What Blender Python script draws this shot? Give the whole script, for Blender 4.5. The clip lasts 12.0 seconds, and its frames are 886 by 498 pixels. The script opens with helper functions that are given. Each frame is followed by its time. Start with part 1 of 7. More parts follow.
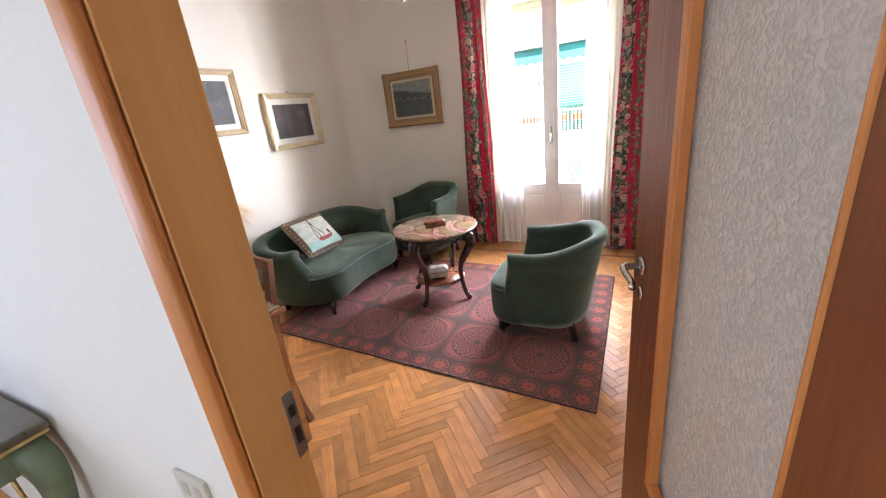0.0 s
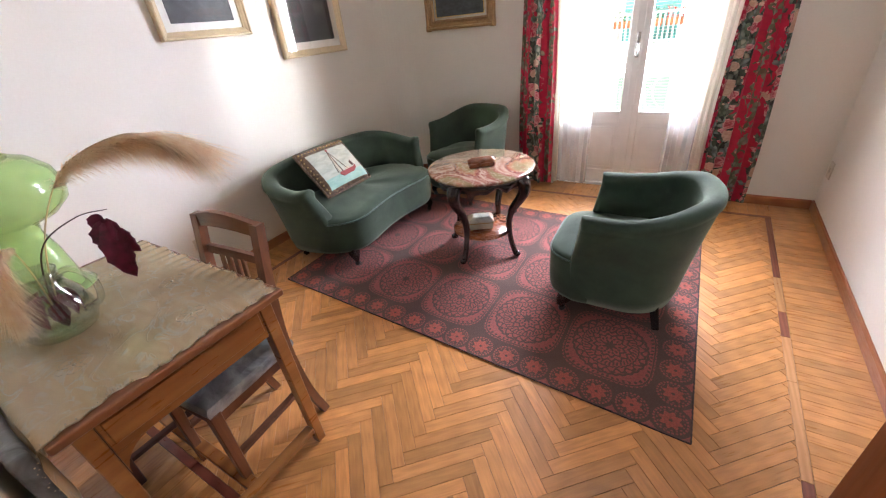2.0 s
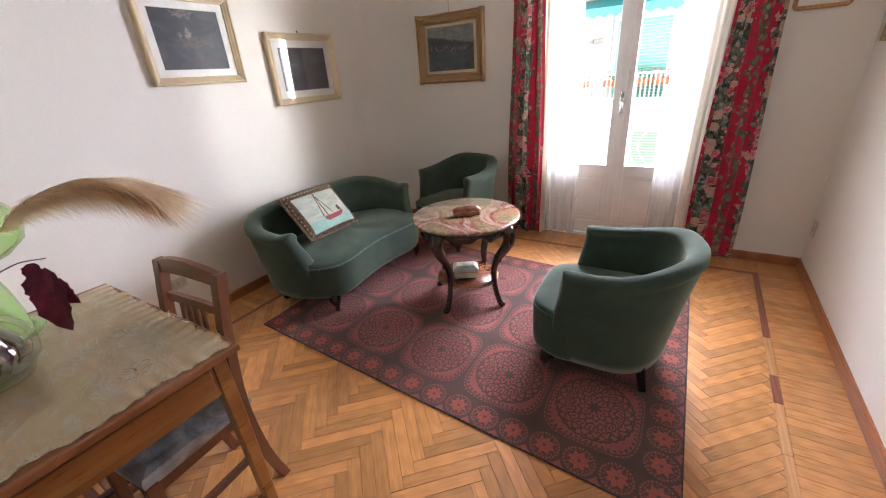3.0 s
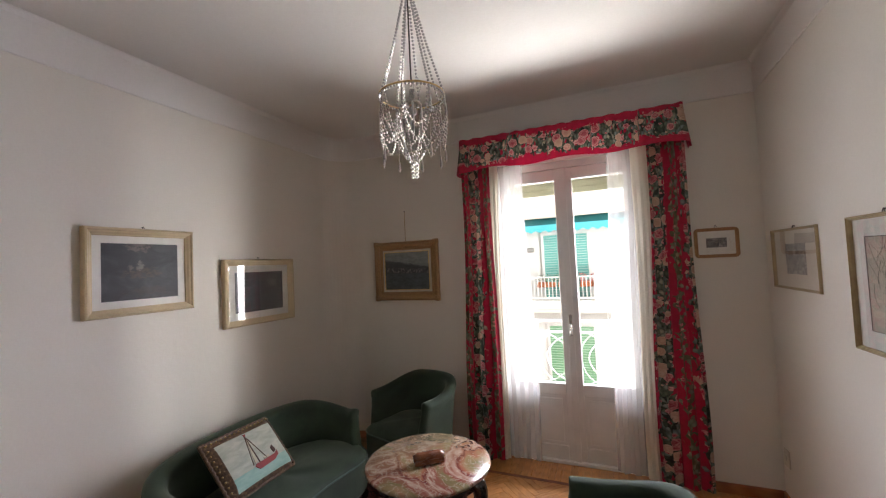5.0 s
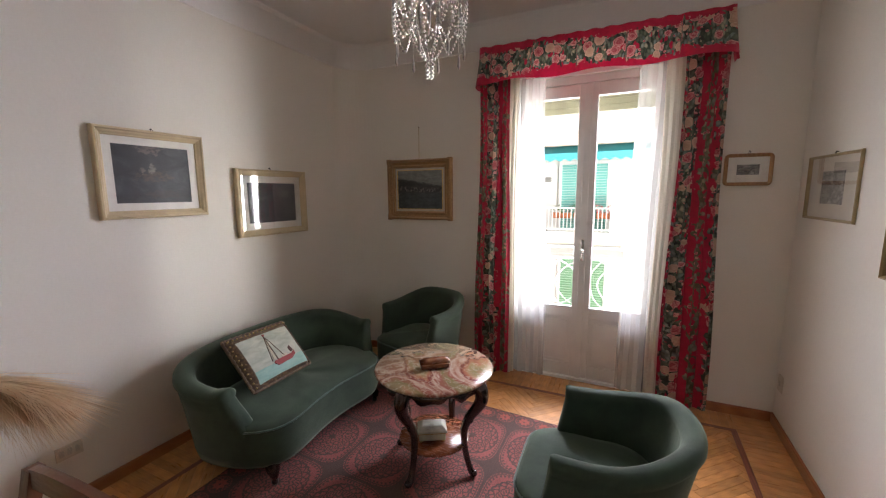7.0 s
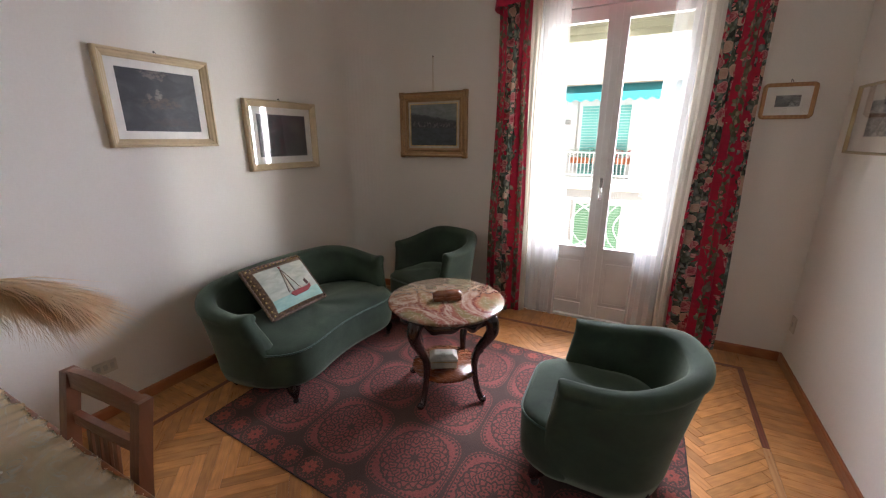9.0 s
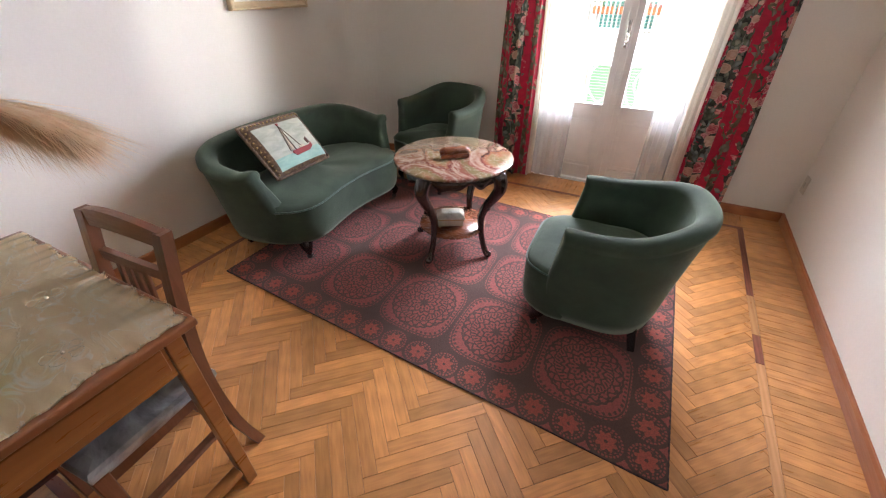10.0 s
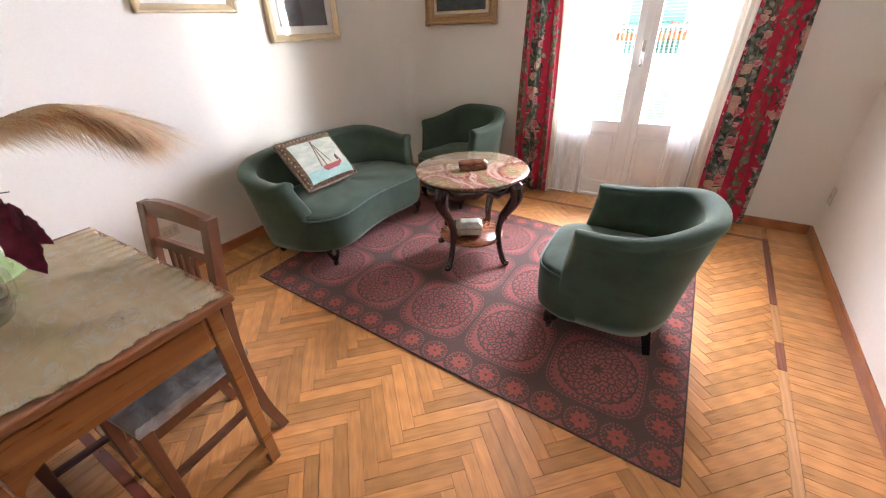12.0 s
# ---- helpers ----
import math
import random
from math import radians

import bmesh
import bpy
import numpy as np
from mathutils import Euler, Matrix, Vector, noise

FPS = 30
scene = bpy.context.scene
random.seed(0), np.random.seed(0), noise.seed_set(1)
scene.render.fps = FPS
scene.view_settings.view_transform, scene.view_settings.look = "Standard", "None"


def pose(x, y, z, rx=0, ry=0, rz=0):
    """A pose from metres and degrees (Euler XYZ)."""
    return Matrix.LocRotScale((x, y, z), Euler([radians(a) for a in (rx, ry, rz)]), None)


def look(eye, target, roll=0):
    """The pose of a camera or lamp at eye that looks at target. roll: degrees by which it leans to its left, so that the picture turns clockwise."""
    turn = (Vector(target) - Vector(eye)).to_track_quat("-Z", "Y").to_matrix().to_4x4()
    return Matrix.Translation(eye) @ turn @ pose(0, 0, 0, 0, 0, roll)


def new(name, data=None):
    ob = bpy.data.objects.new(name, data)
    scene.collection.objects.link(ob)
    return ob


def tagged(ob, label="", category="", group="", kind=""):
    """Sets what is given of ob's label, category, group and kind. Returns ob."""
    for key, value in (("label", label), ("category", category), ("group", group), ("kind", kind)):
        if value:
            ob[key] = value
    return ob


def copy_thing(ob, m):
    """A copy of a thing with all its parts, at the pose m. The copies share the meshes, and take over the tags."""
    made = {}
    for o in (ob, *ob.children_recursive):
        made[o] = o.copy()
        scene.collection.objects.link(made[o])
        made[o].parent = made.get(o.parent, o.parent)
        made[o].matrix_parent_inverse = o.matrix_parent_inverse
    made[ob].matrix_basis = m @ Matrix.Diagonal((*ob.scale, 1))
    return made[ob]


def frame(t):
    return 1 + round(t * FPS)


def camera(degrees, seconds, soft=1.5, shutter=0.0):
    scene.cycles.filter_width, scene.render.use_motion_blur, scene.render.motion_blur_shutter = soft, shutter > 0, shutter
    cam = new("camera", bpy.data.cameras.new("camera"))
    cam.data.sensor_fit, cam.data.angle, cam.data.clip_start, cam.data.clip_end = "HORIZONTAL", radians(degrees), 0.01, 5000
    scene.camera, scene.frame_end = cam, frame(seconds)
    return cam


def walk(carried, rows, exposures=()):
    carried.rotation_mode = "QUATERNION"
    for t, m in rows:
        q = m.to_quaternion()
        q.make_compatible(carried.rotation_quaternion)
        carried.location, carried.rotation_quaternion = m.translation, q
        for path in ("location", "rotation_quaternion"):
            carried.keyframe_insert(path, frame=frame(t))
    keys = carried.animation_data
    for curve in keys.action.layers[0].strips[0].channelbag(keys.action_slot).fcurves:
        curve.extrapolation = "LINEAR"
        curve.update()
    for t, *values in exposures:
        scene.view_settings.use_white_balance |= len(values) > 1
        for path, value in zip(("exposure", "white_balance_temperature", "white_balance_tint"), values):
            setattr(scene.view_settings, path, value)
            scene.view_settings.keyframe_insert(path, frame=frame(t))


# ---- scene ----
cam = camera(97.4, 12.0, soft=1.2)
PATH = [
    (0, (0.552, 0.403, 1.531), (-0.318, 2.079, 0.872), -6.7),
    (0.5, (0.373, 0.656, 1.49), (-0.297, 2.327, 0.618), -5.8),
    (1, (0.234, 0.795, 1.499), (-0.361, 2.402, 0.468), -5.1),
    (1.5, (0.175, 0.85, 1.476), (-0.615, 2.356, 0.425), -6.0),
    (2, (0.187, 0.908, 1.494), (-0.767, 2.35, 0.489), -6.3),
    (2.5, (0.19, 0.936, 1.513), (-0.804, 2.425, 0.621), -5.3),
    (3, (0.224, 1.009, 1.503), (-0.747, 2.554, 0.685), -4.1),
    (3.5, (0.168, 1.07, 1.549), (-0.796, 2.679, 0.856), -3.9),
    (3.7, (0.126, 1.084, 1.561), (-0.85, 2.767, 1.095), -3.7),
    (5.3, (0.072, 1.141, 1.779), (-0.676, 2.994, 1.859), -2.3),
    (5.5, (0.07, 1.148, 1.767), (-0.689, 2.998, 1.751), -1.7),
    (6, (0.035, 1.169, 1.684), (-0.747, 2.992, 1.425), -0.4),
    (6.5, (0.059, 1.17, 1.678), (-0.763, 2.961, 1.337), -0.0),
    (8.3, (0.07, 1.172, 1.702), (-0.797, 2.973, 1.654), -1.0),
    (8.5, (0.064, 1.161, 1.685), (-0.819, 2.942, 1.461), -0.6),
    (9, (0.053, 1.179, 1.596), (-0.819, 2.894, 1.049), -0.0),
    (9.5, (0.039, 1.184, 1.555), (-0.79, 2.801, 0.719), 0.1),
    (10, (0.033, 1.158, 1.485), (-0.73, 2.629, 0.366), -0.2),
    (10.5, (0.044, 1.13, 1.398), (-0.624, 2.466, 0.067), -0.8),
    (11, (0.047, 1.136, 1.378), (-0.562, 2.441, -0.01), -0.8),
    (11.5, (0.054, 1.126, 1.393), (-0.605, 2.463, 0.059), -1.1),
    (12, (0.148, 1.052, 1.443), (-0.768, 2.519, 0.438), -2.2),
]
EXPOSURES = [(0.0, -0.86, 6180, 10), (0.5, -0.98, 6120, 10), (1.5, -0.86, 6120, 10), (2.5, -1.03, 6120, 10), (3.5, -1.39, 6120, 10), (5.3, -2.24, 6420, 10), (6.0, -2.09, 6420, 10), (6.5, -1.99, 6420, 10), (8.5, -2.19, 6420, 10), (9.0, -1.99, 6220, 10), (9.5, -1.59, 6220, 10), (10.0, -1.19, 6220, 10), (10.5, -0.88, 6220, 10), (11.5, -0.79, 6220, 10), (12.0, -0.79, 6220, 10)]
walk(cam, [(t, look(eye, target, roll)) for t, eye, target, roll in PATH], EXPOSURES)

# ---- world and light ----
world = bpy.data.worlds.new("sky")
scene.world = world
world.use_nodes = True
wn = world.node_tree
sky = wn.nodes.new("ShaderNodeTexSky")
sky.sky_type, sky.sun_disc = "NISHITA", False
SUN_ELEVATION, SUN_AZIMUTH = radians(52), radians(190)
sky.sun_elevation, sky.sun_rotation = SUN_ELEVATION, SUN_AZIMUTH
wn.links.new(sky.outputs[0], wn.nodes["Background"].inputs[0])
wn.nodes["Background"].inputs[1].default_value = 0.05

sun = new("sun", bpy.data.lights.new("sun", "SUN"))
sun.data.energy, sun.data.angle, sun.data.color = 0.8, radians(0.5), (1.0, 0.95, 0.87)
to_sun = Vector((math.sin(SUN_AZIMUTH) * math.cos(SUN_ELEVATION), math.cos(SUN_AZIMUTH) * math.cos(SUN_ELEVATION), math.sin(SUN_ELEVATION)))
sun.matrix_world = look(to_sun * 30, (0, 0, 0))


def area_lamp(name, eye, target, w, h, watts, color):
    la = bpy.data.lights.new(name, "AREA")
    la.shape, la.size, la.size_y, la.energy, la.color = "RECTANGLE", w, h, watts, color
    ob = new(name, la)
    ob.matrix_world = look(eye, target)
    return ob


# unseen lamps outside stand in for sky light through the balcony door
area_lamp("sky_over_street", (-0.25, 9.0, 5.4), (-0.5, 2.4, 1.0), 7.0, 3.0, 12000, (0.97, 0.97, 1.11))
area_lamp("street_side_fill", (4.1, 9.8, 2.2), (-0.8, 3.6, 1.5), 5.0, 6.0, 12500, (0.97, 0.97, 1.12))
area_lamp("street_side_fill", (-5.6, 9.8, 2.2), (0.2, 3.6, 1.5), 5.0, 6.0, 4600, (0.99, 0.965, 1.06))
# extra lamp out of view, added to brighten the dim west corner
area_lamp("street_side_fill", (7.8, 8.3, 1.8), (-1.6, 4.3, 1.7), 4.6, 5.0, 26000, (1.0, 0.97, 0.93))
# hidden lamp below stands in for sunlit street and house-front bounce onto the ceiling
area_lamp("street_bounce", (-0.25, 9.6, -3.4), (-0.3, 3.2, 2.8), 9.0, 3.6, 17000, (1.0, 0.96, 0.93))
# fill lamps for inferred corridor daylight, set in two assumed openings
area_lamp("corridor_daylight_fill", (-2.85, -0.25, 1.6), (2.0, 0.1, 1.3), 1.0, 1.4, 90, (0.66, 0.75, 1.0))
area_lamp("corridor_daylight_fill", (0.35, -1.34, 1.25), (0.35, 2.0, 0.9), 1.15, 1.85, 40, (0.80, 0.88, 1.0))


# ---- materials ----
class Nodes:
    """Short hand for building a material's node tree."""

    def __init__(self, name):
        self.m = bpy.data.materials.new(name)
        self.m.use_nodes = True
        self.t = self.m.node_tree
        self.out = self.t.nodes["Material Output"]
        self.b = self.t.nodes["Principled BSDF"]
        self._tc = None

    def node(self, kind, operation=None, feature=None, bands_direction=None, data_type=None, blend_type=None):
        n = self.t.nodes.new(kind)
        if operation:
            n.operation = operation
        if feature:
            n.feature = feature
        if bands_direction:
            n.bands_direction = bands_direction
        if data_type:
            n.data_type = data_type
        if blend_type:
            n.blend_type = blend_type
        return n

    def put(self, sock, v):
        if isinstance(v, bpy.types.NodeSocket):
            self.t.links.new(v, sock)
        elif v is not None:
            sock.default_value = (*v, 1.0) if isinstance(v, tuple) and len(v) == 3 and sock.type == "RGBA" else v

    def coords(self, which="Object"):
        if self._tc is None:
            self._tc = self.node("ShaderNodeTexCoord")
        return self._tc.outputs[which]

    def mapped(self, scale=(1, 1, 1), which="Object", rot=(0, 0, 0), loc=(0, 0, 0)):
        n = self.node("ShaderNodeMapping")
        self.t.links.new(self.coords(which), n.inputs[0])
        n.inputs["Scale"].default_value, n.inputs["Rotation"].default_value, n.inputs["Location"].default_value = scale, rot, loc
        return n.outputs[0]

    def noise(self, vec=None, scale=5.0, detail=4.0, rough=0.5, out="Fac", dist=0.0):
        n = self.node("ShaderNodeTexNoise")
        self.put(n.inputs["Vector"], vec if vec is not None else self.coords())
        n.inputs["Scale"].default_value, n.inputs["Detail"].default_value = scale, detail
        n.inputs["Roughness"].default_value, n.inputs["Distortion"].default_value = rough, dist
        return n.outputs[out]

    def voronoi(self, vec=None, scale=5.0, out="Distance", feature="F1", rand=1.0):
        n = self.node("ShaderNodeTexVoronoi", feature=feature)
        self.put(n.inputs["Vector"], vec if vec is not None else self.coords())
        n.inputs["Scale"].default_value, n.inputs["Randomness"].default_value = scale, rand
        return n.outputs[out]

    def wave(self, vec=None, scale=5.0, dist=0.0, detail=2.0, bands="X"):
        n = self.node("ShaderNodeTexWave", bands_direction=bands)
        self.put(n.inputs["Vector"], vec if vec is not None else self.coords())
        n.inputs["Scale"].default_value, n.inputs["Distortion"].default_value, n.inputs["Detail"].default_value = scale, dist, detail
        return n.outputs["Fac"]

    def math(self, op, a, b=0.0, c=0.0):
        n = self.node("ShaderNodeMath", operation=op)
        for i, v in enumerate((a, b, c)):
            self.put(n.inputs[i], v)
        return n.outputs[0]

    def ramp(self, fac, stops, smooth=False):
        n = self.node("ShaderNodeValToRGB")
        self.put(n.inputs[0], fac)
        r = n.color_ramp
        r.interpolation = "EASE" if smooth else "LINEAR"
        while len(r.elements) < len(stops):
            r.elements.new(0.5)
        for e, (p, c) in zip(r.elements, stops):
            e.position = p
            e.color = (*c, 1.0) if isinstance(c, tuple) else (c, c, c, 1.0)
        return n.outputs[0]

    def mix(self, fac, a, b, blend="MIX"):
        n = self.node("ShaderNodeMix", data_type="RGBA", blend_type=blend)
        self.put(n.inputs[0], fac)
        self.put(n.inputs[6], a)
        self.put(n.inputs[7], b)
        return n.outputs[2]

    def xyz(self, vec):
        n = self.node("ShaderNodeSeparateXYZ")
        self.t.links.new(vec, n.inputs[0])
        return n.outputs

    def vec(self, x=0.0, y=0.0, z=0.0):
        n = self.node("ShaderNodeCombineXYZ")
        for i, v in enumerate((x, y, z)):
            self.put(n.inputs[i], v)
        return n.outputs[0]

    def rand(self):
        return self.node("ShaderNodeObjectInfo").outputs["Random"]

    def bump(self, height, strength=0.2, dist=0.01):
        n = self.node("ShaderNodeBump")
        self.put(n.inputs["Height"], height)
        n.inputs["Strength"].default_value, n.inputs["Distance"].default_value = strength, dist
        self.t.links.new(n.outputs[0], self.b.inputs["Normal"])

    def done(self, color=None, rough=None, metal=None, **kw):
        for k, v in (("Base Color", color), ("Roughness", rough), ("Metallic", metal)):
            self.put(self.b.inputs[k], v)
        for k, v in kw.items():
            self.put(self.b.inputs[k.replace("_", " ")], v)
        return self.m


def plaster(name, c1, c2, bump=0.25):
    n = Nodes(name)
    big = n.noise(scale=0.9, detail=3)
    col = n.mix(n.ramp(big, [(0.3, 0.0), (0.7, 1.0)]), c1, c2)
    fine = n.noise(scale=90, detail=5)
    col = n.mix(0.06, col, n.ramp(fine, [(0.3, 0.45), (0.7, 0.9)]))
    n.bump(n.noise(scale=35, detail=6), bump, 0.004)
    return n.done(col, n.ramp(fine, [(0.2, 0.75), (0.8, 0.95)]))


def wood(name, dark, light, rough=0.35, axis=(1.5, 14, 14), random=0.0, coat=0.0, bump=0.15, rings=9.0, lines=0.35):
    """Grain runs along the axis whose scale is small."""
    n = Nodes(name)
    v = n.mapped(axis)
    if random:
        a = n.node("ShaderNodeVectorMath", operation="ADD")
        n.t.links.new(v, a.inputs[0])
        r = n.math("MULTIPLY", n.rand(), 47.0)
        n.t.links.new(n.vec(r, n.math("MULTIPLY", r, 1.7), r), a.inputs[1])
        v = a.outputs[0]
    g = n.noise(v, scale=2.0, detail=6, rough=0.6, dist=0.6)
    streak = n.wave(v, scale=rings / 9, dist=5.0, detail=3)
    f = n.math("ADD", n.math("MULTIPLY", g, 1 - lines), n.math("MULTIPLY", streak, lines))
    col = n.ramp(f, [(0.25, dark), (0.75, light)])
    if random:
        k = n.math("MULTIPLY_ADD", n.rand(), random, 1.0 - random / 2)
        col = n.mix(1.0, col, n.vec(k, k, n.math("POWER", k, 1.25)), "MULTIPLY")
    fine = n.noise(v, scale=9, detail=5)
    n.bump(n.math("ADD", fine, g), bump, 0.003)
    return n.done(col, n.ramp(fine, [(0.25, rough * 0.8), (0.8, min(1, rough * 1.35))]), Coat_Weight=coat, Coat_Roughness=0.12)


def velvet_green():
    n = Nodes("velvet_green")
    nap = n.noise(scale=5, detail=4, rough=0.6, dist=0.4)
    patch = n.noise(scale=2.2, detail=5, rough=0.65, dist=0.8)
    nap = n.math("ADD", n.math("MULTIPLY", nap, 0.5), n.math("MULTIPLY", patch, 0.5))
    col = n.ramp(nap, [(0.36, (0.010, 0.020, 0.011)), (0.62, (0.031, 0.054, 0.030))])
    fine = n.noise(scale=900, detail=2)
    col = n.mix(n.ramp(fine, [(0.4, 0.0), (0.8, 0.25)]), col, (0.034, 0.058, 0.038))
    n.bump(n.math("ADD", n.math("MULTIPLY", fine, 0.4), n.noise(scale=45, detail=3)), 0.15, 0.004)
    return n.done(col, 0.85, Sheen_Weight=0.30, Sheen_Roughness=0.42, Sheen_Tint=(0.84, 0.94, 0.74))


def floral(name, across):
    """Crimson cotton with garlands of roses and leaves; a full garland and a thin one run along V in turn, or one along U for the pelmet."""
    n = Nodes(name)
    uv = n.coords("UV")
    warp = n.noise(uv, scale=9, detail=3, out="Color")
    w = n.node("ShaderNodeVectorMath", operation="MULTIPLY_ADD")
    n.t.links.new(warp, w.inputs[0])
    w.inputs[1].default_value = (0.05, 0.05, 0.0)
    n.t.links.new(uv, w.inputs[2])
    p = w.outputs[0]
    wx, wy, _ = n.xyz(p)
    red = n.ramp(n.noise(uv, scale=25, detail=4), [(0.3, (0.31, 0.0025, 0.026)), (0.7, (0.42, 0.0040, 0.038))])
    # leaves: long small cells in dark greens, with grey-green and olive among them
    st = n.node("ShaderNodeMapping")
    n.t.links.new(p, st.inputs[0])
    st.inputs["Scale"].default_value, st.inputs["Rotation"].default_value = (1.0, 0.55, 1.0), (0, 0, 0.6)
    lp = st.outputs[0]
    lc = n.voronoi(lp, scale=58, out="Color")
    lr, lg, lb = n.xyz(lc)
    leaf = n.ramp(lr, [(0.0, (0.012, 0.017, 0.013)), (0.30, (0.05, 0.075, 0.045)), (0.55, (0.14, 0.17, 0.11)), (0.8, (0.18, 0.24, 0.22)), (1.0, (0.40, 0.36, 0.24))])
    leaf = n.mix(1.0, leaf, n.ramp(n.voronoi(lp, scale=58), [(0.25, 1.0), (0.7, 0.45)]), "MULTIPLY")

    def garland(pos, offset, period, half, seed):
        band = n.math("PINGPONG", n.math("ADD", pos, offset), period / 2)
        band = n.math("ADD", band, n.math("MULTIPLY", n.math("SUBTRACT", lb, 0.5), 0.034))
        band = n.math("ADD", band, n.math("MULTIPLY", n.math("SUBTRACT", n.noise(uv, scale=6.5 + seed, detail=2), 0.5), 0.09))
        return n.math("LESS_THAN", band, half)

    def roses(scale, size, keep):
        rd = n.voronoi(p, scale=scale, rand=0.8)
        rc = n.xyz(n.voronoi(p, scale=scale, out="Color", rand=0.8))
        k = n.math("ADD", rd, n.math("MULTIPLY", n.math("SUBTRACT", n.noise(p, scale=70, detail=2), 0.5), 0.22))
        petal = n.math("FRACT", n.math("ADD", n.math("MULTIPLY", k, 6.5), n.math("MULTIPLY", n.noise(p, scale=90, detail=2), 1.3)))
        pink = n.ramp(petal, [(0.0, (0.24, 0.014, 0.03)), (0.3, (0.46, 0.12, 0.13)), (0.7, (0.62, 0.35, 0.32)), (1.0, (0.36, 0.035, 0.05))])
        deep = n.mix(n.ramp(rd, [(0.05, 1.0), (size * 0.8, 0.0)]), pink, (0.26, 0.012, 0.03))
        col = n.mix(n.ramp(rc[0], [(0.62, 0.0), (0.66, 0.55)]), deep, (0.55, 0.46, 0.30))
        on = n.math("MULTIPLY", n.math("LESS_THAN", k, size), n.math("GREATER_THAN", rc[1], keep))
        return col, on
    if across:
        full = garland(wy, -0.150, 0.6, 0.098, 0.0)
        thin = None
    else:
        full = garland(wx, 0.0, 0.30, 0.068, 0.0)
        thin = garland(wx, 0.15, 0.30, 0.034, 2.0)
    gaps = n.math("GREATER_THAN", lg, 0.06)
    rose, on_rose = roses(13.0, 0.50, 0.12)
    bud, on_bud = roses(34.0, 0.34, 0.62)
    fl = n.mix(on_bud, leaf, bud)
    fl = n.mix(on_rose, fl, rose)
    here = n.math("MULTIPLY", full, n.math("MAXIMUM", gaps, on_rose))
    col = n.mix(here, red, fl)
    if thin is not None:
        olive = n.mix(on_bud, n.mix(0.35, leaf, (0.20, 0.17, 0.07)), bud)
        col = n.mix(n.math("MULTIPLY", n.math("MULTIPLY", thin, n.math("GREATER_THAN", lg, 0.3)), n.math("SUBTRACT", 1.0, full)), col, olive)
    n.bump(n.noise(uv, scale=500, detail=2), 0.15, 0.002)
    col = n.mix(1.0, col, n.ramp(n.noise(uv, scale=3, detail=3), [(0.3, 0.82), (0.7, 1.0)]), "MULTIPLY")
    m = n.done(col, 0.8, Sheen_Weight=0.08)
    tr = n.node("ShaderNodeBsdfTranslucent")
    n.t.links.new(col, tr.inputs[0])
    mx = n.node("ShaderNodeMixShader")
    mx.inputs[0].default_value = 0.18
    n.t.links.new(n.b.outputs[0], mx.inputs[1])
    n.t.links.new(tr.outputs[0], mx.inputs[2])
    n.t.links.new(mx.outputs[0], n.out.inputs[0])
    return m


def lining():
    """Thick cream curtain lining that glows a little with the daylight behind it."""
    n = Nodes("cream_lining")
    col = n.ramp(n.noise(n.coords("UV"), scale=180, detail=2), [(0.3, (0.74, 0.69, 0.58)), (0.7, (0.80, 0.75, 0.64))])
    m = n.done(col, 0.85)
    tr, mx = n.node("ShaderNodeBsdfTranslucent"), n.node("ShaderNodeMixShader")
    n.t.links.new(col, tr.inputs[0])
    mx.inputs[0].default_value = 0.3
    n.t.links.new(n.b.outputs[0], mx.inputs[1])
    n.t.links.new(tr.outputs[0], mx.inputs[2])
    n.t.links.new(mx.outputs[0], n.out.inputs[0])
    return m


def sheer():
    n = Nodes("sheer_voile")
    weave = n.noise(n.coords("UV"), scale=260, detail=2)
    tl, tp, df = n.node("ShaderNodeBsdfTranslucent"), n.node("ShaderNodeBsdfTransparent"), n.node("ShaderNodeBsdfDiffuse")
    tl.inputs[0].default_value = (0.86, 0.85, 0.83, 1)
    df.inputs[0].default_value = (0.84, 0.83, 0.80, 1)
    a, b = n.node("ShaderNodeMixShader"), n.node("ShaderNodeMixShader")
    a.inputs[0].default_value = 0.30
    n.t.links.new(df.outputs[0], a.inputs[1])
    n.t.links.new(tl.outputs[0], a.inputs[2])
    n.t.links.new(n.ramp(weave, [(0.3, 0.36), (0.7, 0.44)]), b.inputs[0])
    n.t.links.new(tp.outputs[0], b.inputs[1])
    n.t.links.new(a.outputs[0], b.inputs[2])
    n.t.links.new(b.outputs[0], n.out.inputs[0])
    return n.m


def clear_glass(name, tint=(1, 1, 1), rough=0.0, gloss=None, base=0.06):
    """Thin pane: see-through with a real mirror reflection that grows at grazing angles."""
    n = Nodes(name)
    tp, gl, mx = n.node("ShaderNodeBsdfTransparent"), n.node("ShaderNodeBsdfGlossy"), n.node("ShaderNodeMixShader")
    tp.inputs[0].default_value = (*tint, 1)
    gl.inputs["Roughness"].default_value = rough
    fr = n.node("ShaderNodeLayerWeight")
    fr.inputs[0].default_value = 0.5
    n.t.links.new(n.math("MULTIPLY_ADD", n.math("POWER", fr.outputs["Facing"], gloss or 5.0), 0.9, base), mx.inputs[0])
    n.t.links.new(tp.outputs[0], mx.inputs[1])
    n.t.links.new(gl.outputs[0], mx.inputs[2])
    n.t.links.new(mx.outputs[0], n.out.inputs[0])
    return n.m


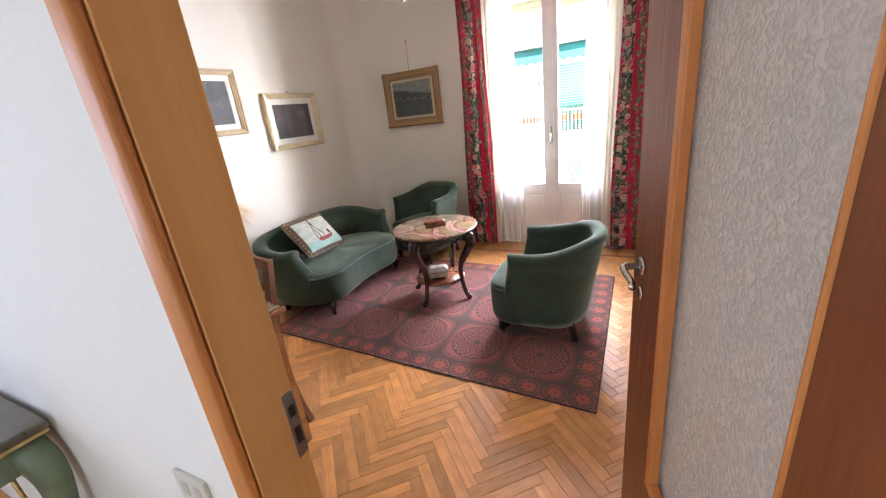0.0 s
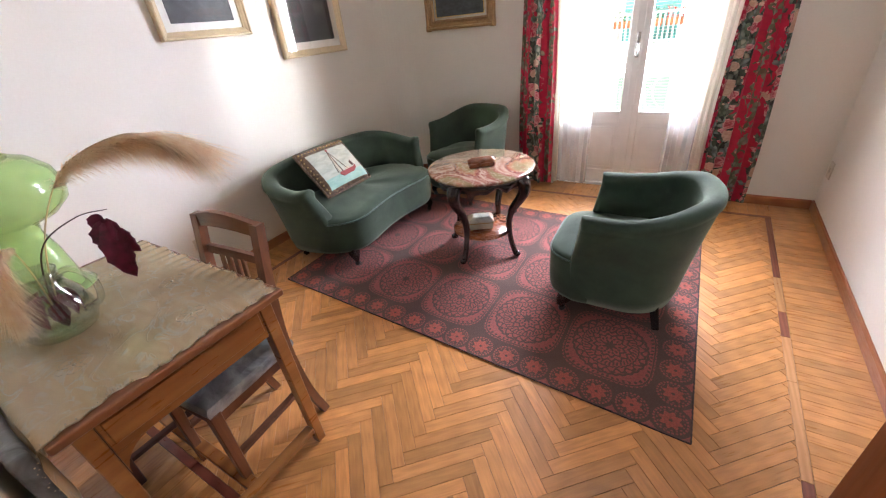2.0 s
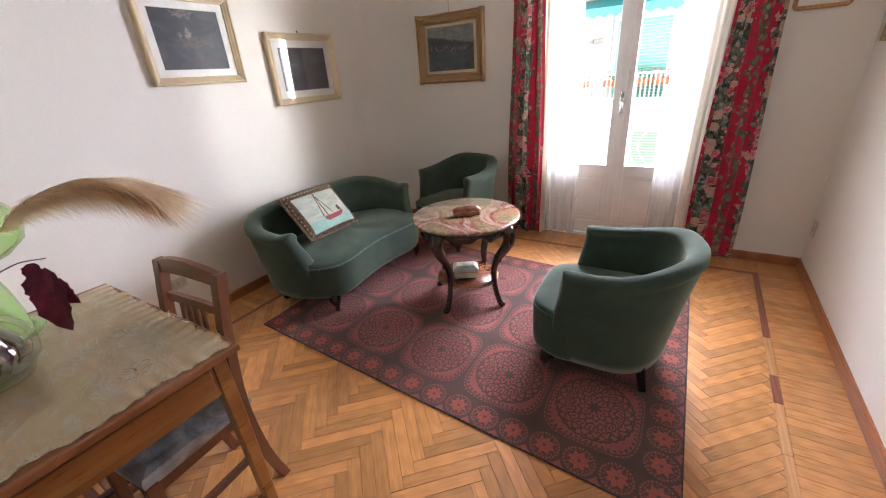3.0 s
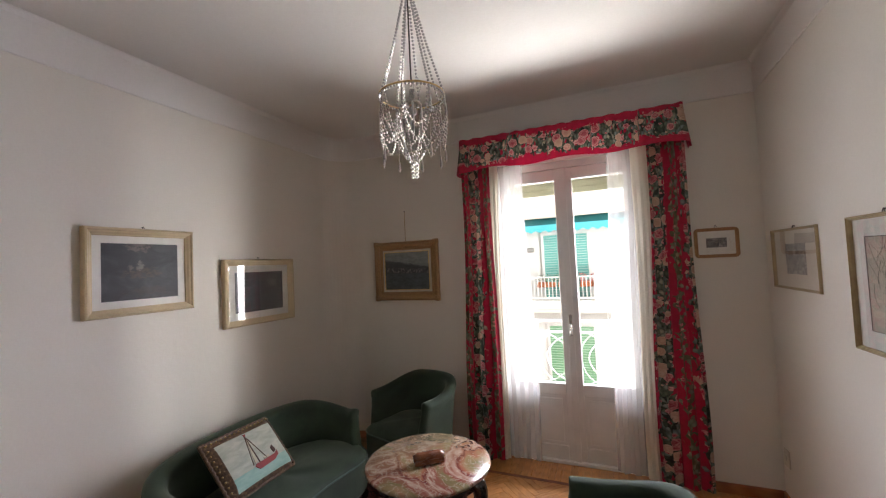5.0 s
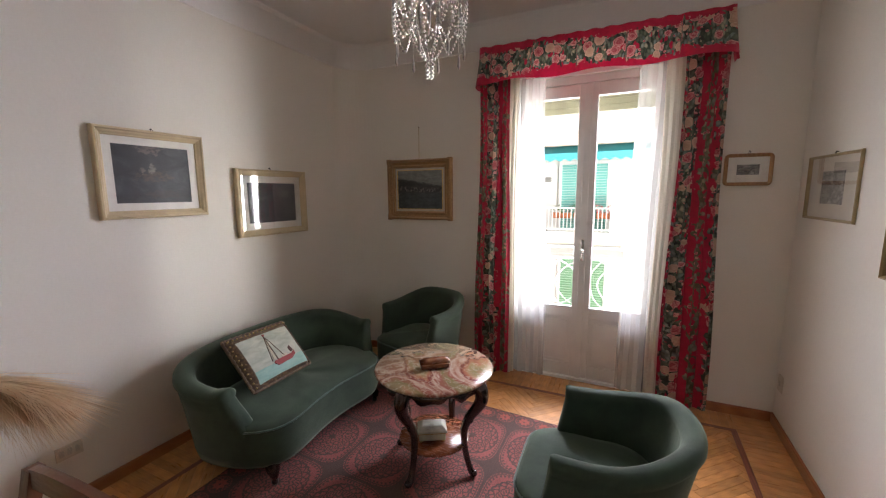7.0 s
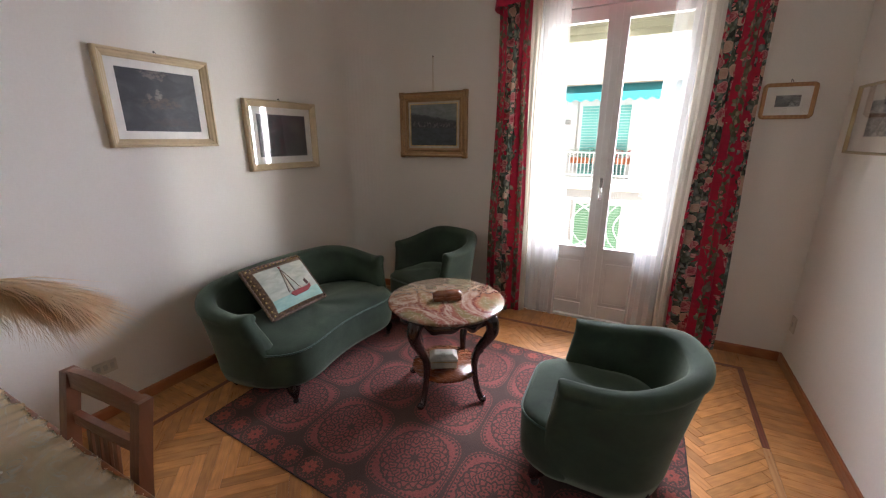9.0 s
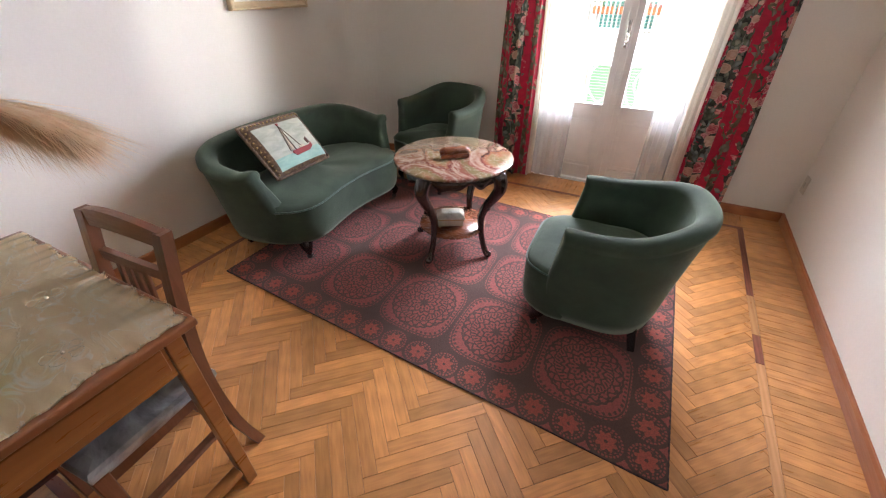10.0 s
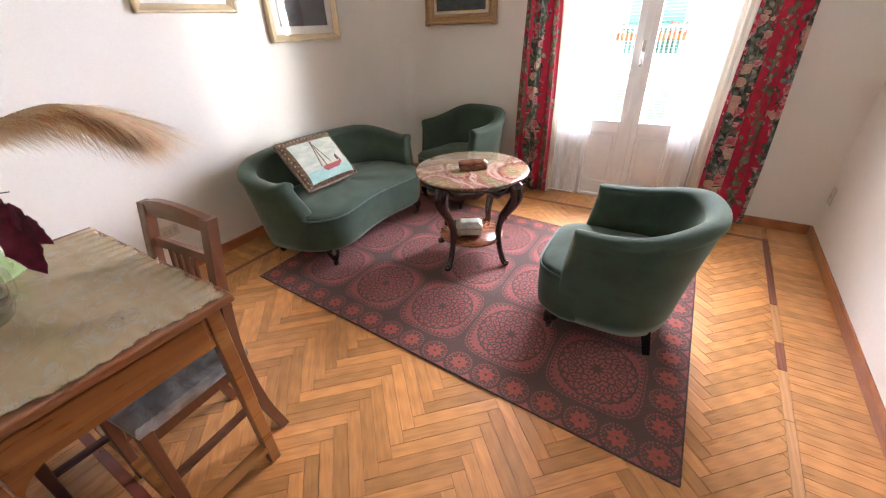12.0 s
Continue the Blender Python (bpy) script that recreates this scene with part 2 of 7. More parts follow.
def rug_pattern():
    """Woven rug: five by three medallions in rounded squares inside a border of small rosettes. Object space, metres, origin at the centre."""
    n = Nodes("rug_pattern")
    L, W, B = 2.50, 1.725, 0.147
    x, y, _ = n.xyz(n.coords())
    y = n.math("MULTIPLY_ADD", x, 0.0628, y)
    jig = n.math("MULTIPLY", n.math("SUBTRACT", n.noise(scale=140, detail=1), 0.5), 0.006)
    x, y = n.math("ADD", x, jig), n.math("ADD", y, jig)

    def cell(v, total, count):
        u = n.math("MULTIPLY", n.math("ADD", v, total / 2), count / total)
        return n.math("SUBTRACT", n.math("FRACT", u), 0.5)

    def polar(cx, cy):
        r = n.math("SQRT", n.math("ADD", n.math("MULTIPLY", cx, cx), n.math("MULTIPLY", cy, cy)))
        return r, n.math("ARCTAN2", cy, cx)

    def ring(v, at, half):
        return n.math("LESS_THAN", n.math("ABSOLUTE", n.math("SUBTRACT", v, at)), half)

    def any_of(*a):
        s = a[0]
        for b in a[1:]:
            s = n.math("MAXIMUM", s, b)
        return s

    # large medallions; dark = drawn in the ground colour
    cx, cy = cell(x, L - 2 * B, 5), cell(y, W - 2 * B, 3)
    r, th = polar(cx, cy)
    p4 = lambda v: n.math("POWER", n.math("ABSOLUTE", v), 4.0)
    sq = n.math("POWER", n.math("ADD", p4(cx), p4(cy)), 0.25)
    wob = lambda k, amp, ph=0.0: n.math("MULTIPLY", n.math("SINE", n.math("ADD", n.math("MULTIPLY", th, float(k)), ph)), amp)
    corner = n.math("GREATER_THAN", sq, 0.480)
    cut_by = lambda mask, k, ph=0.0, at=0.0: n.math("MULTIPLY", mask, n.math("GREATER_THAN", wob(k, 1.0, ph), at))
    lines = any_of(
        corner, ring(sq, 0.458, 0.008),
        cut_by(ring(sq, 0.430, 0.014), 56),
        cut_by(ring(sq, 0.474, 0.005), 72),
        ring(n.math("ADD", r, wob(32, 0.006)), 0.398, 0.013),
        ring(n.math("ADD", r, wob(20, 0.024)), 0.350, 0.013),
        cut_by(ring(r, 0.372, 0.012), 20, 2.2, 0.3),
        ring(n.math("ADD", r, wob(40, 0.005)), 0.302, 0.009),
        n.math("MULTIPLY", ring(r, 0.262, 0.024), n.math("GREATER_THAN", n.math("SINE", n.math("ADD", n.math("MULTIPLY", th, 42.0), n.math("MULTIPLY", r, 60.0))), 0.05)),
        ring(n.math("ADD", r, wob(16, 0.018)), 0.215, 0.014),
        ring(n.math("ADD", r, wob(12, 0.015, 1.0)), 0.155, 0.014),
        cut_by(ring(r, 0.108, 0.016), 16),
        n.math("LESS_THAN", n.math("ADD", r, wob(8, 0.022)), 0.066),
    )
    # border: rope rings with a red flower in each, on the ground colour
    bx, by = cell(x, L, 17), cell(y, W, 12)
    d1 = n.math("SUBTRACT", L / 2, n.math("ABSOLUTE", x))
    d2 = n.math("SUBTRACT", W / 2, n.math("ABSOLUTE", y))
    br, bth = polar(bx, by)
    ext = n.math("MINIMUM", d1, d2)
    in_border = n.math("LESS_THAN", ext, B)
    wb = lambda k, amp: n.math("MULTIPLY", n.math("SINE", n.math("MULTIPLY", bth, float(k))), amp)
    flower = n.math("MULTIPLY", n.math("LESS_THAN", n.math("ADD", br, wb(8, 0.045)), 0.265), n.math("GREATER_THAN", br, 0.05))
    rope = n.math("MULTIPLY", ring(br, 0.425, 0.030), n.math("GREATER_THAN", wb(26, 1.0), -0.35))
    inner = n.math("MULTIPLY", ring(br, 0.345, 0.018), n.math("GREATER_THAN", wb(16, 1.0), 0.1))
    wedge = n.math("MULTIPLY", n.math("GREATER_THAN", br, 0.56), n.math("LESS_THAN", ext, 0.035))
    blines = n.math("SUBTRACT", 1.0, any_of(flower, rope, inner, wedge))
    edge = n.math("MULTIPLY", ring(ext, B, 0.006), 1.0)
    dark = n.math("ADD", n.math("MULTIPLY", in_border, blines), n.math("MULTIPLY", n.math("SUBTRACT", 1.0, in_border), lines))
    dark = n.math("MINIMUM", n.math("MAXIMUM", dark, edge), 1.0)
    tone = n.noise(scale=3.0, detail=3)
    pink = n.ramp(tone, [(0.3, (0.235, 0.050, 0.044)), (0.7, (0.325, 0.082, 0.068))])
    hot = n.math("MULTIPLY", in_border, n.math("LESS_THAN", br, 0.31))
    pink = n.mix(n.math("MULTIPLY", hot, 0.75), pink, (0.36, 0.075, 0.045))
    ground = n.ramp(tone, [(0.3, (0.036, 0.025, 0.018)), (0.7, (0.054, 0.039, 0.028))])
    stitch = n.math("MULTIPLY", n.math("GREATER_THAN", n.noise(n.mapped((1, 2.2, 1)), scale=150, detail=1), 0.54), 0.42)
    col = n.mix(n.math("MULTIPLY", dark, 0.90), n.mix(stitch, pink, ground), ground)
    thread = n.noise(n.mapped((1, 4, 1)), scale=260, detail=2)
    col = n.mix(0.13, col, n.ramp(thread, [(0.3, 0.0), (0.75, (0.25, 0.14, 0.13))]))
    n.bump(n.math("ADD", thread, n.math("MULTIPLY", dark, -0.4)), 0.5, 0.003)
    return n.done(col, 0.95, Sheen_Weight=0.04)


def onyx():
    n = Nodes("onyx_marble")
    v = n.mapped((1, 1, 1))
    w1 = n.noise(v, scale=1.9, detail=4, rough=0.5, dist=1.3)
    bands = n.math("FRACT", n.math("MULTIPLY", w1, 3.6))
    col = n.ramp(bands, [(0.0, (0.17, 0.14, 0.065)), (0.2, (0.28, 0.185, 0.10)), (0.38, (0.30, 0.11, 0.065)), (0.52, (0.14, 0.022, 0.022)), (0.62, (0.30, 0.14, 0.10)), (0.72, (0.42, 0.30, 0.24)), (0.80, (0.24, 0.075, 0.055)), (1.0, (0.21, 0.15, 0.075))])
    x, y, _ = n.xyz(n.coords())
    side = n.ramp(n.math("ADD", n.math("MULTIPLY", n.math("SUBTRACT", x, y), 0.9), n.math("MULTIPLY", w1, 0.6)), [(0.05, 1.0), (0.5, 0.0)])
    col = n.mix(n.math("MULTIPLY", side, 0.45), col, (0.20, 0.185, 0.09))
    vein = n.ramp(n.noise(v, scale=9, detail=6, dist=2.0), [(0.47, 0.0), (0.5, 1.0), (0.53, 0.0)])
    col = n.mix(n.math("MULTIPLY", vein, 0.5), col, (0.48, 0.42, 0.34))
    return n.done(col, 0.13, Coat_Weight=0.4, Coat_Roughness=0.05)


def painting(name, stops, scale=4.0, spots=(), seed=0.0):
    """A dark brushy canvas; spots are (x, z, half width, half height, colour, strength) in the picture's own metres."""
    n = Nodes(name)
    v = n.mapped((1, 1, 1.6), loc=(seed, seed * 0.7, seed * 0.3))
    f = n.noise(v, scale=scale, detail=7, rough=0.62, dist=0.8)
    col = n.ramp(f, stops)
    x, _, z = n.xyz(n.coords())
    dab = n.noise(v, scale=45, detail=4, rough=0.6)
    for sx, sz, rx, rz, c, amount in spots:
        dx = n.math("MULTIPLY", n.math("SUBTRACT", x, sx), 1.0 / rx)
        dz = n.math("MULTIPLY", n.math("SUBTRACT", z, sz), 1.0 / rz)
        d = n.math("ADD", n.math("ADD", n.math("MULTIPLY", dx, dx), n.math("MULTIPLY", dz, dz)), n.math("MULTIPLY", n.math("SUBTRACT", dab, 0.5), 5.0))
        col = n.mix(n.math("MULTIPLY", n.ramp(d, [(0.1, 1.0), (0.98, 0.0)]), amount), col, c)
    n.bump(n.noise(v, scale=60, detail=3), 0.3, 0.002)
    return n.done(col, 0.55)


def lake_painting():
    """Grey sky, a dark wooded hill falling to one side, a row of pale houses on the shore and dark water."""
    n = Nodes("lake_view")
    x, _, z = n.xyz(n.coords())
    f = n.noise(n.mapped((1, 1, 2.2)), scale=14, detail=6, rough=0.6)
    dab = n.noise(n.mapped((1, 1, 0.7)), scale=55, detail=3)
    sky_c = n.ramp(f, [(0.3, (0.10, 0.115, 0.11)), (0.7, (0.23, 0.25, 0.24))])
    hill = n.ramp(f, [(0.3, (0.008, 0.009, 0.010)), (0.7, (0.035, 0.038, 0.036))])
    water = n.ramp(f, [(0.3, (0.012, 0.016, 0.018)), (0.7, (0.055, 0.068, 0.072))])
    house_c = n.ramp(dab, [(0.48, (0.02, 0.02, 0.022)), (0.66, (0.17, 0.155, 0.14))])
    ridge = n.math("SUBTRACT", z, n.math("ADD", n.math("MULTIPLY", x, 0.16), n.math("MULTIPLY_ADD", n.math("SUBTRACT", f, 0.5), 0.08, 0.062)))
    col = n.mix(n.ramp(ridge, [(0.0, 0.0), (0.02, 1.0)]), hill, sky_c)
    row = n.math("ABSOLUTE", n.math("SUBTRACT", z, n.math("MULTIPLY", x, 0.05)))
    col = n.mix(n.ramp(row, [(0.012, 1.0), (0.03, 0.0)]), col, house_c)
    col = n.mix(n.math("LESS_THAN", n.math("ADD", z, n.math("MULTIPLY", f, 0.03)), -0.012), col, water)
    n.bump(dab, 0.3, 0.002)
    return n.done(col, 0.5)


def plain(name, color, rough=0.5, metal=0.0, var=0.15, scale=20, bump=0.05, **kw):
    n = Nodes(name)
    f = n.noise(scale=scale, detail=4)
    lo, hi = tuple(c * (1 - var) for c in color), tuple(min(1, c * (1 + var)) for c in color)
    n.bump(n.noise(scale=scale * 6, detail=3), bump, 0.002)
    return n.done(n.ramp(f, [(0.3, lo), (0.7, hi)]), n.ramp(f, [(0.2, rough * 0.85), (0.8, min(1, rough * 1.15))]), metal, **kw)


def textured_glass():
    n = Nodes("frosted_pattern_glass")
    vv = n.mapped((1, 1, 1))
    worm = n.noise(vv, scale=62, detail=2, dist=1.3)
    n.bump(n.ramp(worm, [(0.36, 0.0), (0.64, 1.0)]), 0.55, 0.004)
    m = n.done((0.94, 0.92, 0.87), 0.14, Specular_IOR_Level=0.8)
    tr, mx = n.node("ShaderNodeBsdfTranslucent"), n.node("ShaderNodeMixShader")
    tr.inputs[0].default_value = (0.95, 0.93, 0.89, 1)
    mx.inputs[0].default_value = 0.35
    n.t.links.new(n.b.outputs[0], mx.inputs[1])
    n.t.links.new(tr.outputs[0], mx.inputs[2])
    tp, my = n.node("ShaderNodeBsdfTransparent"), n.node("ShaderNodeMixShader")
    n.put(my.inputs[0], n.ramp(worm, [(0.35, 0.08), (0.65, 0.24)]))
    n.t.links.new(mx.outputs[0], my.inputs[1])
    n.t.links.new(tp.outputs[0], my.inputs[2])
    n.t.links.new(my.outputs[0], n.out.inputs[0])
    return m


def tinted_glass(name, tint, body, amount):
    """Milky coloured glass: mostly see-through, with some colour in the body and a clear gloss."""
    n = Nodes(name)
    tp, tr, gl = n.node("ShaderNodeBsdfTransparent"), n.node("ShaderNodeBsdfTranslucent"), n.node("ShaderNodeBsdfGlossy")
    df = n.node("ShaderNodeBsdfDiffuse")
    tp.inputs[0].default_value = (*tint, 1)
    tr.inputs[0].default_value = df.inputs[0].default_value = (*body, 1)
    gl.inputs["Roughness"].default_value = 0.12
    a, b, c = (n.node("ShaderNodeMixShader") for _ in range(3))
    a.inputs[0].default_value = 0.5
    n.t.links.new(tr.outputs[0], a.inputs[1])
    n.t.links.new(df.outputs[0], a.inputs[2])
    n.put(b.inputs[0], n.math("MULTIPLY_ADD", n.noise(scale=4, detail=3), 0.2, amount - 0.1))
    n.t.links.new(tp.outputs[0], b.inputs[1])
    n.t.links.new(a.outputs[0], b.inputs[2])
    fr = n.node("ShaderNodeLayerWeight")
    fr.inputs[0].default_value = 0.5
    n.t.links.new(n.math("MULTIPLY_ADD", n.math("POWER", fr.outputs["Facing"], 3.0), 0.6, 0.05), c.inputs[0])
    n.t.links.new(b.outputs[0], c.inputs[1])
    n.t.links.new(gl.outputs[0], c.inputs[2])
    n.t.links.new(c.outputs[0], n.out.inputs[0])
    return n.m


def fluff():
    n = Nodes("pampas_plume")
    col = n.ramp(n.noise(scale=30, detail=3), [(0.3, (0.88, 0.70, 0.50)), (0.7, (0.98, 0.89, 0.72))])
    m = n.done(col, 0.9)
    tr, mx = n.node("ShaderNodeBsdfTranslucent"), n.node("ShaderNodeMixShader")
    n.t.links.new(col, tr.inputs[0])
    mx.inputs[0].default_value = 0.68
    n.t.links.new(n.b.outputs[0], mx.inputs[1])
    n.t.links.new(tr.outputs[0], mx.inputs[2])
    n.t.links.new(mx.outputs[0], n.out.inputs[0])
    return m


def satin(name, c1, c2):
    n = Nodes(name)
    f = n.noise(n.mapped((1, 1, 1)), scale=9, detail=4, dist=1.5)
    n.bump(f, 0.6, 0.01)
    return n.done(n.ramp(f, [(0.3, c1), (0.7, c2)]), 0.28, Sheen_Weight=0.3)


def cloth_gold():
    n = Nodes("gold_organza")
    streak = n.noise(n.mapped((2.0, 9.0, 1.0), rot=(0, 0, 0.5)), scale=2.2, detail=4, dist=0.7)
    col = n.ramp(streak, [(0.25, (0.90, 0.70, 0.43)), (0.55, (0.96, 0.79, 0.52)), (0.8, (0.98, 0.89, 0.68))])
    spark = n.ramp(n.voronoi(scale=70), [(0.10, 1.0), (0.16, 0.0)])
    where = n.ramp(n.noise(scale=9, detail=2), [(0.58, 0.0), (0.66, 1.0)])
    col = n.mix(n.math("MULTIPLY", spark, where), col, (0.85, 0.8, 0.65))
    # creases: thin ridges where two slow waves meet, their shine painted in paler
    fold = n.math("ABSOLUTE", n.math("SUBTRACT", n.noise(n.mapped((1.0, 1.6, 1.0), rot=(0, 0, 0.6)), scale=6.5, detail=3, dist=1.6), 0.5))
    crease_shine = n.ramp(fold, [(0.0, 1.0), (0.045, 0.0)], True)
    slow = n.noise(scale=9, detail=4, dist=1.8)
    col = n.mix(n.math("MULTIPLY", crease_shine, n.ramp(slow, [(0.40, 0.1), (0.6, 0.8)])), col, (0.97, 0.93, 0.82))
    n.bump(n.math("ADD", n.math("ADD", slow, n.math("MULTIPLY", crease_shine, 0.25)), n.math("MULTIPLY", n.noise(scale=400), 0.1)), 0.25, 0.006)
    return n.done(col, 0.22, 0.0, Specular_IOR_Level=0.8, Coat_Weight=0.3, Coat_Roughness=0.1)


WALL = plaster("wall_plaster", (0.805, 0.765, 0.68), (0.835, 0.80, 0.725))
CEIL = plaster("ceiling_plaster", (0.80, 0.78, 0.74), (0.84, 0.82, 0.79), 0.15)
FRIEZE = plaster("frieze_plaster", (0.84, 0.82, 0.78), (0.87, 0.85, 0.82), 0.12)
OAK = wood("oak_parquet", (0.39, 0.163, 0.046), (0.64, 0.292, 0.089), 0.38, (2.4, 30, 30), 0.56, 0.12, 0.08, lines=0.10)
RED_OAK = wood("mahogany_inlay", (0.13, 0.030, 0.018), (0.22, 0.060, 0.034), 0.32, (16, 2.2, 16), 0.25, 0.2)
PALE_OAK = wood("pale_inlay", (0.40, 0.19, 0.075), (0.52, 0.27, 0.12), 0.32, (16, 2.2, 16), 0.25, 0.2)
JOINT = plain("parquet_joint", (0.13, 0.055, 0.022), 0.7)
SKIRT = wood("skirting_wood", (0.25, 0.082, 0.026), (0.36, 0.135, 0.045), 0.35, (2, 2, 16))
PINE = wood("pine_lining", (0.62, 0.285, 0.075), (0.76, 0.41, 0.135), 0.5, (9, 9, 0.9), coat=0.1, rings=14, lines=0.2)
PINE_RED = wood("casing_wood", (0.50, 0.175, 0.040), (0.62, 0.25, 0.065), 0.5, (9, 9, 0.9), coat=0.08, lines=0.2)
DOORWOOD = wood("mahogany_door", (0.15, 0.038, 0.010), (0.215, 0.062, 0.018), 0.45, (14, 14, 0.8), coat=0.06, lines=0.12)
DARKWOOD = wood("dark_mahogany", (0.012, 0.005, 0.004), (0.040, 0.014, 0.009), 0.18, (6, 6, 2), coat=0.6, bump=0.05)
SHELFWOOD = wood("shelf_wood", (0.13, 0.040, 0.018), (0.22, 0.075, 0.032), 0.25, (3, 14, 14), coat=0.4)
TABLEWOOD = wood("cherry_table", (0.21, 0.075, 0.020), (0.36, 0.155, 0.045), 0.30, (4, 1.2, 9), coat=0.3)
TABLEEDGE = wood("cherry_top_edge", (0.17, 0.058, 0.022), (0.26, 0.10, 0.040), 0.35, (9, 1.2, 9), coat=0.2)
CHAIRWOOD = wood("walnut_chair", (0.115, 0.042, 0.020), (0.19, 0.075, 0.036), 0.38, (16, 16, 1.6), lines=0.12)
CHAIRWOOD_X = wood("walnut_rail", (0.115, 0.042, 0.020), (0.19, 0.075, 0.036), 0.38, (1.6, 16, 16), lines=0.12)
DARKRED = wood("dark_red_mahogany", (0.030, 0.008, 0.006), (0.070, 0.020, 0.013), 0.35, (9, 9, 2))
BLACKLEG = plain("black_lacquer", (0.012, 0.009, 0.008), 0.25, var=0.4)
BRASS = plain("aged_brass", (0.45, 0.32, 0.14), 0.35, 1.0)
CHROME = plain("satin_chrome", (0.50, 0.48, 0.46), 0.25, 1.0, 0.05)
VELVET = velvet_green()
PIPING = plain("velvet_piping", (0.030, 0.070, 0.050), 0.8, var=0.3, scale=60, Sheen_Weight=0.4)
FLORAL = floral("floral_cotton", False)
PELMET = floral("floral_pelmet", True)
SHEER = sheer()
LINING = lining()
WINPAINT = plain("white_gloss_paint", (0.85, 0.84, 0.81), 0.3, var=0.04, scale=6)
PANE = clear_glass("window_glass")
PICGLASS = clear_glass("picture_glass", gloss=3.0, base=0.09)
RUG = rug_pattern()
RUGEDGE = plain("rug_edge", (0.045, 0.028, 0.027), 0.95, var=0.5, scale=60)
ONYX = onyx()
GILT = plain("gilt_champagne", (0.62, 0.50, 0.31), 0.36, 0.15, 0.10, 10, 0.04)
GOLDLINE = plain("gold_leaf", (0.62, 0.45, 0.17), 0.33, 0.6, 0.25, 40)
BRONZE = wood("antique_gold", (0.20, 0.105, 0.038), (0.38, 0.23, 0.095), 0.42, (30, 30, 30), bump=0.4)
MAT_WHITE = plain("ivory_mount", (0.82, 0.80, 0.74), 0.85, var=0.04)
MAT_CREAM = plain("cream_mount", (0.66, 0.61, 0.52), 0.85, var=0.05)
MAT_GREY = plain("grey_mount", (0.52, 0.49, 0.42), 0.85, var=0.08)
PAPER = plain("drawing_paper", (0.55, 0.47, 0.38), 0.9, var=0.08, scale=8)
INK = plain("ink_line", (0.16, 0.14, 0.12), 0.8)
ART_DARK = painting("dark_landscape", [(0.25, (0.012, 0.011, 0.012)), (0.5, (0.032, 0.032, 0.036)), (0.68, (0.06, 0.062, 0.062)), (0.85, (0.13, 0.12, 0.10))], 6.0, ((0.02, 0.16, 0.075, 0.045, (0.20, 0.16, 0.13), 0.5), (0.0, -0.01, 0.12, 0.035, (0.10, 0.07, 0.05), 0.6), (0.01, 0.035, 0.022, 0.030, (0.26, 0.23, 0.19), 0.6), (0.065, 0.02, 0.020, 0.022, (0.18, 0.15, 0.12), 0.6), (-0.05, -0.12, 0.14, 0.03, (0.065, 0.045, 0.04), 0.5)))
ART_DARK2 = painting("dark_hills", [(0.25, (0.014, 0.013, 0.016)), (0.55, (0.045, 0.045, 0.052)), (0.85, (0.15, 0.15, 0.16))], 7.0, ((-0.12, 0.07, 0.06, 0.05, (0.20, 0.19, 0.19), 0.6),), 3.0)
ART_LAKE = lake_painting()
ART_PRINT = painting("old_engraving", [(0.32, (0.03, 0.027, 0.03)), (0.48, (0.13, 0.12, 0.115)), (0.68, (0.48, 0.45, 0.40))], 26.0, (), 9.0)
FROST = textured_glass()
SATIN = satin("grey_satin", (0.15, 0.15, 0.155), (0.40, 0.41, 0.42))
SATIN_DARK = satin("dark_satin", (0.06, 0.063, 0.07), (0.30, 0.32, 0.36))
ORGANZA = cloth_gold()
BEAD = Nodes("crystal_bead").done((0.80, 0.80, 0.79), 0.10, 0.35, Transmission_Weight=0.3, IOR=1.6, Specular_IOR_Level=1.0)
JUG = clear_glass("jug_glass", (0.95, 0.96, 0.95), 0.02, 1.8, 0.10)
GREEN_GLASS = tinted_glass("green_glass", (0.93, 0.99, 0.82), (0.78, 0.95, 0.55), 0.36)
PAMPAS = fluff()
STEM = plain("dry_stem", (0.55, 0.41, 0.23), 0.8)
TWIG = plain("twig", (0.06, 0.030, 0.025), 0.7)
RED_LEAF = plain("burgundy_leaf", (0.14, 0.010, 0.036), 0.42, var=0.5, scale=40, bump=0.5)
ALABASTER = plain("alabaster", (0.55, 0.54, 0.46), 0.3, var=0.3, scale=14)
IVORY_PLASTIC = plain("ivory_plastic", (0.62, 0.57, 0.47), 0.4, var=0.05)
DARK_METAL = plain("dark_metal", (0.06, 0.05, 0.045), 0.4, 0.8)
STEEL = plain("strike_steel", (0.40, 0.40, 0.41), 0.3, 1.0)
CONSOLE_GREEN = plain("sage_paint", (0.16, 0.20, 0.115), 0.45, var=0.3, scale=12)
CONSOLE_TOP = plain("bronze_top", (0.10, 0.075, 0.045), 0.3, var=0.3)
FACADE = plaster("cream_render", (0.70, 0.64, 0.50), (0.75, 0.69, 0.56))
# own front is out of sight; darkened to keep bounce off the opposite house
OWN_FACADE = plaster("unseen_dark_stucco", (0.065, 0.045, 0.025), (0.085, 0.058, 0.032))
FACADE_WHITE = plaster("white_render", (0.72, 0.71, 0.68), (0.76, 0.75, 0.72))
AWNING = plain("turquoise_awning", (0.07, 0.42, 0.48), 0.8, var=0.1)
SHUTTER_TEAL = plain("teal_shutter", (0.16, 0.44, 0.40), 0.6, var=0.06)
SHUTTER_GREEN = plain("green_shutter", (0.20, 0.38, 0.23), 0.6, var=0.06)
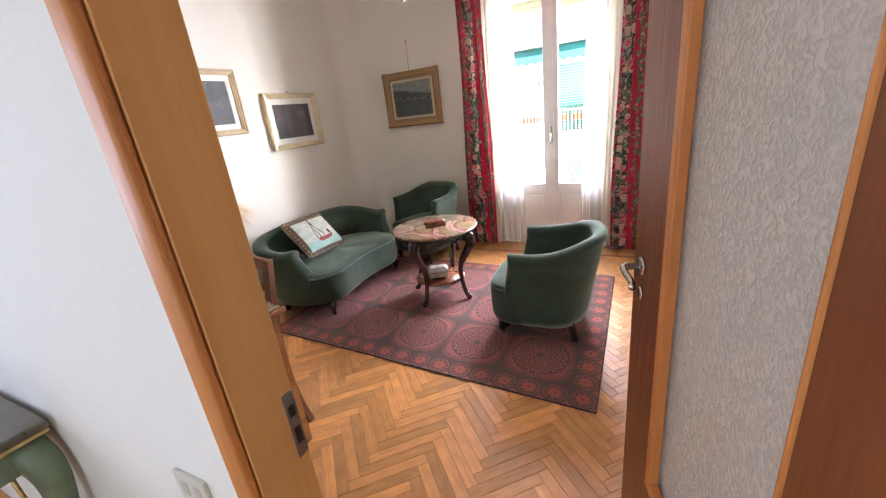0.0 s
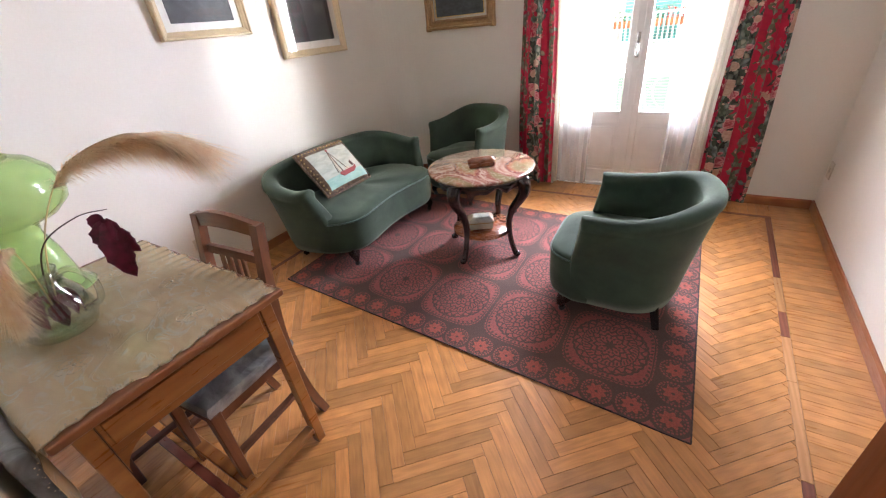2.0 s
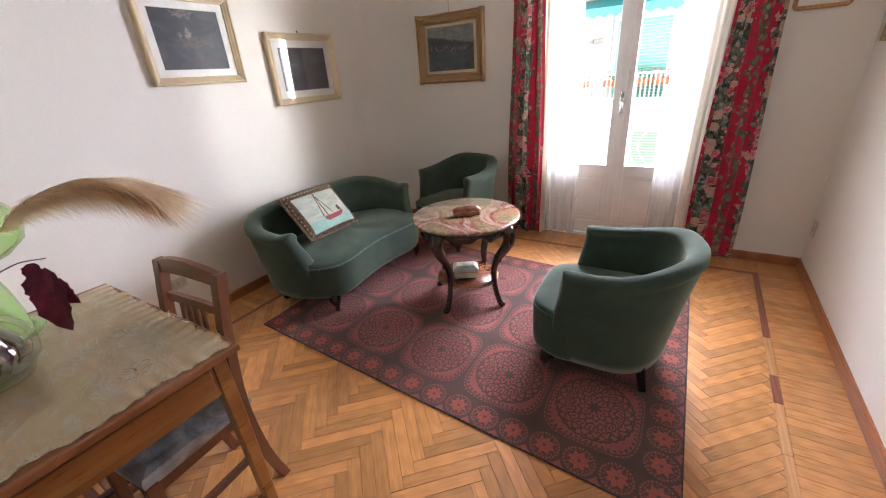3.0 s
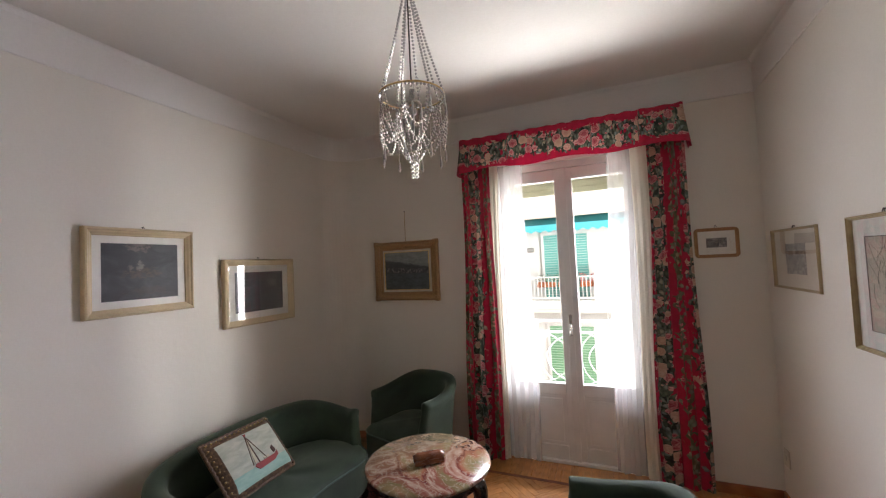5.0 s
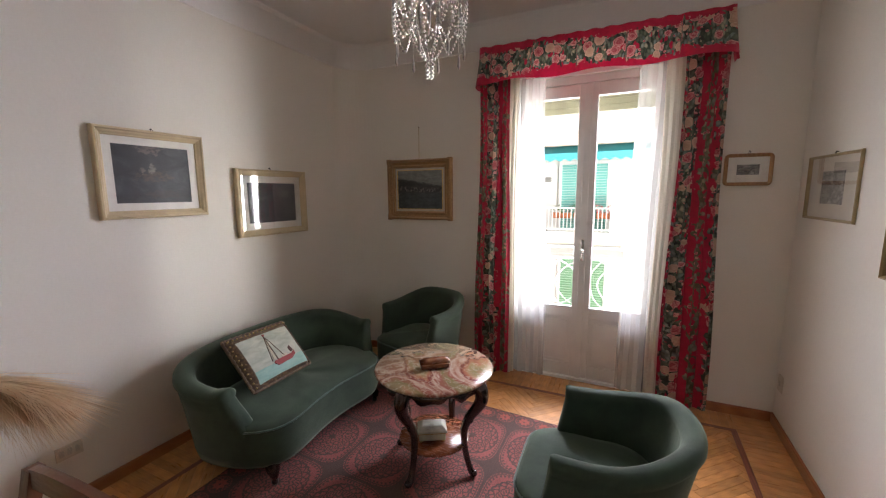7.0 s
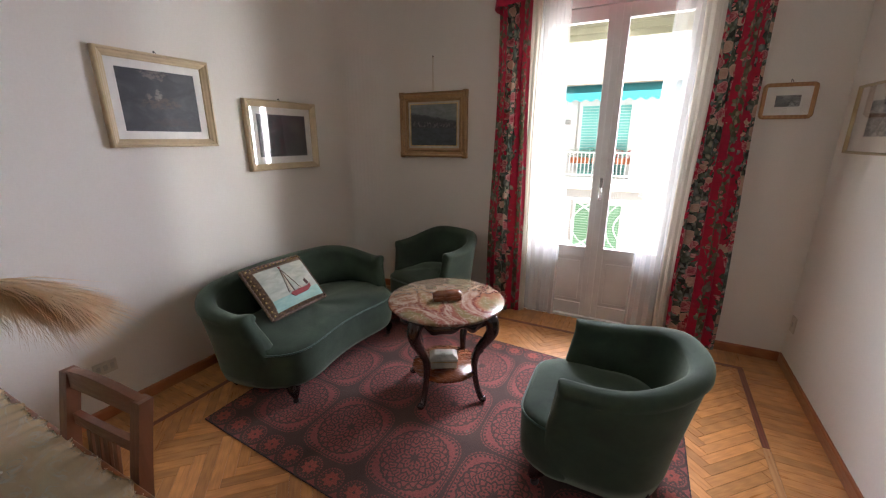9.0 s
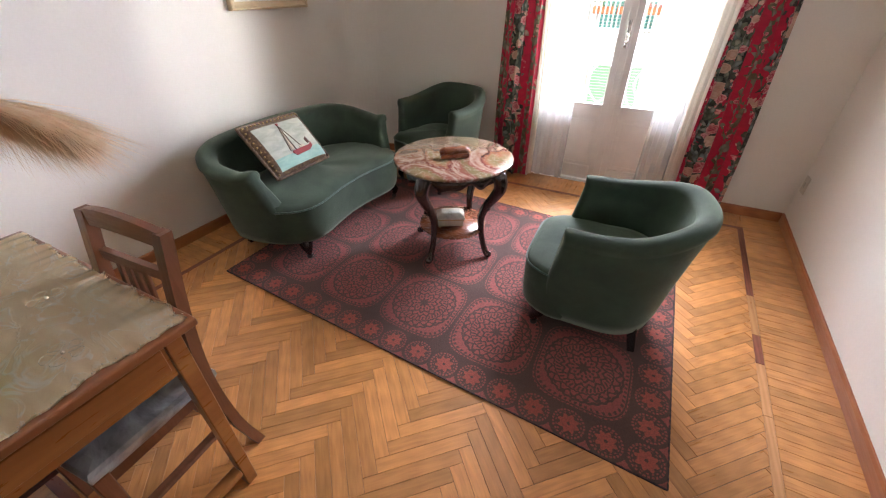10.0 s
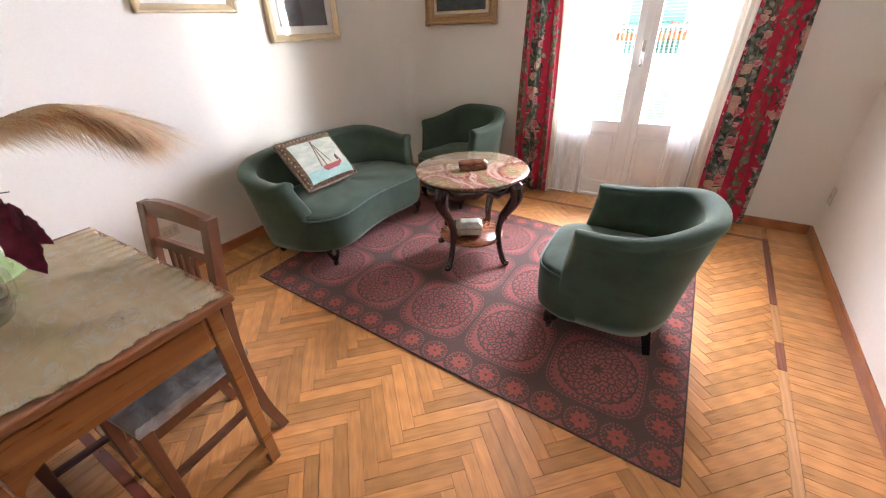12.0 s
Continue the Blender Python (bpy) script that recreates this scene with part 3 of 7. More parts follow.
RAIL_WHITE = plain("white_iron", (0.80, 0.80, 0.78), 0.5, var=0.04)
CONCRETE = plain("balcony_concrete", (0.24, 0.23, 0.21), 0.9, var=0.12, scale=3)
ASPHALT = plain("asphalt", (0.055, 0.055, 0.055), 0.9, var=0.2, scale=2)
ROLLER = plain("roller_shutter", (0.22, 0.21, 0.13), 0.6)
TERRACOTTA = plain("terracotta", (0.45, 0.16, 0.07), 0.8)
FLOWER_RED = plain("geranium", (0.55, 0.06, 0.05), 0.7, var=0.4, scale=60)
FOLIAGE = plain("foliage", (0.06, 0.12, 0.03), 0.7, var=0.5, scale=30)


# ---- mesh helpers ----
def mesh_of(name, bm, material, smooth=False):
    me = bpy.data.meshes.new(name)
    bmesh.ops.recalc_face_normals(bm, faces=bm.faces[:])
    if smooth:
        for f in bm.faces:
            f.smooth = True
    bm.to_mesh(me)
    bm.free()
    me.materials.append(material)
    return me


def part(name, bm, material, parent, label="", smooth=False):
    ob = new(name, mesh_of(name, bm, material, smooth))
    ob.parent = parent
    return tagged(ob, label)


def solid(name, bm, material, label, category, smooth=False, kind="", group="", at=None):
    ob = new(name, mesh_of(name, bm, material, smooth))
    if at:
        ob.matrix_basis = at
    return tagged(ob, label, category, group, kind)


def thing(name, m, label, category, group="", kind=""):
    ob = new(name)
    ob.empty_display_size = 0.1
    ob.matrix_basis = m
    return tagged(ob, label, category, group, kind)


def box(bm, lo, hi, bevel=0.0, segs=1):
    vs = bmesh.ops.create_cube(bm, size=1.0)["verts"]
    c = [(a + b) / 2 for a, b in zip(lo, hi)]
    for v in vs:
        v.co = Vector([c[i] + v.co[i] * (hi[i] - lo[i]) for i in range(3)])
    if bevel:
        es = list({e for v in vs for e in v.link_edges})
        bmesh.ops.bevel(bm, geom=es, offset=bevel, segments=segs, affect="EDGES", profile=0.6)
    return bm


def boxes(*items, bevel=0.0, segs=1):
    bm = bmesh.new()
    for lo, hi in items:
        box(bm, lo, hi, bevel, segs)
    return bm


def sheet(lo, hi):
    """A thin upright pane in the x-z plane."""
    bm = bmesh.new()
    bm.faces.new([bm.verts.new(p) for p in ((lo[0], lo[1], lo[2]), (hi[0], lo[1], lo[2]), (hi[0], lo[1], hi[2]), (lo[0], lo[1], hi[2]))])
    return bm


def beam(bm, a, b, w, d, bevel=0.0, up=(0, 0, 1), w2=None, d2=None):
    """A straight bar from a to b with a w x d section, that may taper to w2 x d2."""
    a, b = Vector(a), Vector(b)
    z = (b - a).normalized()
    x = Vector(up).cross(z)
    x = x.normalized() if x.length > 1e-4 else Vector((1, 0, 0))
    y = z.cross(x)
    rings = []
    for p, ww, dd in ((a, w, d), (b, w2 or w, d2 or d)):
        rings.append([bm.verts.new(p + x * ww * sx / 2 + y * dd * sy / 2) for sx, sy in ((-1, -1), (1, -1), (1, 1), (-1, 1))])
    es = set()
    fs = [bm.faces.new(rings[0][::-1]), bm.faces.new(rings[1])]
    for i in range(4):
        fs.append(bm.faces.new((rings[0][i], rings[0][(i + 1) % 4], rings[1][(i + 1) % 4], rings[1][i])))
    if bevel:
        for f in fs:
            es.update(f.edges)
        bmesh.ops.bevel(bm, geom=list(es), offset=bevel, segments=1, affect="EDGES")
    return bm


def loft(bm, rings, closed=True, caps=True):
    """Skin a list of point rings."""
    vr = [[bm.verts.new(p) for p in r] for r in rings]
    n = len(vr[0])
    for a, b in zip(vr, vr[1:]):
        for i in range(n if closed else n - 1):
            j = (i + 1) % n
            bm.faces.new((a[i], a[j], b[j], b[i]))
    if caps and closed:
        bm.faces.new(vr[0][::-1])
        bm.faces.new(vr[-1])
    return vr


def lathe(bm, profile, segs=24, at=(0, 0, 0), caps=True):
    ox, oy, oz = at
    rings = [[(ox + r * math.cos(2 * math.pi * k / segs), oy + r * math.sin(2 * math.pi * k / segs), oz + z) for k in range(segs)] for r, z in profile]
    loft(bm, rings, True, caps)
    return bm


def tube(bm, pts, radii, segs=8, flat=1.0):
    """A round bar along points; flat squashes it sideways."""
    pts = [Vector(p) for p in pts]
    if not isinstance(radii, (list, tuple)):
        radii = [radii] * len(pts)
    rings, x = [], None
    for i, p in enumerate(pts):
        d = (pts[min(i + 1, len(pts) - 1)] - pts[max(i - 1, 0)]).normalized()
        if x is None:
            x = d.orthogonal().normalized()
        x = (x - d * x.dot(d)).normalized()
        y = d.cross(x)
        rings.append([p + (x * math.cos(2 * math.pi * k / segs) + y * math.sin(2 * math.pi * k / segs) * flat) * radii[i] for k in range(segs)])
    loft(bm, rings)
    return bm


def curve_pts(keys, n):
    """Catmull-Rom points through the keys."""
    k = [Vector(p) for p in keys]
    k = [k[0] * 2 - k[1]] + k + [k[-1] * 2 - k[-2]]
    out = []
    for i in range(n + 1):
        s = i / n * (len(k) - 3)
        j = min(int(s), len(k) - 4)
        t = s - j
        a, b, c, d = k[j:j + 4]
        out.append(0.5 * ((2 * b) + (c - a) * t + (2 * a - 5 * b + 4 * c - d) * t * t + (3 * b - a - 3 * c + d) * t ** 3))
    return out


def smooth01(t):
    t = max(0.0, min(1.0, t))
    return t * t * (3 - 2 * t)


# ---- the room's shell ----
XL, XR, YB, YF, ZC = -2.60, 1.12, 4.60, 0.785, 3.15
YO = 4.95      # outer face of the window wall
YC = 0.685     # corridor face of the door wall
OX0, OX1, OZ1 = -0.86, 0.36, 2.62      # balcony door opening
DX0, DX1, DZ1 = 0.02, 0.835, 2.08      # room door opening
T = 0.25

bm = boxes(((XL - T, YB, -0.02), (OX0, YO, ZC + 0.1)), ((OX1, YB, -0.02), (XR + 0.6, YO, ZC + 0.1)), ((OX0, YB, OZ1), (OX1, YO, ZC + 0.1)))
solid("wall_north", bm, WALL, "cream plastered wall with the balcony door", "wall", kind="structure")
bm = bmesh.new()
R = 0.30
pts = [(XL, YF)] + [(XL + R - R * math.cos(a), YB - R + R * math.sin(a)) for a in [radians(90 * k / 12) for k in range(13)]]
outer = [(XL - T, YF)] + [(XL - T, YB)] * 12 + [(XL + R, YB + 0.001)]
loft(bm, [[(x, y, -0.02) for x, y in pts + outer[::-1]], [(x, y, ZC + 0.1) for x, y in pts + outer[::-1]]])
bmesh.ops.remove_doubles(bm, verts=bm.verts[:], dist=1e-5)
solid("wall_west", bm, WALL, "cream plastered wall with a rounded corner", "wall", kind="structure")
bm = bmesh.new()
loft(bm, [[(1.045, YF, z), (1.125, YB, z), (1.125 + T, YB, z), (1.045 + T, YF, z)] for z in (-0.02, ZC + 0.1)])
solid("wall_east", bm, WALL, "cream plastered wall with framed prints", "wall", kind="structure")
bm = boxes(((XL - T, YC, -0.02), (DX0 - 0.02, YF, ZC + 0.1)), ((DX1 + 0.02, YC, -0.02), (XR + 1.4, YF, ZC + 0.1)), ((DX0 - 0.02, YC, DZ1 + 0.02), (DX1 + 0.02, YF, ZC + 0.1)))
solid("wall_south", bm, WALL, "white plastered wall with the door opening", "wall", kind="structure")
bm = boxes(((XL - T, YC - 0.01, ZC), (XR + 0.6, YO, ZC + 0.25)))
solid("ceiling", bm, CEIL, "white plaster ceiling with a cove", "ceiling", kind="structure")

# cornice: a flat white band with a small cove under the ceiling
bm = bmesh.new()
prof = [(-0.01, 2.912), (0.004, 2.912), (0.007, 2.916), (0.007, 3.118), (0.016, 3.140), (0.034, ZC + 0.01), (-0.01, ZC + 0.01)]


def along(points):
    """Sweep the cornice profile on the inner side of a wall line of plan points."""
    rings = []
    for i, p in enumerate(points):
        a = points[max(i - 1, 0)]
        b = points[min(i + 1, len(points) - 1)]
        d1 = (p - a).normalized() if (p - a).length > 1e-6 else (b - p).normalized()
        d2 = (b - p).normalized() if (b - p).length > 1e-6 else d1
        nrm = Vector((-(d1 + d2).y, (d1 + d2).x)).normalized()
        k = 1 / max(0.3, nrm.dot(Vector((-d1.y, d1.x))))
        rings.append([(p.x + nrm.x * o * k, p.y + nrm.y * o * k, z) for o, z in prof])
    loft(bm, rings)


ring_plan = [Vector((1.045, YF)), Vector((1.125, YB)), Vector((XL + R, YB))] + [Vector((XL + R - R * math.sin(a), YB - R + R * math.cos(a))) for a in [radians(90 * k / 10) for k in range(1, 11)]] + [Vector((XL, YF))]
along(ring_plan)
solid("cornice", bm, FRIEZE, "flat white plaster band under the ceiling", "cornice", kind="structure")

# skirting boards
SK = 0.072


def skirting(name, a, b, h=SK, t=0.014):
    bm = bmesh.new()
    a, b = Vector((*a, 0)), Vector((*b, 0))
    d = (b - a).normalized()
    nrm = Vector((-d.y, d.x, 0))
    sec = [(0, 0), (t, 0), (t, h - 0.012), (t - 0.005, h), (0, h)]
    loft(bm, [[p + nrm * o + Vector((0, 0, z)) for o, z in sec] for p in (a, b)])
    return solid(name, bm, SKIRT, "reddish-brown wooden skirting board", "skirting board", kind="structure")


skirting("baseboard_east", (1.045, YF), (1.125, YB))
skirting("baseboard_north", (1.11, YB), (OX1 + 0.01, YB))
skirting("baseboard_north", (OX0 - 0.01, YB), (XL + R, YB))
bm = bmesh.new()
arc = [(XL + R - rr * math.sin(a), YB - R + rr * math.cos(a)) for rr, aa in ((R, range(11)), (R - 0.014, range(10, -1, -1))) for a in [radians(9 * k) for k in aa]]
loft(bm, [[(x, y, z) for x, y in arc] for z in (0, SK)])
solid("baseboard_corner", bm, SKIRT, "curved wooden skirting board in the rounded corner", "skirting board", kind="structure")
skirting("baseboard_west", (XL, YB - R), (XL, YF))
skirting("baseboard_south", (XL, YF), (DX0 - 0.11, YF))

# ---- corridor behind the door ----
# both openings are assumed and out of sight, cut for the corridor lamps
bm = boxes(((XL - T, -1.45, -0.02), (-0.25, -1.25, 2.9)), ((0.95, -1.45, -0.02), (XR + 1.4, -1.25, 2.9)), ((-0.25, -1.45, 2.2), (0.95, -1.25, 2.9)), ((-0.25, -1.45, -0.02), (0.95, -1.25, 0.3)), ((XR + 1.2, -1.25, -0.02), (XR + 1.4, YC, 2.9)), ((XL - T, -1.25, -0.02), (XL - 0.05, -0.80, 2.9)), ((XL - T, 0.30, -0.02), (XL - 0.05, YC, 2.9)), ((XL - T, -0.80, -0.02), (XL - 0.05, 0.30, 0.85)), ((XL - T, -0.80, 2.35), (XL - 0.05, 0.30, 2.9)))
solid("corridor_wall", bm, WALL, "white corridor walls with two assumed openings out of view", "wall", kind="structure")
solid("corridor_ceiling", boxes(((XL - T, -1.45, 2.9), (XR + 1.4, YC, 3.0))), CEIL, "white corridor ceiling", "ceiling", kind="structure")
solid("corridor_floor", boxes(((XL - T, -1.45, -0.12), (XR + 1.4, YC, 0.0))), OAK, "worn wooden corridor floor", "floor", kind="structure")

# ---- room door ----
frame_1 = thing("door_frame", pose(0, 0, 0), "orange pine door lining with a reddish casing", "door frame", kind="structure")
part("lining", boxes(((DX0 - 0.02, YC - 0.004, 0), (DX0 - 0.006, YF + 0.004, DZ1)), ((DX1, YC - 0.004, 0), (DX1 + 0.02, YF + 0.018, DZ1)), ((DX0 - 0.02, YC - 0.004, DZ1), (DX1 + 0.02, YF + 0.018, DZ1 + 0.02)), bevel=0.002), PINE, frame_1)
part("casing", boxes(((DX0 - 0.047, YC - 0.024, 0), (DX0 - 0.006, YC - 0.005, DZ1 + 0.08)), ((DX1 - 0.004, YC - 0.022, 0), (DX1 + 0.085, YC - 0.005, DZ1 + 0.08)), ((DX0 - 0.006, YC - 0.022, DZ1 - 0.004), (DX1 - 0.004, YC - 0.005, DZ1 + 0.08)), bevel=0.008, segs=3), PINE_RED, frame_1, "reddish rounded casing", True)
part("strike_plate", boxes(((DX0 - 0.008, YF - 0.022, 0.955), (DX0 - 0.004, YF + 0.002, 1.095)), bevel=0.0008), STEEL, frame_1, "steel strike plate")
# latch holes are raised dark blocks; their shade is put in by colour
part("latch_hole", boxes(((DX0 - 0.006, YF - 0.016, 1.045), (DX0 - 0.003, YF - 0.004, 1.068)), ((DX0 - 0.006, YF - 0.016, 0.985), (DX0 - 0.003, YF - 0.004, 1.02))), DARK_METAL, frame_1)

DW, DT = 0.845, 0.042
door = thing("door", pose(0.822, YF + 0.018, 0, 0, 0, 105.0), "reddish-brown wooden door standing open, with a patterned glass panel", "door", kind="structure")
# leaf in local space: hinge at the origin, free edge at x = DW, outer face towards +y
GX0, GX1, GZ0, GZ1 = 0.13, 0.585, 0.47, 1.94
part("leaf", boxes(((0, 0, 0.01), (GX0, DT, 2.06)), ((GX1, 0, 0.01), (DW, DT, 2.06)), ((GX0, 0, 0.01), (GX1, DT, GZ0)), ((GX0, 0, GZ1), (GX1, DT, 2.06)), bevel=0.0015), DOORWOOD, door)
g = 0.034
part("glass_bead", boxes(((GX0, DT - 0.012, GZ0), (GX0 + 0.010, DT + 0.004, GZ1)), ((GX1 - g, DT - 0.012, GZ0), (GX1, DT + 0.014, GZ1)), ((GX0 + g, DT - 0.012, GZ0), (GX1 - g, DT + 0.014, GZ0 + g)), ((GX0 + g, DT - 0.012, GZ1 - g), (GX1 - g, DT + 0.014, GZ1)), bevel=0.005, segs=2), PINE_RED, door, "lighter wooden glazing bead")
part("glass_panel", boxes(((GX0, 0.016, GZ0), (GX1, 0.024, GZ1))), FROST, door, "patterned obscure glass")
hd = part("handle", tube(bmesh.new(), curve_pts([(DW - 0.080, DT, 1.068), (DW - 0.080, DT + 0.035, 1.069), (DW - 0.086, DT + 0.052, 1.070), (DW - 0.115, DT + 0.056, 1.069), (DW - 0.16, DT + 0.050, 1.059), (DW - 0.19, DT + 0.056, 1.055)], 22), [0.010] * 8 + [0.0085] * 15, 12), CHROME, door, "satin chrome lever handle", True)
rose = bmesh.new()
lathe(rose, [(0.0, 0), (0.026, 0), (0.026, 0.006), (0.021, 0.009), (0.0, 0.009)], 24, caps=False)
bmesh.ops.transform(rose, matrix=pose(DW - 0.080, DT, 1.068, -90), verts=rose.verts[:])
part("rose", rose, CHROME, hd, "", True)
esc = bmesh.new()
lathe(esc, [(0.0, 0), (0.020, 0), (0.020, 0.005), (0.016, 0.007), (0.0, 0.007)], 20, caps=False)
bmesh.ops.transform(esc, matrix=pose(DW - 0.080, DT, 0.985, -90), verts=esc.verts[:])
part("keyhole_plate", esc, CHROME, door, "round chrome keyhole plate", True)

# ---- balcony door, its reveal and the roller shutter ----
win = thing("window_1", pose(0, 0, 0), "white painted double balcony door with glass above solid panels", "window", kind="structure")
WX0, WX1, WY = OX0, OX1, 4.665
MID = (WX0 + WX1) / 2
part("window_frame", boxes(((WX0, WY, 0), (WX0 + 0.05, WY + 0.07, OZ1)), ((WX1 - 0.05, WY, 0), (WX1, WY + 0.07, OZ1)), ((WX0 + 0.05, WY, OZ1 - 0.06), (WX1 - 0.05, WY + 0.07, OZ1)), bevel=0.004), WINPAINT, win)
part("threshold", boxes(((WX0 + 0.05, WY - 0.01, 0), (WX1 - 0.05, WY + 0.09, 0.025)), bevel=0.003), WINPAINT, win)
part("architrave", boxes(((WX0 - 0.07, YB - 0.014, 0), (WX0 + 0.012, YB - 0.002, OZ1 + 0.06)), ((WX1 - 0.012, YB - 0.014, 0), (WX1 + 0.07, YB - 0.002, OZ1 + 0.06)), ((WX0 + 0.012, YB - 0.014, OZ1 - 0.012), (WX1 - 0.012, YB - 0.002, OZ1 + 0.06)), bevel=0.003), WINPAINT, win)
GB, GT, ST = 0.68, 2.455, 0.072


def leaf(x0, x1, name):
    lf = part(name, boxes(
        ((x0, WY + 0.008, 0.03), (x0 + ST, WY + 0.058, OZ1 - 0.065)), ((x1 - ST, WY + 0.008, 0.03), (x1, WY + 0.058, OZ1 - 0.065)),
        ((x0 + ST, WY + 0.008, 0.03), (x1 - ST, WY + 0.058, 0.15)), ((x0 + ST, WY + 0.008, GB - 0.10), (x1 - ST, WY + 0.058, GB)),
        ((x0 + ST, WY + 0.008, GT), (x1 - ST, WY + 0.058, OZ1 - 0.065)), bevel=0.004), WINPAINT, win)
    part("pane", sheet((x0 + ST, WY + 0.033, GB), (x1 - ST, WY + 0.033, GT)), PANE, lf, "clear glass").visible_shadow = False
    pn = bmesh.new()
    box(pn, (x0 + ST, WY + 0.022, 0.15), (x1 - ST, WY + 0.045, GB - 0.10))
    box(pn, (x0 + ST + 0.03, WY + 0.014, 0.18), (x1 - ST - 0.03, WY + 0.0218, GB - 0.13), 0.006)
    part("panel", pn, WINPAINT, lf, "raised solid panel")
    return lf


leaf(WX0 + 0.055, MID - 0.002, "leaf")
rl = leaf(MID + 0.002, WX1 - 0.055, "leaf")
part("cover_strip", boxes(((MID - 0.026, WY - 0.008, 0.03), (MID + 0.026, WY + 0.006, OZ1 - 0.065)), bevel=0.005, segs=2), WINPAINT, win)
hb = boxes(((MID - 0.013, WY - 0.014, 1.10), (MID + 0.013, WY - 0.0085, 1.28)), bevel=0.002)
wh = part("bolt_handle", hb, CHROME, win, "grey metal espagnolette handle")
part("lever", tube(bmesh.new(), curve_pts([(MID, WY - 0.01, 1.20), (MID, WY - 0.04, 1.20), (MID + 0.006, WY - 0.045, 1.17), (MID - 0.004, WY - 0.042, 1.11)], 12), 0.007, 8), CHROME, wh, "", True)
sh = thing("roller_shutter", pose(0, 0, 0), "olive roller shutter almost fully raised outside the balcony door", "shutter")
for k in range(5):
    part("slat", boxes(((WX0 + 0.03, 4.86, 2.36 + k * 0.052), (WX1 - 0.03, 4.875, 2.4115 + k * 0.052)), bevel=0.004), ROLLER, sh)

# ---- balcony, street and the house across ----
bal = thing("balcony", pose(0, 0, 0), "concrete balcony with a white wrought-iron railing", "balcony")
part("slab", boxes(((-2.4, YO, -0.16), (1.9, 5.65, -0.02)), bevel=0.01), CONCRETE, bal)
rails = bmesh.new()
for z in (1.10, 0.98, 0.42):
    tube(rails, [(-2.4, 5.5, z), (1.9, 5.5, z)], 0.011, 8)
part("rail", rails, RAIL_WHITE, bal)
for k in range(11):
    part("post", boxes(((-2.4 + k * 0.43 - 0.008, 5.492, -0.02), (-2.4 + k * 0.43 + 0.008, 5.508, 1.10))), RAIL_WHITE, bal)
for k in range(10):
    sc = bmesh.new()
    cx = -2.4 + 0.43 * (k + 0.5)
    for sgn in (-1, 1):
        tube(sc, curve_pts([(cx - sgn * 0.20, 5.5, 0.42), (cx + sgn * 0.02, 5.5, 0.52), (cx + sgn * 0.13, 5.5, 0.70), (cx + sgn * 0.05, 5.5, 0.86), (cx - sgn * 0.12, 5.5, 0.97)], 14), 0.0048, 6)
        tube(sc, curve_pts([(cx, 5.5, 0.42), (cx + sgn * 0.16, 5.5, 0.55), (cx + sgn * 0.20, 5.5, 0.80), (cx + sgn * 0.08, 5.5, 0.98)], 12), 0.004, 6)
    part("scroll", sc, RAIL_WHITE, bal)
for k in range(36):
    part("baluster", boxes(((-2.4 + k * 0.12 - 0.006, 5.494, -0.02), (-2.4 + k * 0.12 + 0.006, 5.506, 0.42))), RAIL_WHITE, bal)
solid("own_facade", boxes(((XL - 6, YO - 0.02, -9), (XL - T - 0.001, YO, 6)), ((XR + 0.601, YO - 0.02, -9), (XR + 8, YO, 6)), ((XL - T, YO - 0.02, -9), (XR + 0.6, YO, -0.2)), ((XL - T, YO - 0.02, ZC + 0.26), (XR + 0.6, YO, 6))), OWN_FACADE, "unseen facade round the balcony, darkened to cut bounced light", "facade", kind="structure")
solid("ground", boxes(((-400, -400, -9.3), (400, 400, -9.0))), ASPHALT, "grey asphalt street", "street", kind="structure")

house = thing("apartment_building", pose(0, 15.8, 0), "cream apartment building in sunlight with balconies and coloured shutters", "building")
part("wall", boxes(((-16, 0, -9), (14, 8, 6.9))), FACADE_WHITE, house)
part("roof", boxes(((-16.4, -0.5, 6.9), (14.4, 8.4, 7.15)), bevel=0.03), FACADE, house)
for lvl in (-7.0, -3.55, 0.10, 3.30):
    part("balcony_slab", boxes(((-9, -1.2, lvl), (7, 0.0, lvl + 0.28)), bevel=0.02), FACADE if lvl > 3 else FACADE_WHITE, house)
    part("fascia", boxes(((-9, -1.24, lvl - 0.12), (7, -1.201, lvl + 0.02))), FACADE, house, "yellow-cream edge moulding")
    bm = bmesh.new()
    for z in (lvl + 1.06, lvl + 0.36):
        box(bm, (-9, -1.17, z - 0.025), (7, -1.12, z + 0.025))
    part("balcony_rail", bm, RAIL_WHITE, house)
    if lvl > 3:
        part("parapet", boxes(((-9, -1.19, lvl + 0.281), (7, -1.10, lvl + 1.02)), bevel=0.01), FACADE_WHITE, house, "solid white parapet")
        continue
    bm = bmesh.new()
    for k in range(134):
        x = -9 + k * 0.12
        if not (-0.35 < x < 0.45 and lvl == 0.10):
            box(bm, (x - 0.012, -1.155, lvl + 0.28), (x + 0.012, -1.135, lvl + 1.06))
    tagged(part("baluster", bm, RAIL_WHITE, house), kind="stuff")
part("balcony_panel", boxes(((-0.35, -1.16, 0.38), (0.75, -1.10, 1.45))), FACADE_WHITE, house, "solid white parapet panel")
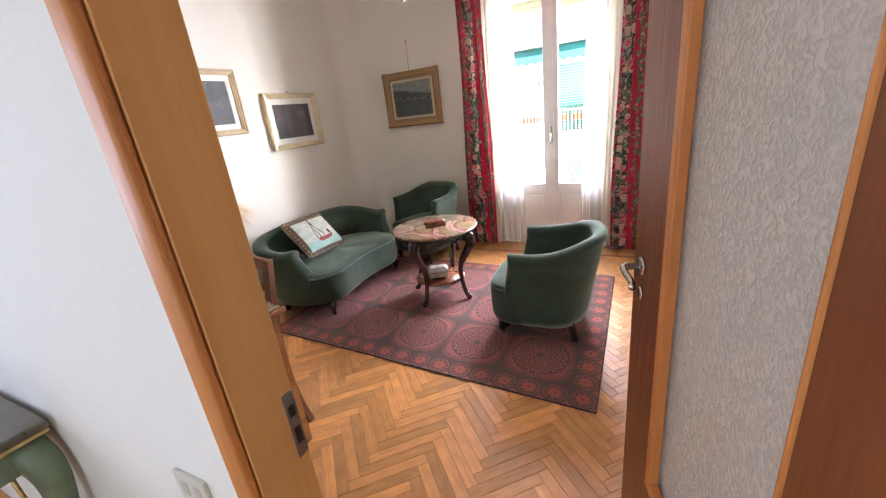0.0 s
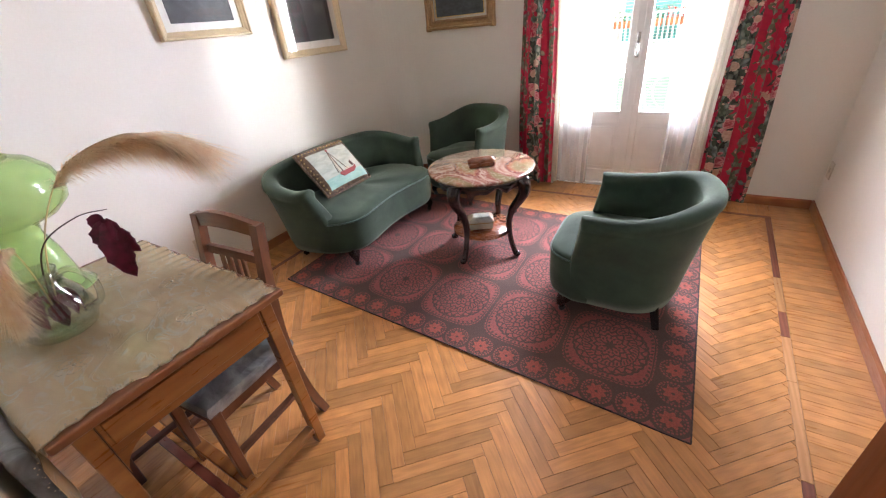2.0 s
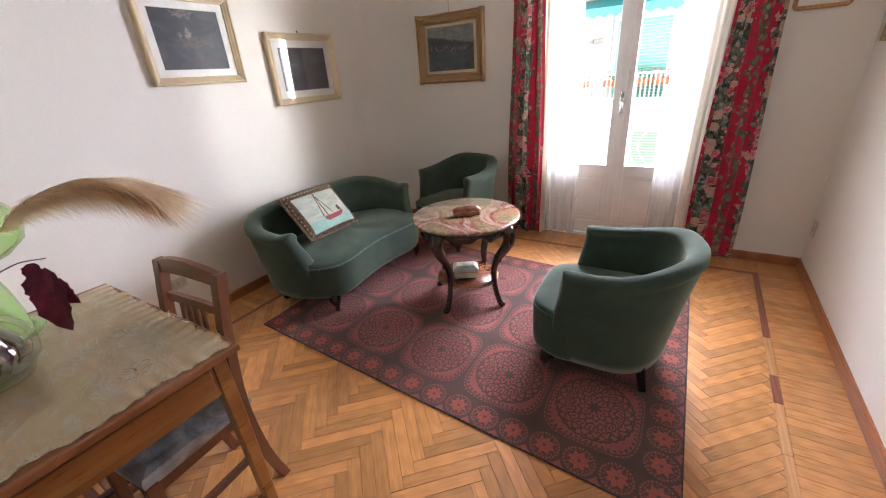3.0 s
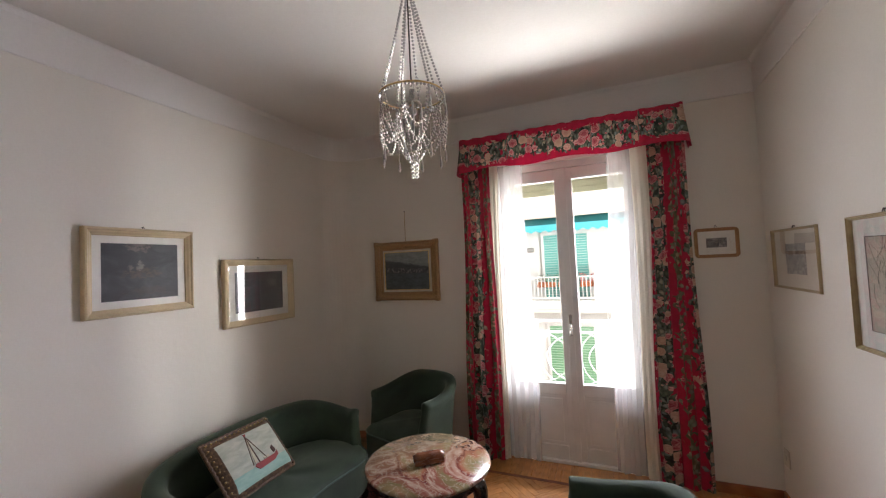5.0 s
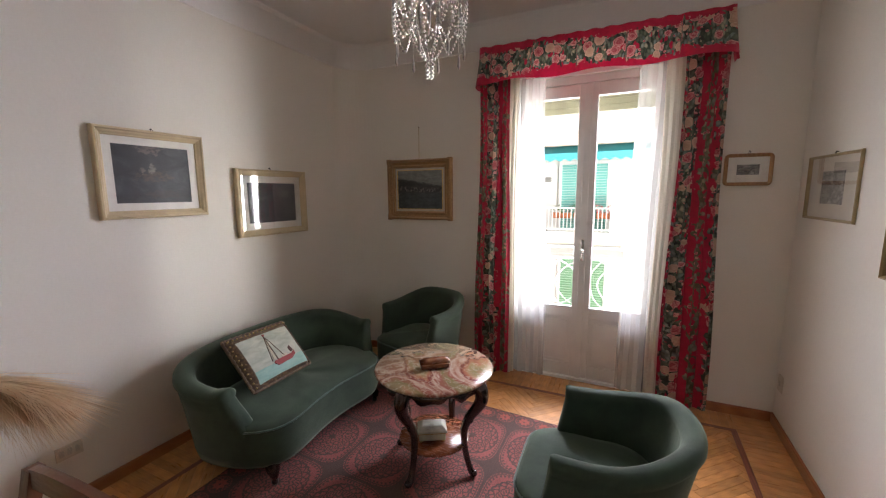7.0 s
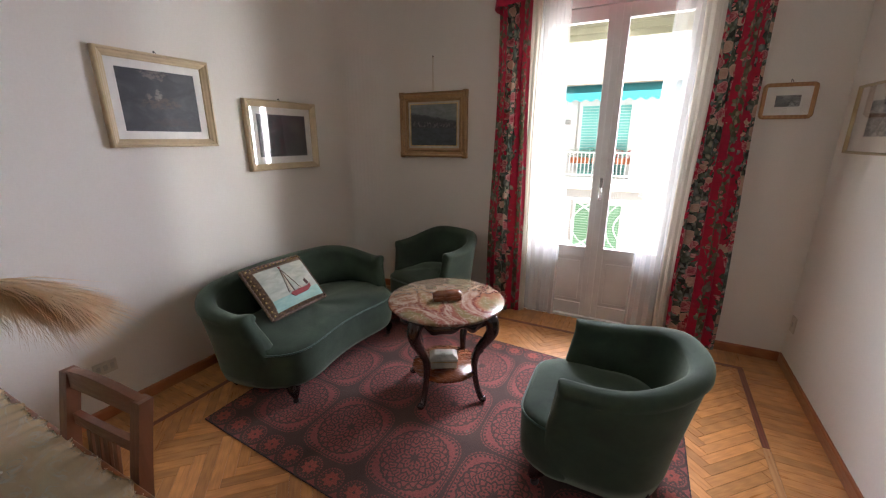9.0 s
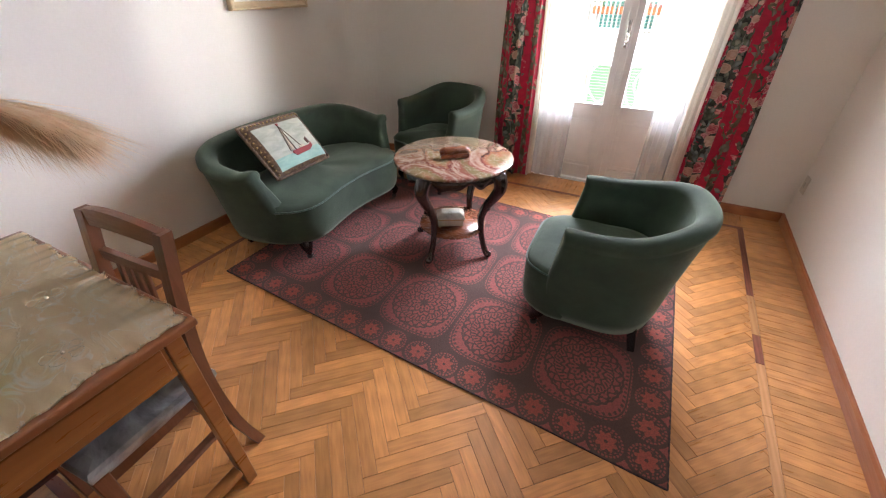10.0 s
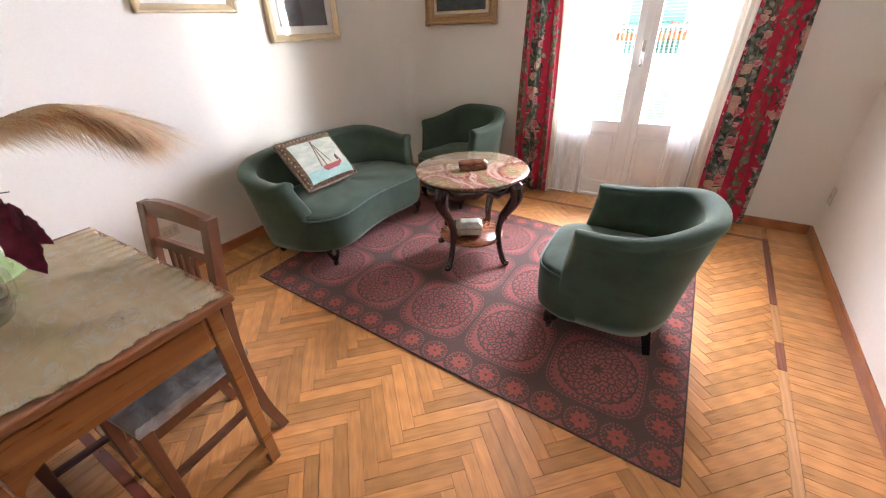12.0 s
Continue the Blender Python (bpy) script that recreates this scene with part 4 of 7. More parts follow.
for x0, x1, z0, z1, m in ((-2.05, -0.55, 0.40, 2.66, SHUTTER_TEAL), (-2.0, -0.50, -3.25, -0.62, SHUTTER_GREEN), (3.2, 4.7, 0.40, 2.66, SHUTTER_TEAL), (3.2, 4.7, -3.25, -0.62, SHUTTER_GREEN), (-7.0, -5.4, 0.40, 2.66, SHUTTER_TEAL), (-7.0, -5.4, -3.25, -0.62, SHUTTER_GREEN), (-2.0, -0.5, 3.6, 5.9, SHUTTER_TEAL), (3.2, 4.7, 3.6, 5.9, SHUTTER_TEAL)):
    w = part("window", boxes(((x0 - 0.1, -0.05, z0), (x0, 0.0, z1 + 0.1)), ((x1, -0.05, z0), (x1 + 0.1, 0.0, z1 + 0.1)), ((x0, -0.05, z1), (x1, 0.0, z1 + 0.1))), FACADE_WHITE, house)
    bm = bmesh.new()
    nz = int((z1 - z0) / 0.09)
    for k in range(nz):
        box(bm, (x0, -0.045, z0 + k * 0.09), (x1, -0.02, z0 + k * 0.09 + 0.075))
    part("shutter", bm, m, w, "slatted closed shutter")
aw = bmesh.new()
zz = [(-0.05, 3.28), (-1.35, 2.92)]
scal = [[(x, -1.35 - 0.01, 2.92), (x, -1.36, 2.70 + 0.035 * math.cos(x * 2 * math.pi / 0.3))] for x in [-9 + 0.05 * k for k in range(261)]]
loft(aw, [[(x, y, z + o) for y, z in zz for o in (0,)] + [(x, zz[1][0], zz[1][1] - 0.02), (x, zz[0][0], zz[0][1] - 0.02)] for x in (-9, 4)])
for a, b in zip(scal, scal[1:]):
    vs = [aw.verts.new(p) for p in (a[0], b[0], b[1], a[1])]
    aw.faces.new(vs)
part("awning", aw, AWNING, house, "turquoise awning with a scalloped edge")
part("wall_lamp", boxes(((-2.75, -0.16, 2.05), (-2.40, 0.0, 2.22)), bevel=0.04, segs=2), CONCRETE, house, "oval grey wall lamp")
for x in (-2.9, -1.9, -1.2, -0.5):
    pl = part("flower_box", boxes(((x - 0.3, -1.10, 0.82), (x + 0.3, -0.90, 1.0)), bevel=0.02), TERRACOTTA, house)
    bm = bmesh.new()
    rnd = random.Random(int(x * 10))
    for k in range(90):
        c = Vector((x + rnd.uniform(-0.33, 0.33), -1.0 + rnd.uniform(-0.12, 0.12), 1.0 + rnd.uniform(0, 0.26)))
        u, v = Vector((rnd.uniform(-1, 1), rnd.uniform(-1, 1), rnd.uniform(-1, 1))).normalized() * 0.05, Vector((rnd.uniform(-1, 1), rnd.uniform(-1, 1), rnd.uniform(-1, 1))).normalized() * 0.04
        bm.faces.new([bm.verts.new(c + d) for d in (u, v, -u)])
    tagged(part("geranium", bm, FOLIAGE if x < -1 else FLOWER_RED, pl), kind="stuff")


# ---- rug ----
rug_m = Matrix.Translation((-0.82, 3.05, 0))
SKEW = 0.0628      # the rug lies pulled out of square
bm = bmesh.new()
NX, NY = 60, 42
L, W = 2.50, 1.725
grid = [[bm.verts.new((-L / 2 + L * i / NX, -W / 2 + W * j / NY - SKEW * (-L / 2 + L * i / NX), 0.0085 + 0.0012 * math.sin(i * 1.3) * math.sin(j * 0.9))) for j in range(NY + 1)] for i in range(NX + 1)]
for i in range(NX):
    for j in range(NY):
        bm.faces.new((grid[i][j], grid[i + 1][j], grid[i + 1][j + 1], grid[i][j + 1]))
rim = [grid[i][0] for i in range(NX + 1)] + [grid[NX][j] for j in range(1, NY + 1)] + [grid[i][NY] for i in range(NX - 1, -1, -1)] + [grid[0][j] for j in range(NY - 1, 0, -1)]
low = [bm.verts.new((v.co.x * 1.001, v.co.y * 1.001, 0.0006)) for v in rim]
for k in range(len(rim)):
    bm.faces.new((rim[k], low[k], low[(k + 1) % len(rim)], rim[(k + 1) % len(rim)]))
rug = thing("rug", rug_m, "woven rug with red and brown medallions and a rosette border", "rug")
part("woven_field", bm, RUG, rug)
bm = bmesh.new()
edge = [Vector((x, y - SKEW * x, 0.0055)) for x, y in ((-L / 2, -W / 2), (L / 2, -W / 2), (L / 2, W / 2), (-L / 2, W / 2), (-L / 2, -W / 2))]
for a, b in zip(edge, edge[1:]):
    n_k = int((b - a).length / 0.014)
    tube(bm, [a.lerp(b, k / n_k) + Vector((0, 0, 0.0012 * (k % 2))) for k in range(n_k + 1)], [0.0036 + 0.0012 * (k % 2) for k in range(n_k + 1)], 6)
part("bound_edge", bm, RUGEDGE, rug, "dark whipped edge", True)


# ---- upholstered seats ----
def tub_seat(name, m, label, category, group, p):
    """A tub chair or sofa: a leaning shell that runs round from arm to arm, a sprung seat and four legs. Front is +x."""
    top = thing(name, m, label, category, group)
    a0, a1, b0, b1 = p["a0"], p["a1"], p["b0"], p["b1"]      # depth and half width of the shell, at its foot and at its rim
    zb, zs, za, zt = p["zb"], p["zs"], p["za"], p["zt"]      # foot, seat, arm and back heights
    xe, xt, pinch = p["xe"], p["xt"], p["pinch"]             # arm front at the seat and at the rim; how much the arms close in
    th = p["th"]

    def shell_point(u, z, d):
        """u from -1 (one arm's front) to 1 (the other's) at height z, d inwards from the outer face."""
        f = (z - zb) / (zt - zb)
        lean = f ** 1.25
        a, b = a0 + (a1 - a0) * lean - d, b0 + (b1 - b0) * lean - d
        g = smooth01((z - zs + 0.06) / (za - zs + 0.02))
        end = xe + (xt - xe) * (g ** 0.8)
        la, lb = end, a * 1.25 + b * 0.55
        s = abs(u) * (la + lb)
        sg = 1 if u > 0 else -1
        if s < lb:
            ph = s / lb * math.pi / 2
            x, y = -a * math.cos(ph) ** 0.85 if ph < math.pi / 2 - 1e-6 else 0.0, b * math.sin(ph) ** 0.9 if ph > 0 else 0.0
        else:
            x = s - lb
            y = b - pinch * (x / xe) ** 2
        return Vector((x, sg * y, z))

    def rim_height(u):
        return za + (zt - za) * smooth01((p["drop"] - abs(u)) / p["fall"]) + p["ear"] * smooth01((abs(u) - 0.9) / 0.1)

    NU, bm = 64, bmesh.new()
    rings = []
    us = [-1 + 2 * i / NU for i in range(NU + 1)]

    def ring(u, shrink=1.0, push=0.0):
        zr = rim_height(u)
        out = []
        mid = th / 2

        def add(z, d):
            dd = mid + (d - mid) * shrink
            q = shell_point(u, z, dd)
            q.x += push * (1 if abs(u) > 0.5 else 0)
            out.append(q)
        for k in range(8):
            add(zb + (zr - 0.075 - zb) * k / 7, 0.0 if k else 0.012)
        rc, rr = zr - 0.042, 0.045
        for ang in (-40, -5, 30, 60, 90, 120, 150, 185, 220):
            r = radians(ang)
            add(rc + rr * math.sin(r) * (0.93), mid - (mid + 0.010) * math.cos(r))
        for k in range(1, 7):
            z = zr - 0.085 + (zs - 0.06 - (zr - 0.085)) * k / 6
            add(z, th * (0.96 + 0.18 * math.sin(math.pi * k / 6)))
        add(zb + 0.02, th)
        return out

    rings.append(ring(-1, 0.35, 0.018))
    rings.append(ring(-1, 0.75, 0.012))
    for u in us:
        rings.append(ring(u))
    rings.append(ring(1, 0.75, 0.012))
    rings.append(ring(1, 0.35, 0.018))
    loft(bm, rings)
    part("backrest", bm, VELVET, top, p["shell_label"], True)
    # seat: plan outline inside the shell, closed by the front curve
    NF = 24
    out = [shell_point(u * 0.992, zs - 0.05, th * 0.62 * (1 - smooth01((abs(u) - 0.72) / 0.24)) + 0.003) for u in us]
    e0, e1 = out[-1], out[0]
    front = []
    for k in range(1, NF):
        t = k / NF
        q = e0.lerp(e1, t)
        w = 2 * t - 1
        bulge = p["front"](w)
        front.append(Vector((q.x + bulge, q.y, 0)))
    plan = [Vector((v.x, v.y, 0)) for v in out] + front
    cx = sum(v.x for v in plan) / len(plan)
    cen = Vector((cx, 0, 0))
    bm = bmesh.new()
    rs = []
    nb = len(out)
    for z, k in ((zb, 0.955), (zb + 0.03, 0.985), (zs * 0.55, 0.998), (zs - 0.05, 1.0), (zs - 0.02, 0.992), (zs - 0.004, 0.972), (zs + 0.010, 0.92), (zs + 0.022, 0.75), (zs + 0.030, 0.45), (zs + 0.033, 0.12)):
        rs.append([cen + (v - cen) * (k if i >= nb - 1 or i == 0 else min(k, 0.985)) + Vector((0, 0, z + 0.006 * math.sin(v.y * 9 + v.x * 7) * (1 if z > zs else 0))) for i, v in enumerate(plan)])
    loft(bm, rs)
    part("seat", bm, VELVET, top, p["seat_label"], True)
    bm = bmesh.new()
    tube(bm, [cen + (v - cen) * 0.997 + Vector((0, 0, zs - 0.018)) for v in [plan[nb - 1]] + front + [plan[0]]], 0.0055, 6)
    part("piping", bm, PIPING, top, "seat edge piping", True)
    # front legs turned in with castors, back legs plain and raked
    for sx in (-1, 1):
        fx, fy = p["leg_f"]
        bm = bmesh.new()
        tube(bm, curve_pts([(fx - 0.03, sx * (fy - 0.02), zb + 0.015), (fx - 0.005, sx * fy, zb - 0.03), (fx + 0.012, sx * (fy + 0.008), zb * 0.5), (fx + 0.004, sx * fy, 0.034)], 8), [0.046, 0.046, 0.044, 0.040, 0.034, 0.028, 0.023, 0.019, 0.018], 10)
        lg = part("leg", bm, DARKWOOD, top, "dark wooden cabriole foot", True)
        bm = bmesh.new()
        lathe(bm, [(0.0, 0.0), (0.014, 0.001), (0.020, 0.008), (0.020, 0.022), (0.013, 0.034), (0.0, 0.036)], 14, (fx + 0.004, sx * fy, 0.0), caps=False)
        part("castor", bm, BRASS if p["brass"] else DARK_METAL, lg, "small round castor", True)
        rx, ry = p["leg_r"]
        bm = bmesh.new()
        beam(bm, (rx + 0.03, sx * (ry - 0.015), zb + 0.02), (rx + 0.0, sx * ry, 0.0), 0.045, 0.045, 0.004, (1, 0, 0), 0.034, 0.034)
        part("leg", bm, BLACKLEG, top, "plain black back leg")
    return top


ARMCHAIR = dict(a0=0.27, a1=0.38, b0=0.325, b1=0.37, zb=0.125, zs=0.40, za=0.655, zt=0.735, drop=0.86, fall=0.62, xe=0.245, xt=0.20, pinch=0.012, th=0.075, ear=0.0,
                front=lambda w: 0.16 * (1 - w ** 6), leg_f=(0.29, 0.25), leg_r=(-0.20, 0.235), brass=False, shell_label="rounded back and arms in one sweep", seat_label="deep sprung seat")
SOFA = dict(a0=0.30, a1=0.40, b0=0.69, b1=0.775, zb=0.125, zs=0.385, za=0.62, zt=0.705, drop=0.97, fall=0.62, xe=0.30, xt=0.23, pinch=0.07, th=0.10, ear=0.02,
            front=lambda w: 0.215 * (1 - w ** 6) - 0.085 * (1 - w * w) ** 2, leg_f=(0.385, 0.52), leg_r=(-0.13, 0.56), brass=False, shell_label="curved back sweeping into flared arms", seat_label="kidney-shaped seat with a curved front")
tub_seat("sofa", pose(-2.09, 3.12, 0.006) @ Matrix.Diagonal((0.98, 0.965, 0.98, 1)), "small green velvet sofa with a curved back and kidney seat", "sofa", "", SOFA)
ac = tub_seat("armchair", pose(0.045, 2.955, 0.006, 0, 0, 182.0) @ Matrix.Diagonal((0.97, 0.97, 0.97, 1)), "green velvet tub armchair on dark legs, standing on the rug", "armchair", "green armchairs", ARMCHAIR)
ac2 = copy_thing(ac, pose(-1.54, 4.17, 0.0, 0, 0, 254.0) @ Matrix.Diagonal((0.98, 0.98, 1.09, 1)))
tagged(ac2, "green velvet tub armchair in the rounded corner by the curtain")


# ---- cushion with a sailing barge ----
def make_cushion():
    n = Nodes("barge_print")
    x, y, _ = n.xyz(n.coords())
    f = n.noise(n.mapped((1, 3, 1)), scale=9, detail=5, dist=0.6)
    skyc = n.ramp(f, [(0.3, (0.30, 0.33, 0.27)), (0.7, (0.48, 0.48, 0.39))])
    sea = n.ramp(f, [(0.3, (0.20, 0.36, 0.31)), (0.7, (0.32, 0.46, 0.40))])
    print_col = n.mix(n.math("LESS_THAN", y, -0.085), skyc, sea)
    m_print = n.done(print_col, 0.75)
    n.bump(n.noise(scale=300, detail=2), 0.2, 0.002)
    n = Nodes("brocade_border")
    f = n.noise(scale=60, detail=4)
    col = n.ramp(f, [(0.35, (0.055, 0.028, 0.016)), (0.6, (0.13, 0.075, 0.035)), (0.75, (0.36, 0.26, 0.14))])
    n.bump(f, 0.6, 0.005)
    m_border = n.done(col, 0.5)
    # local: x width, y height, z thickness
    right = Vector((-0.115, 0.991, -0.065)).normalized()
    up = Vector((-0.236, 0.05, 0.26))
    up = (up - right * up.dot(right)).normalized()
    nz = right.cross(up)
    mm = Matrix((right, up, nz)).transposed().to_4x4()
    mm.translation = Vector((-2.084, 2.955, 0.604))
    cu = thing("cushion", mm, "scatter cushion with sailing barge print and brocade border", "cushion")
    W2, H2 = 0.268, 0.190

    def pillow(inset, bulge, back):
        bm = bmesh.new()
        NXc, NYc = 22, 16
        vs = []
        for i in range(NXc + 1):
            row = []
            for j in range(NYc + 1):
                u, v = -1 + 2 * i / NXc, -1 + 2 * j / NYc
                hgt = bulge * (max(0, 1 - u ** 4) * max(0, 1 - v ** 4)) ** 0.55
                pin = 1 - 0.05 * (1 - u * u) * abs(v) ** 3
                row.append(bm.verts.new((u * W2 * (1 - 0.04 * (1 - v * v) * abs(u) ** 3), v * H2 * pin, hgt * (-1 if back else 1))))
            vs.append(row)
        for i in range(NXc):
            for j in range(NYc):
                u, v = -1 + 2 * (i + 0.5) / NXc, -1 + 2 * (j + 0.5) / NYc
                isb = u < -0.78 or u > 0.93 or v > 0.80 or v < -0.90
                if inset is None or isb == inset:
                    bm.faces.new((vs[i][j], vs[i + 1][j], vs[i + 1][j + 1], vs[i][j + 1]))
        for v in [v for v in bm.verts if not v.link_faces]:
            bm.verts.remove(v)
        return bm
    part("print", pillow(False, 0.055, False), m_print, cu, "pale sea and sky print", True)
    part("border", pillow(True, 0.055, False), m_border, cu, "brown brocade border", True)
    part("back", pillow(None, 0.05, True), m_border, cu, "", True)
    bm = bmesh.new()
    per = [(-W2, -H2), (W2, -H2), (W2, H2), (-W2, H2), (-W2, -H2)]
    pts = []
    for (x0, y0), (x1, y1) in zip(per, per[1:]):
        for k in range(24):
            pts.append((x0 + (x1 - x0) * k / 24, y0 + (y1 - y0) * k / 24, 0.003 * (k % 2)))
    tube(bm, pts + [pts[0]], [0.008 + 0.003 * (k % 2) for k in range(len(pts) + 1)], 6)
    part("cord", bm, m_border, cu, "", True)
    for k in range(26):
        t = k / 25
        qx, qy = (-W2 * 0.93, -H2 * 0.9 + 1.8 * H2 * t * 1.0) if k < 11 else (-W2 * 0.9 + 1.8 * W2 * (k - 11) / 14, H2 * 0.91)
        if k < 11:
            qy = -H2 * 0.9 + 1.8 * H2 * k / 10
        bm = bmesh.new()
        bmesh.ops.create_icosphere(bm, subdivisions=1, radius=0.0065, matrix=pose(qx, qy, 0.022))
        part("stud", bm, BRASS, cu, "", True)
    zf = 0.058
    sail = plain("sail_cream", (0.50, 0.45, 0.33), 0.8)
    hullm = plain("hull_red", (0.26, 0.05, 0.05), 0.8)
    mastm = plain("mast_brown", (0.09, 0.04, 0.03), 0.8)

    def flat(name, pts, mt, z=zf, label=""):
        bm = bmesh.new()
        top = [bm.verts.new((x + 0.025, y, z)) for x, y in pts]
        bot = [bm.verts.new((x + 0.025, y, z - 0.004)) for x, y in pts]
        bm.faces.new(top)
        bm.faces.new(bot[::-1])
        for i in range(len(pts)):
            j = (i + 1) % len(pts)
            bm.faces.new((top[i], bot[i], bot[j], top[j]))
        part(name, bm, mt, cu, label)
    flat("hull", [(-0.085, -0.085), (-0.06, -0.11), (0.07, -0.105), (0.115, -0.085), (0.12, -0.055), (0.09, -0.07), (-0.07, -0.072)], hullm, label="red barge hull")
    flat("deckhouse", [(0.0, -0.07), (0.0, -0.055), (0.045, -0.053), (0.05, -0.068)], sail)
    flat("stern_flag", [(0.09, -0.06), (0.085, -0.025), (0.105, -0.01), (0.115, -0.055)], mastm)
    flat("mast", [(-0.042, -0.07), (-0.036, -0.07), (-0.040, 0.115), (-0.046, 0.115)], mastm)
    flat("sail", [(-0.046, 0.09), (-0.075, -0.065), (-0.048, -0.06)], sail, label="cream furled sail")
    flat("stay", [(-0.036, 0.10), (-0.034, 0.10), (0.025, -0.065), (0.021, -0.066)], mastm)
    flat("stay", [(-0.046, 0.11), (-0.044, 0.11), (-0.088, -0.07), (-0.092, -0.07)], mastm)
    flat("pennant", [(-0.046, 0.115), (-0.036, 0.115), (-0.030, 0.128), (-0.05, 0.13)], hullm)


make_cushion()


# ---- round onyx table ----
def make_round_table():
    C = (-0.945, 3.185, 0.009)
    tb = thing("round_table", pose(*C), "round carved mahogany table with a red and green onyx top", "table")
    bm = bmesh.new()
    lathe(bm, [(0.0, 0.612), (0.335, 0.612), (0.353, 0.616), (0.360, 0.624), (0.358, 0.632), (0.348, 0.637), (0.0, 0.638)], 64, caps=False)
    part("tabletop", bm, ONYX, tb, "polished onyx slab", True)
    bm = bmesh.new()
    lathe(bm, [(0.0, 0.600), (0.325, 0.600), (0.340, 0.604), (0.345, 0.609), (0.0, 0.6115)], 64, caps=False)
    part("rim", bm, DARKWOOD, tb, "dark moulded rim", True)
    # scalloped apron
    bm = bmesh.new()
    NA = 128
    rings = []
    for k in range(NA + 1):
        a = 2 * math.pi * k / NA
        drop = 0.545 + 0.016 * math.cos(a * 8 + 0.4) + 0.010 * math.cos(a * 16)
        rings.append([(r * math.cos(a), r * math.sin(a), z) for r, z in ((0.295, 0.6), (0.307, 0.585), (0.303, drop + 0.01), (0.295, drop), (0.282, drop + 0.004), (0.280, 0.6))])
    loft(bm, rings, True, False)
    part("apron", bm, DARKWOOD, tb, "carved scalloped apron", True)
    for ang in (-97, -7, 83, 173):
        a = radians(ang)
        u = Vector((math.cos(a), math.sin(a), 0))
        prof = [(0.275, 0.598), (0.315, 0.565), (0.325, 0.505), (0.290, 0.435), (0.240, 0.36), (0.212, 0.28), (0.212, 0.20), (0.226, 0.12), (0.245, 0.06), (0.266, 0.022), (0.280, 0.026)]
        pts = [u * r + Vector((0, 0, z)) for r, z in prof]
        rad = [0.046, 0.044, 0.038, 0.032, 0.027, 0.023, 0.020, 0.0185, 0.0185, 0.020, 0.014]
        c = curve_pts(pts, 40)
        rr = []
        for i in range(41):
            s = i / 40 * 10
            j = min(int(s), 9)
            rr.append(rad[j] + (rad[j + 1] - rad[j]) * (s - j))
        bm = bmesh.new()
        tube(bm, c, rr, 12)
        lg = part("leg", bm, DARKWOOD, tb, "dark cabriole leg", True)
        # carved leaves at knee and ankle, scrolled toe
        for cpos, s in ((u * 0.335 + Vector((0, 0, 0.545)), (0.020, 0.022, 0.035)), (u * 0.256 + Vector((0, 0, 0.352)), (0.016, 0.018, 0.018)), (u * 0.318 + Vector((0, 0, 0.455)), (0.013, 0.016, 0.016)), (u * 0.278 + Vector((0, 0, 0.022)), (0.021, 0.023, 0.0215)), (u * 0.205 + Vector((0, 0, 0.285)), (0.02, 0.022, 0.012))):
            bm = bmesh.new()
            bmesh.ops.create_icosphere(bm, subdivisions=2, radius=1.0, matrix=Matrix.LocRotScale(cpos, Euler((0, 0, a)), s))
            part("carving", bm, DARKWOOD, lg, "", True)
    bm = bmesh.new()
    lathe(bm, [(0.0, 0.168), (0.200, 0.168), (0.216, 0.172), (0.219, 0.180), (0.214, 0.186), (0.0, 0.188)], 48, caps=False)
    part("shelf", bm, SHELFWOOD, tb, "round reddish lower shelf", True)
    # small wooden box on the top
    bx = thing("wooden_box", pose(-0.925, 3.155, 0.649, 0, 0, 38), "small reddish carved wooden box lying on the onyx table", "box")
    part("body", boxes(((-0.085, -0.032, 0), (0.085, 0.032, 0.026)), bevel=0.006, segs=2), SHELFWOOD, bx)
    bm = bmesh.new()
    tube(bm, [(-0.088, 0, 0.030), (-0.06, 0, 0.034), (0.06, 0, 0.034), (0.088, 0, 0.030)], [0.020, 0.028, 0.028, 0.020], 14, 0.9)
    part("lid", bm, SHELFWOOD, bx, "rounded lid", True)
    part("clasp", boxes(((0.080, -0.010, 0.016), (0.094, 0.010, 0.034)), bevel=0.002), BRASS, bx)
    # alabaster casket on the shelf
    cs = thing("casket", pose(-0.935, 3.13, 0.199, 0, 0, 30), "pale alabaster casket with brass feet on the table's shelf", "box")
    part("body", boxes(((-0.080, -0.052, 0.012), (0.080, 0.052, 0.062)), bevel=0.004), ALABASTER, cs)
    bm = bmesh.new()
    loft(bm, [[(sx * w, sy * d, z) for sx, sy in ((-1, -1), (1, -1), (1, 1), (-1, 1))] for w, d, z in ((0.088, 0.059, 0.063), (0.088, 0.059, 0.074), (0.062, 0.036, 0.098), (0.055, 0.03, 0.101))])
    part("lid", bm, ALABASTER, cs, "bevelled lid")
    part("trim", boxes(((-0.083, -0.055, 0.055), (0.083, 0.055, 0.0625))), BRASS, cs)
    for sx in (-1, 1):
        for sy in (-1, 1):
            bm = bmesh.new()
            bmesh.ops.create_icosphere(bm, subdivisions=2, radius=0.0085, matrix=pose(sx * 0.068, sy * 0.042, 0.0075))
            part("foot", bm, BRASS, cs, "", True)


make_round_table()


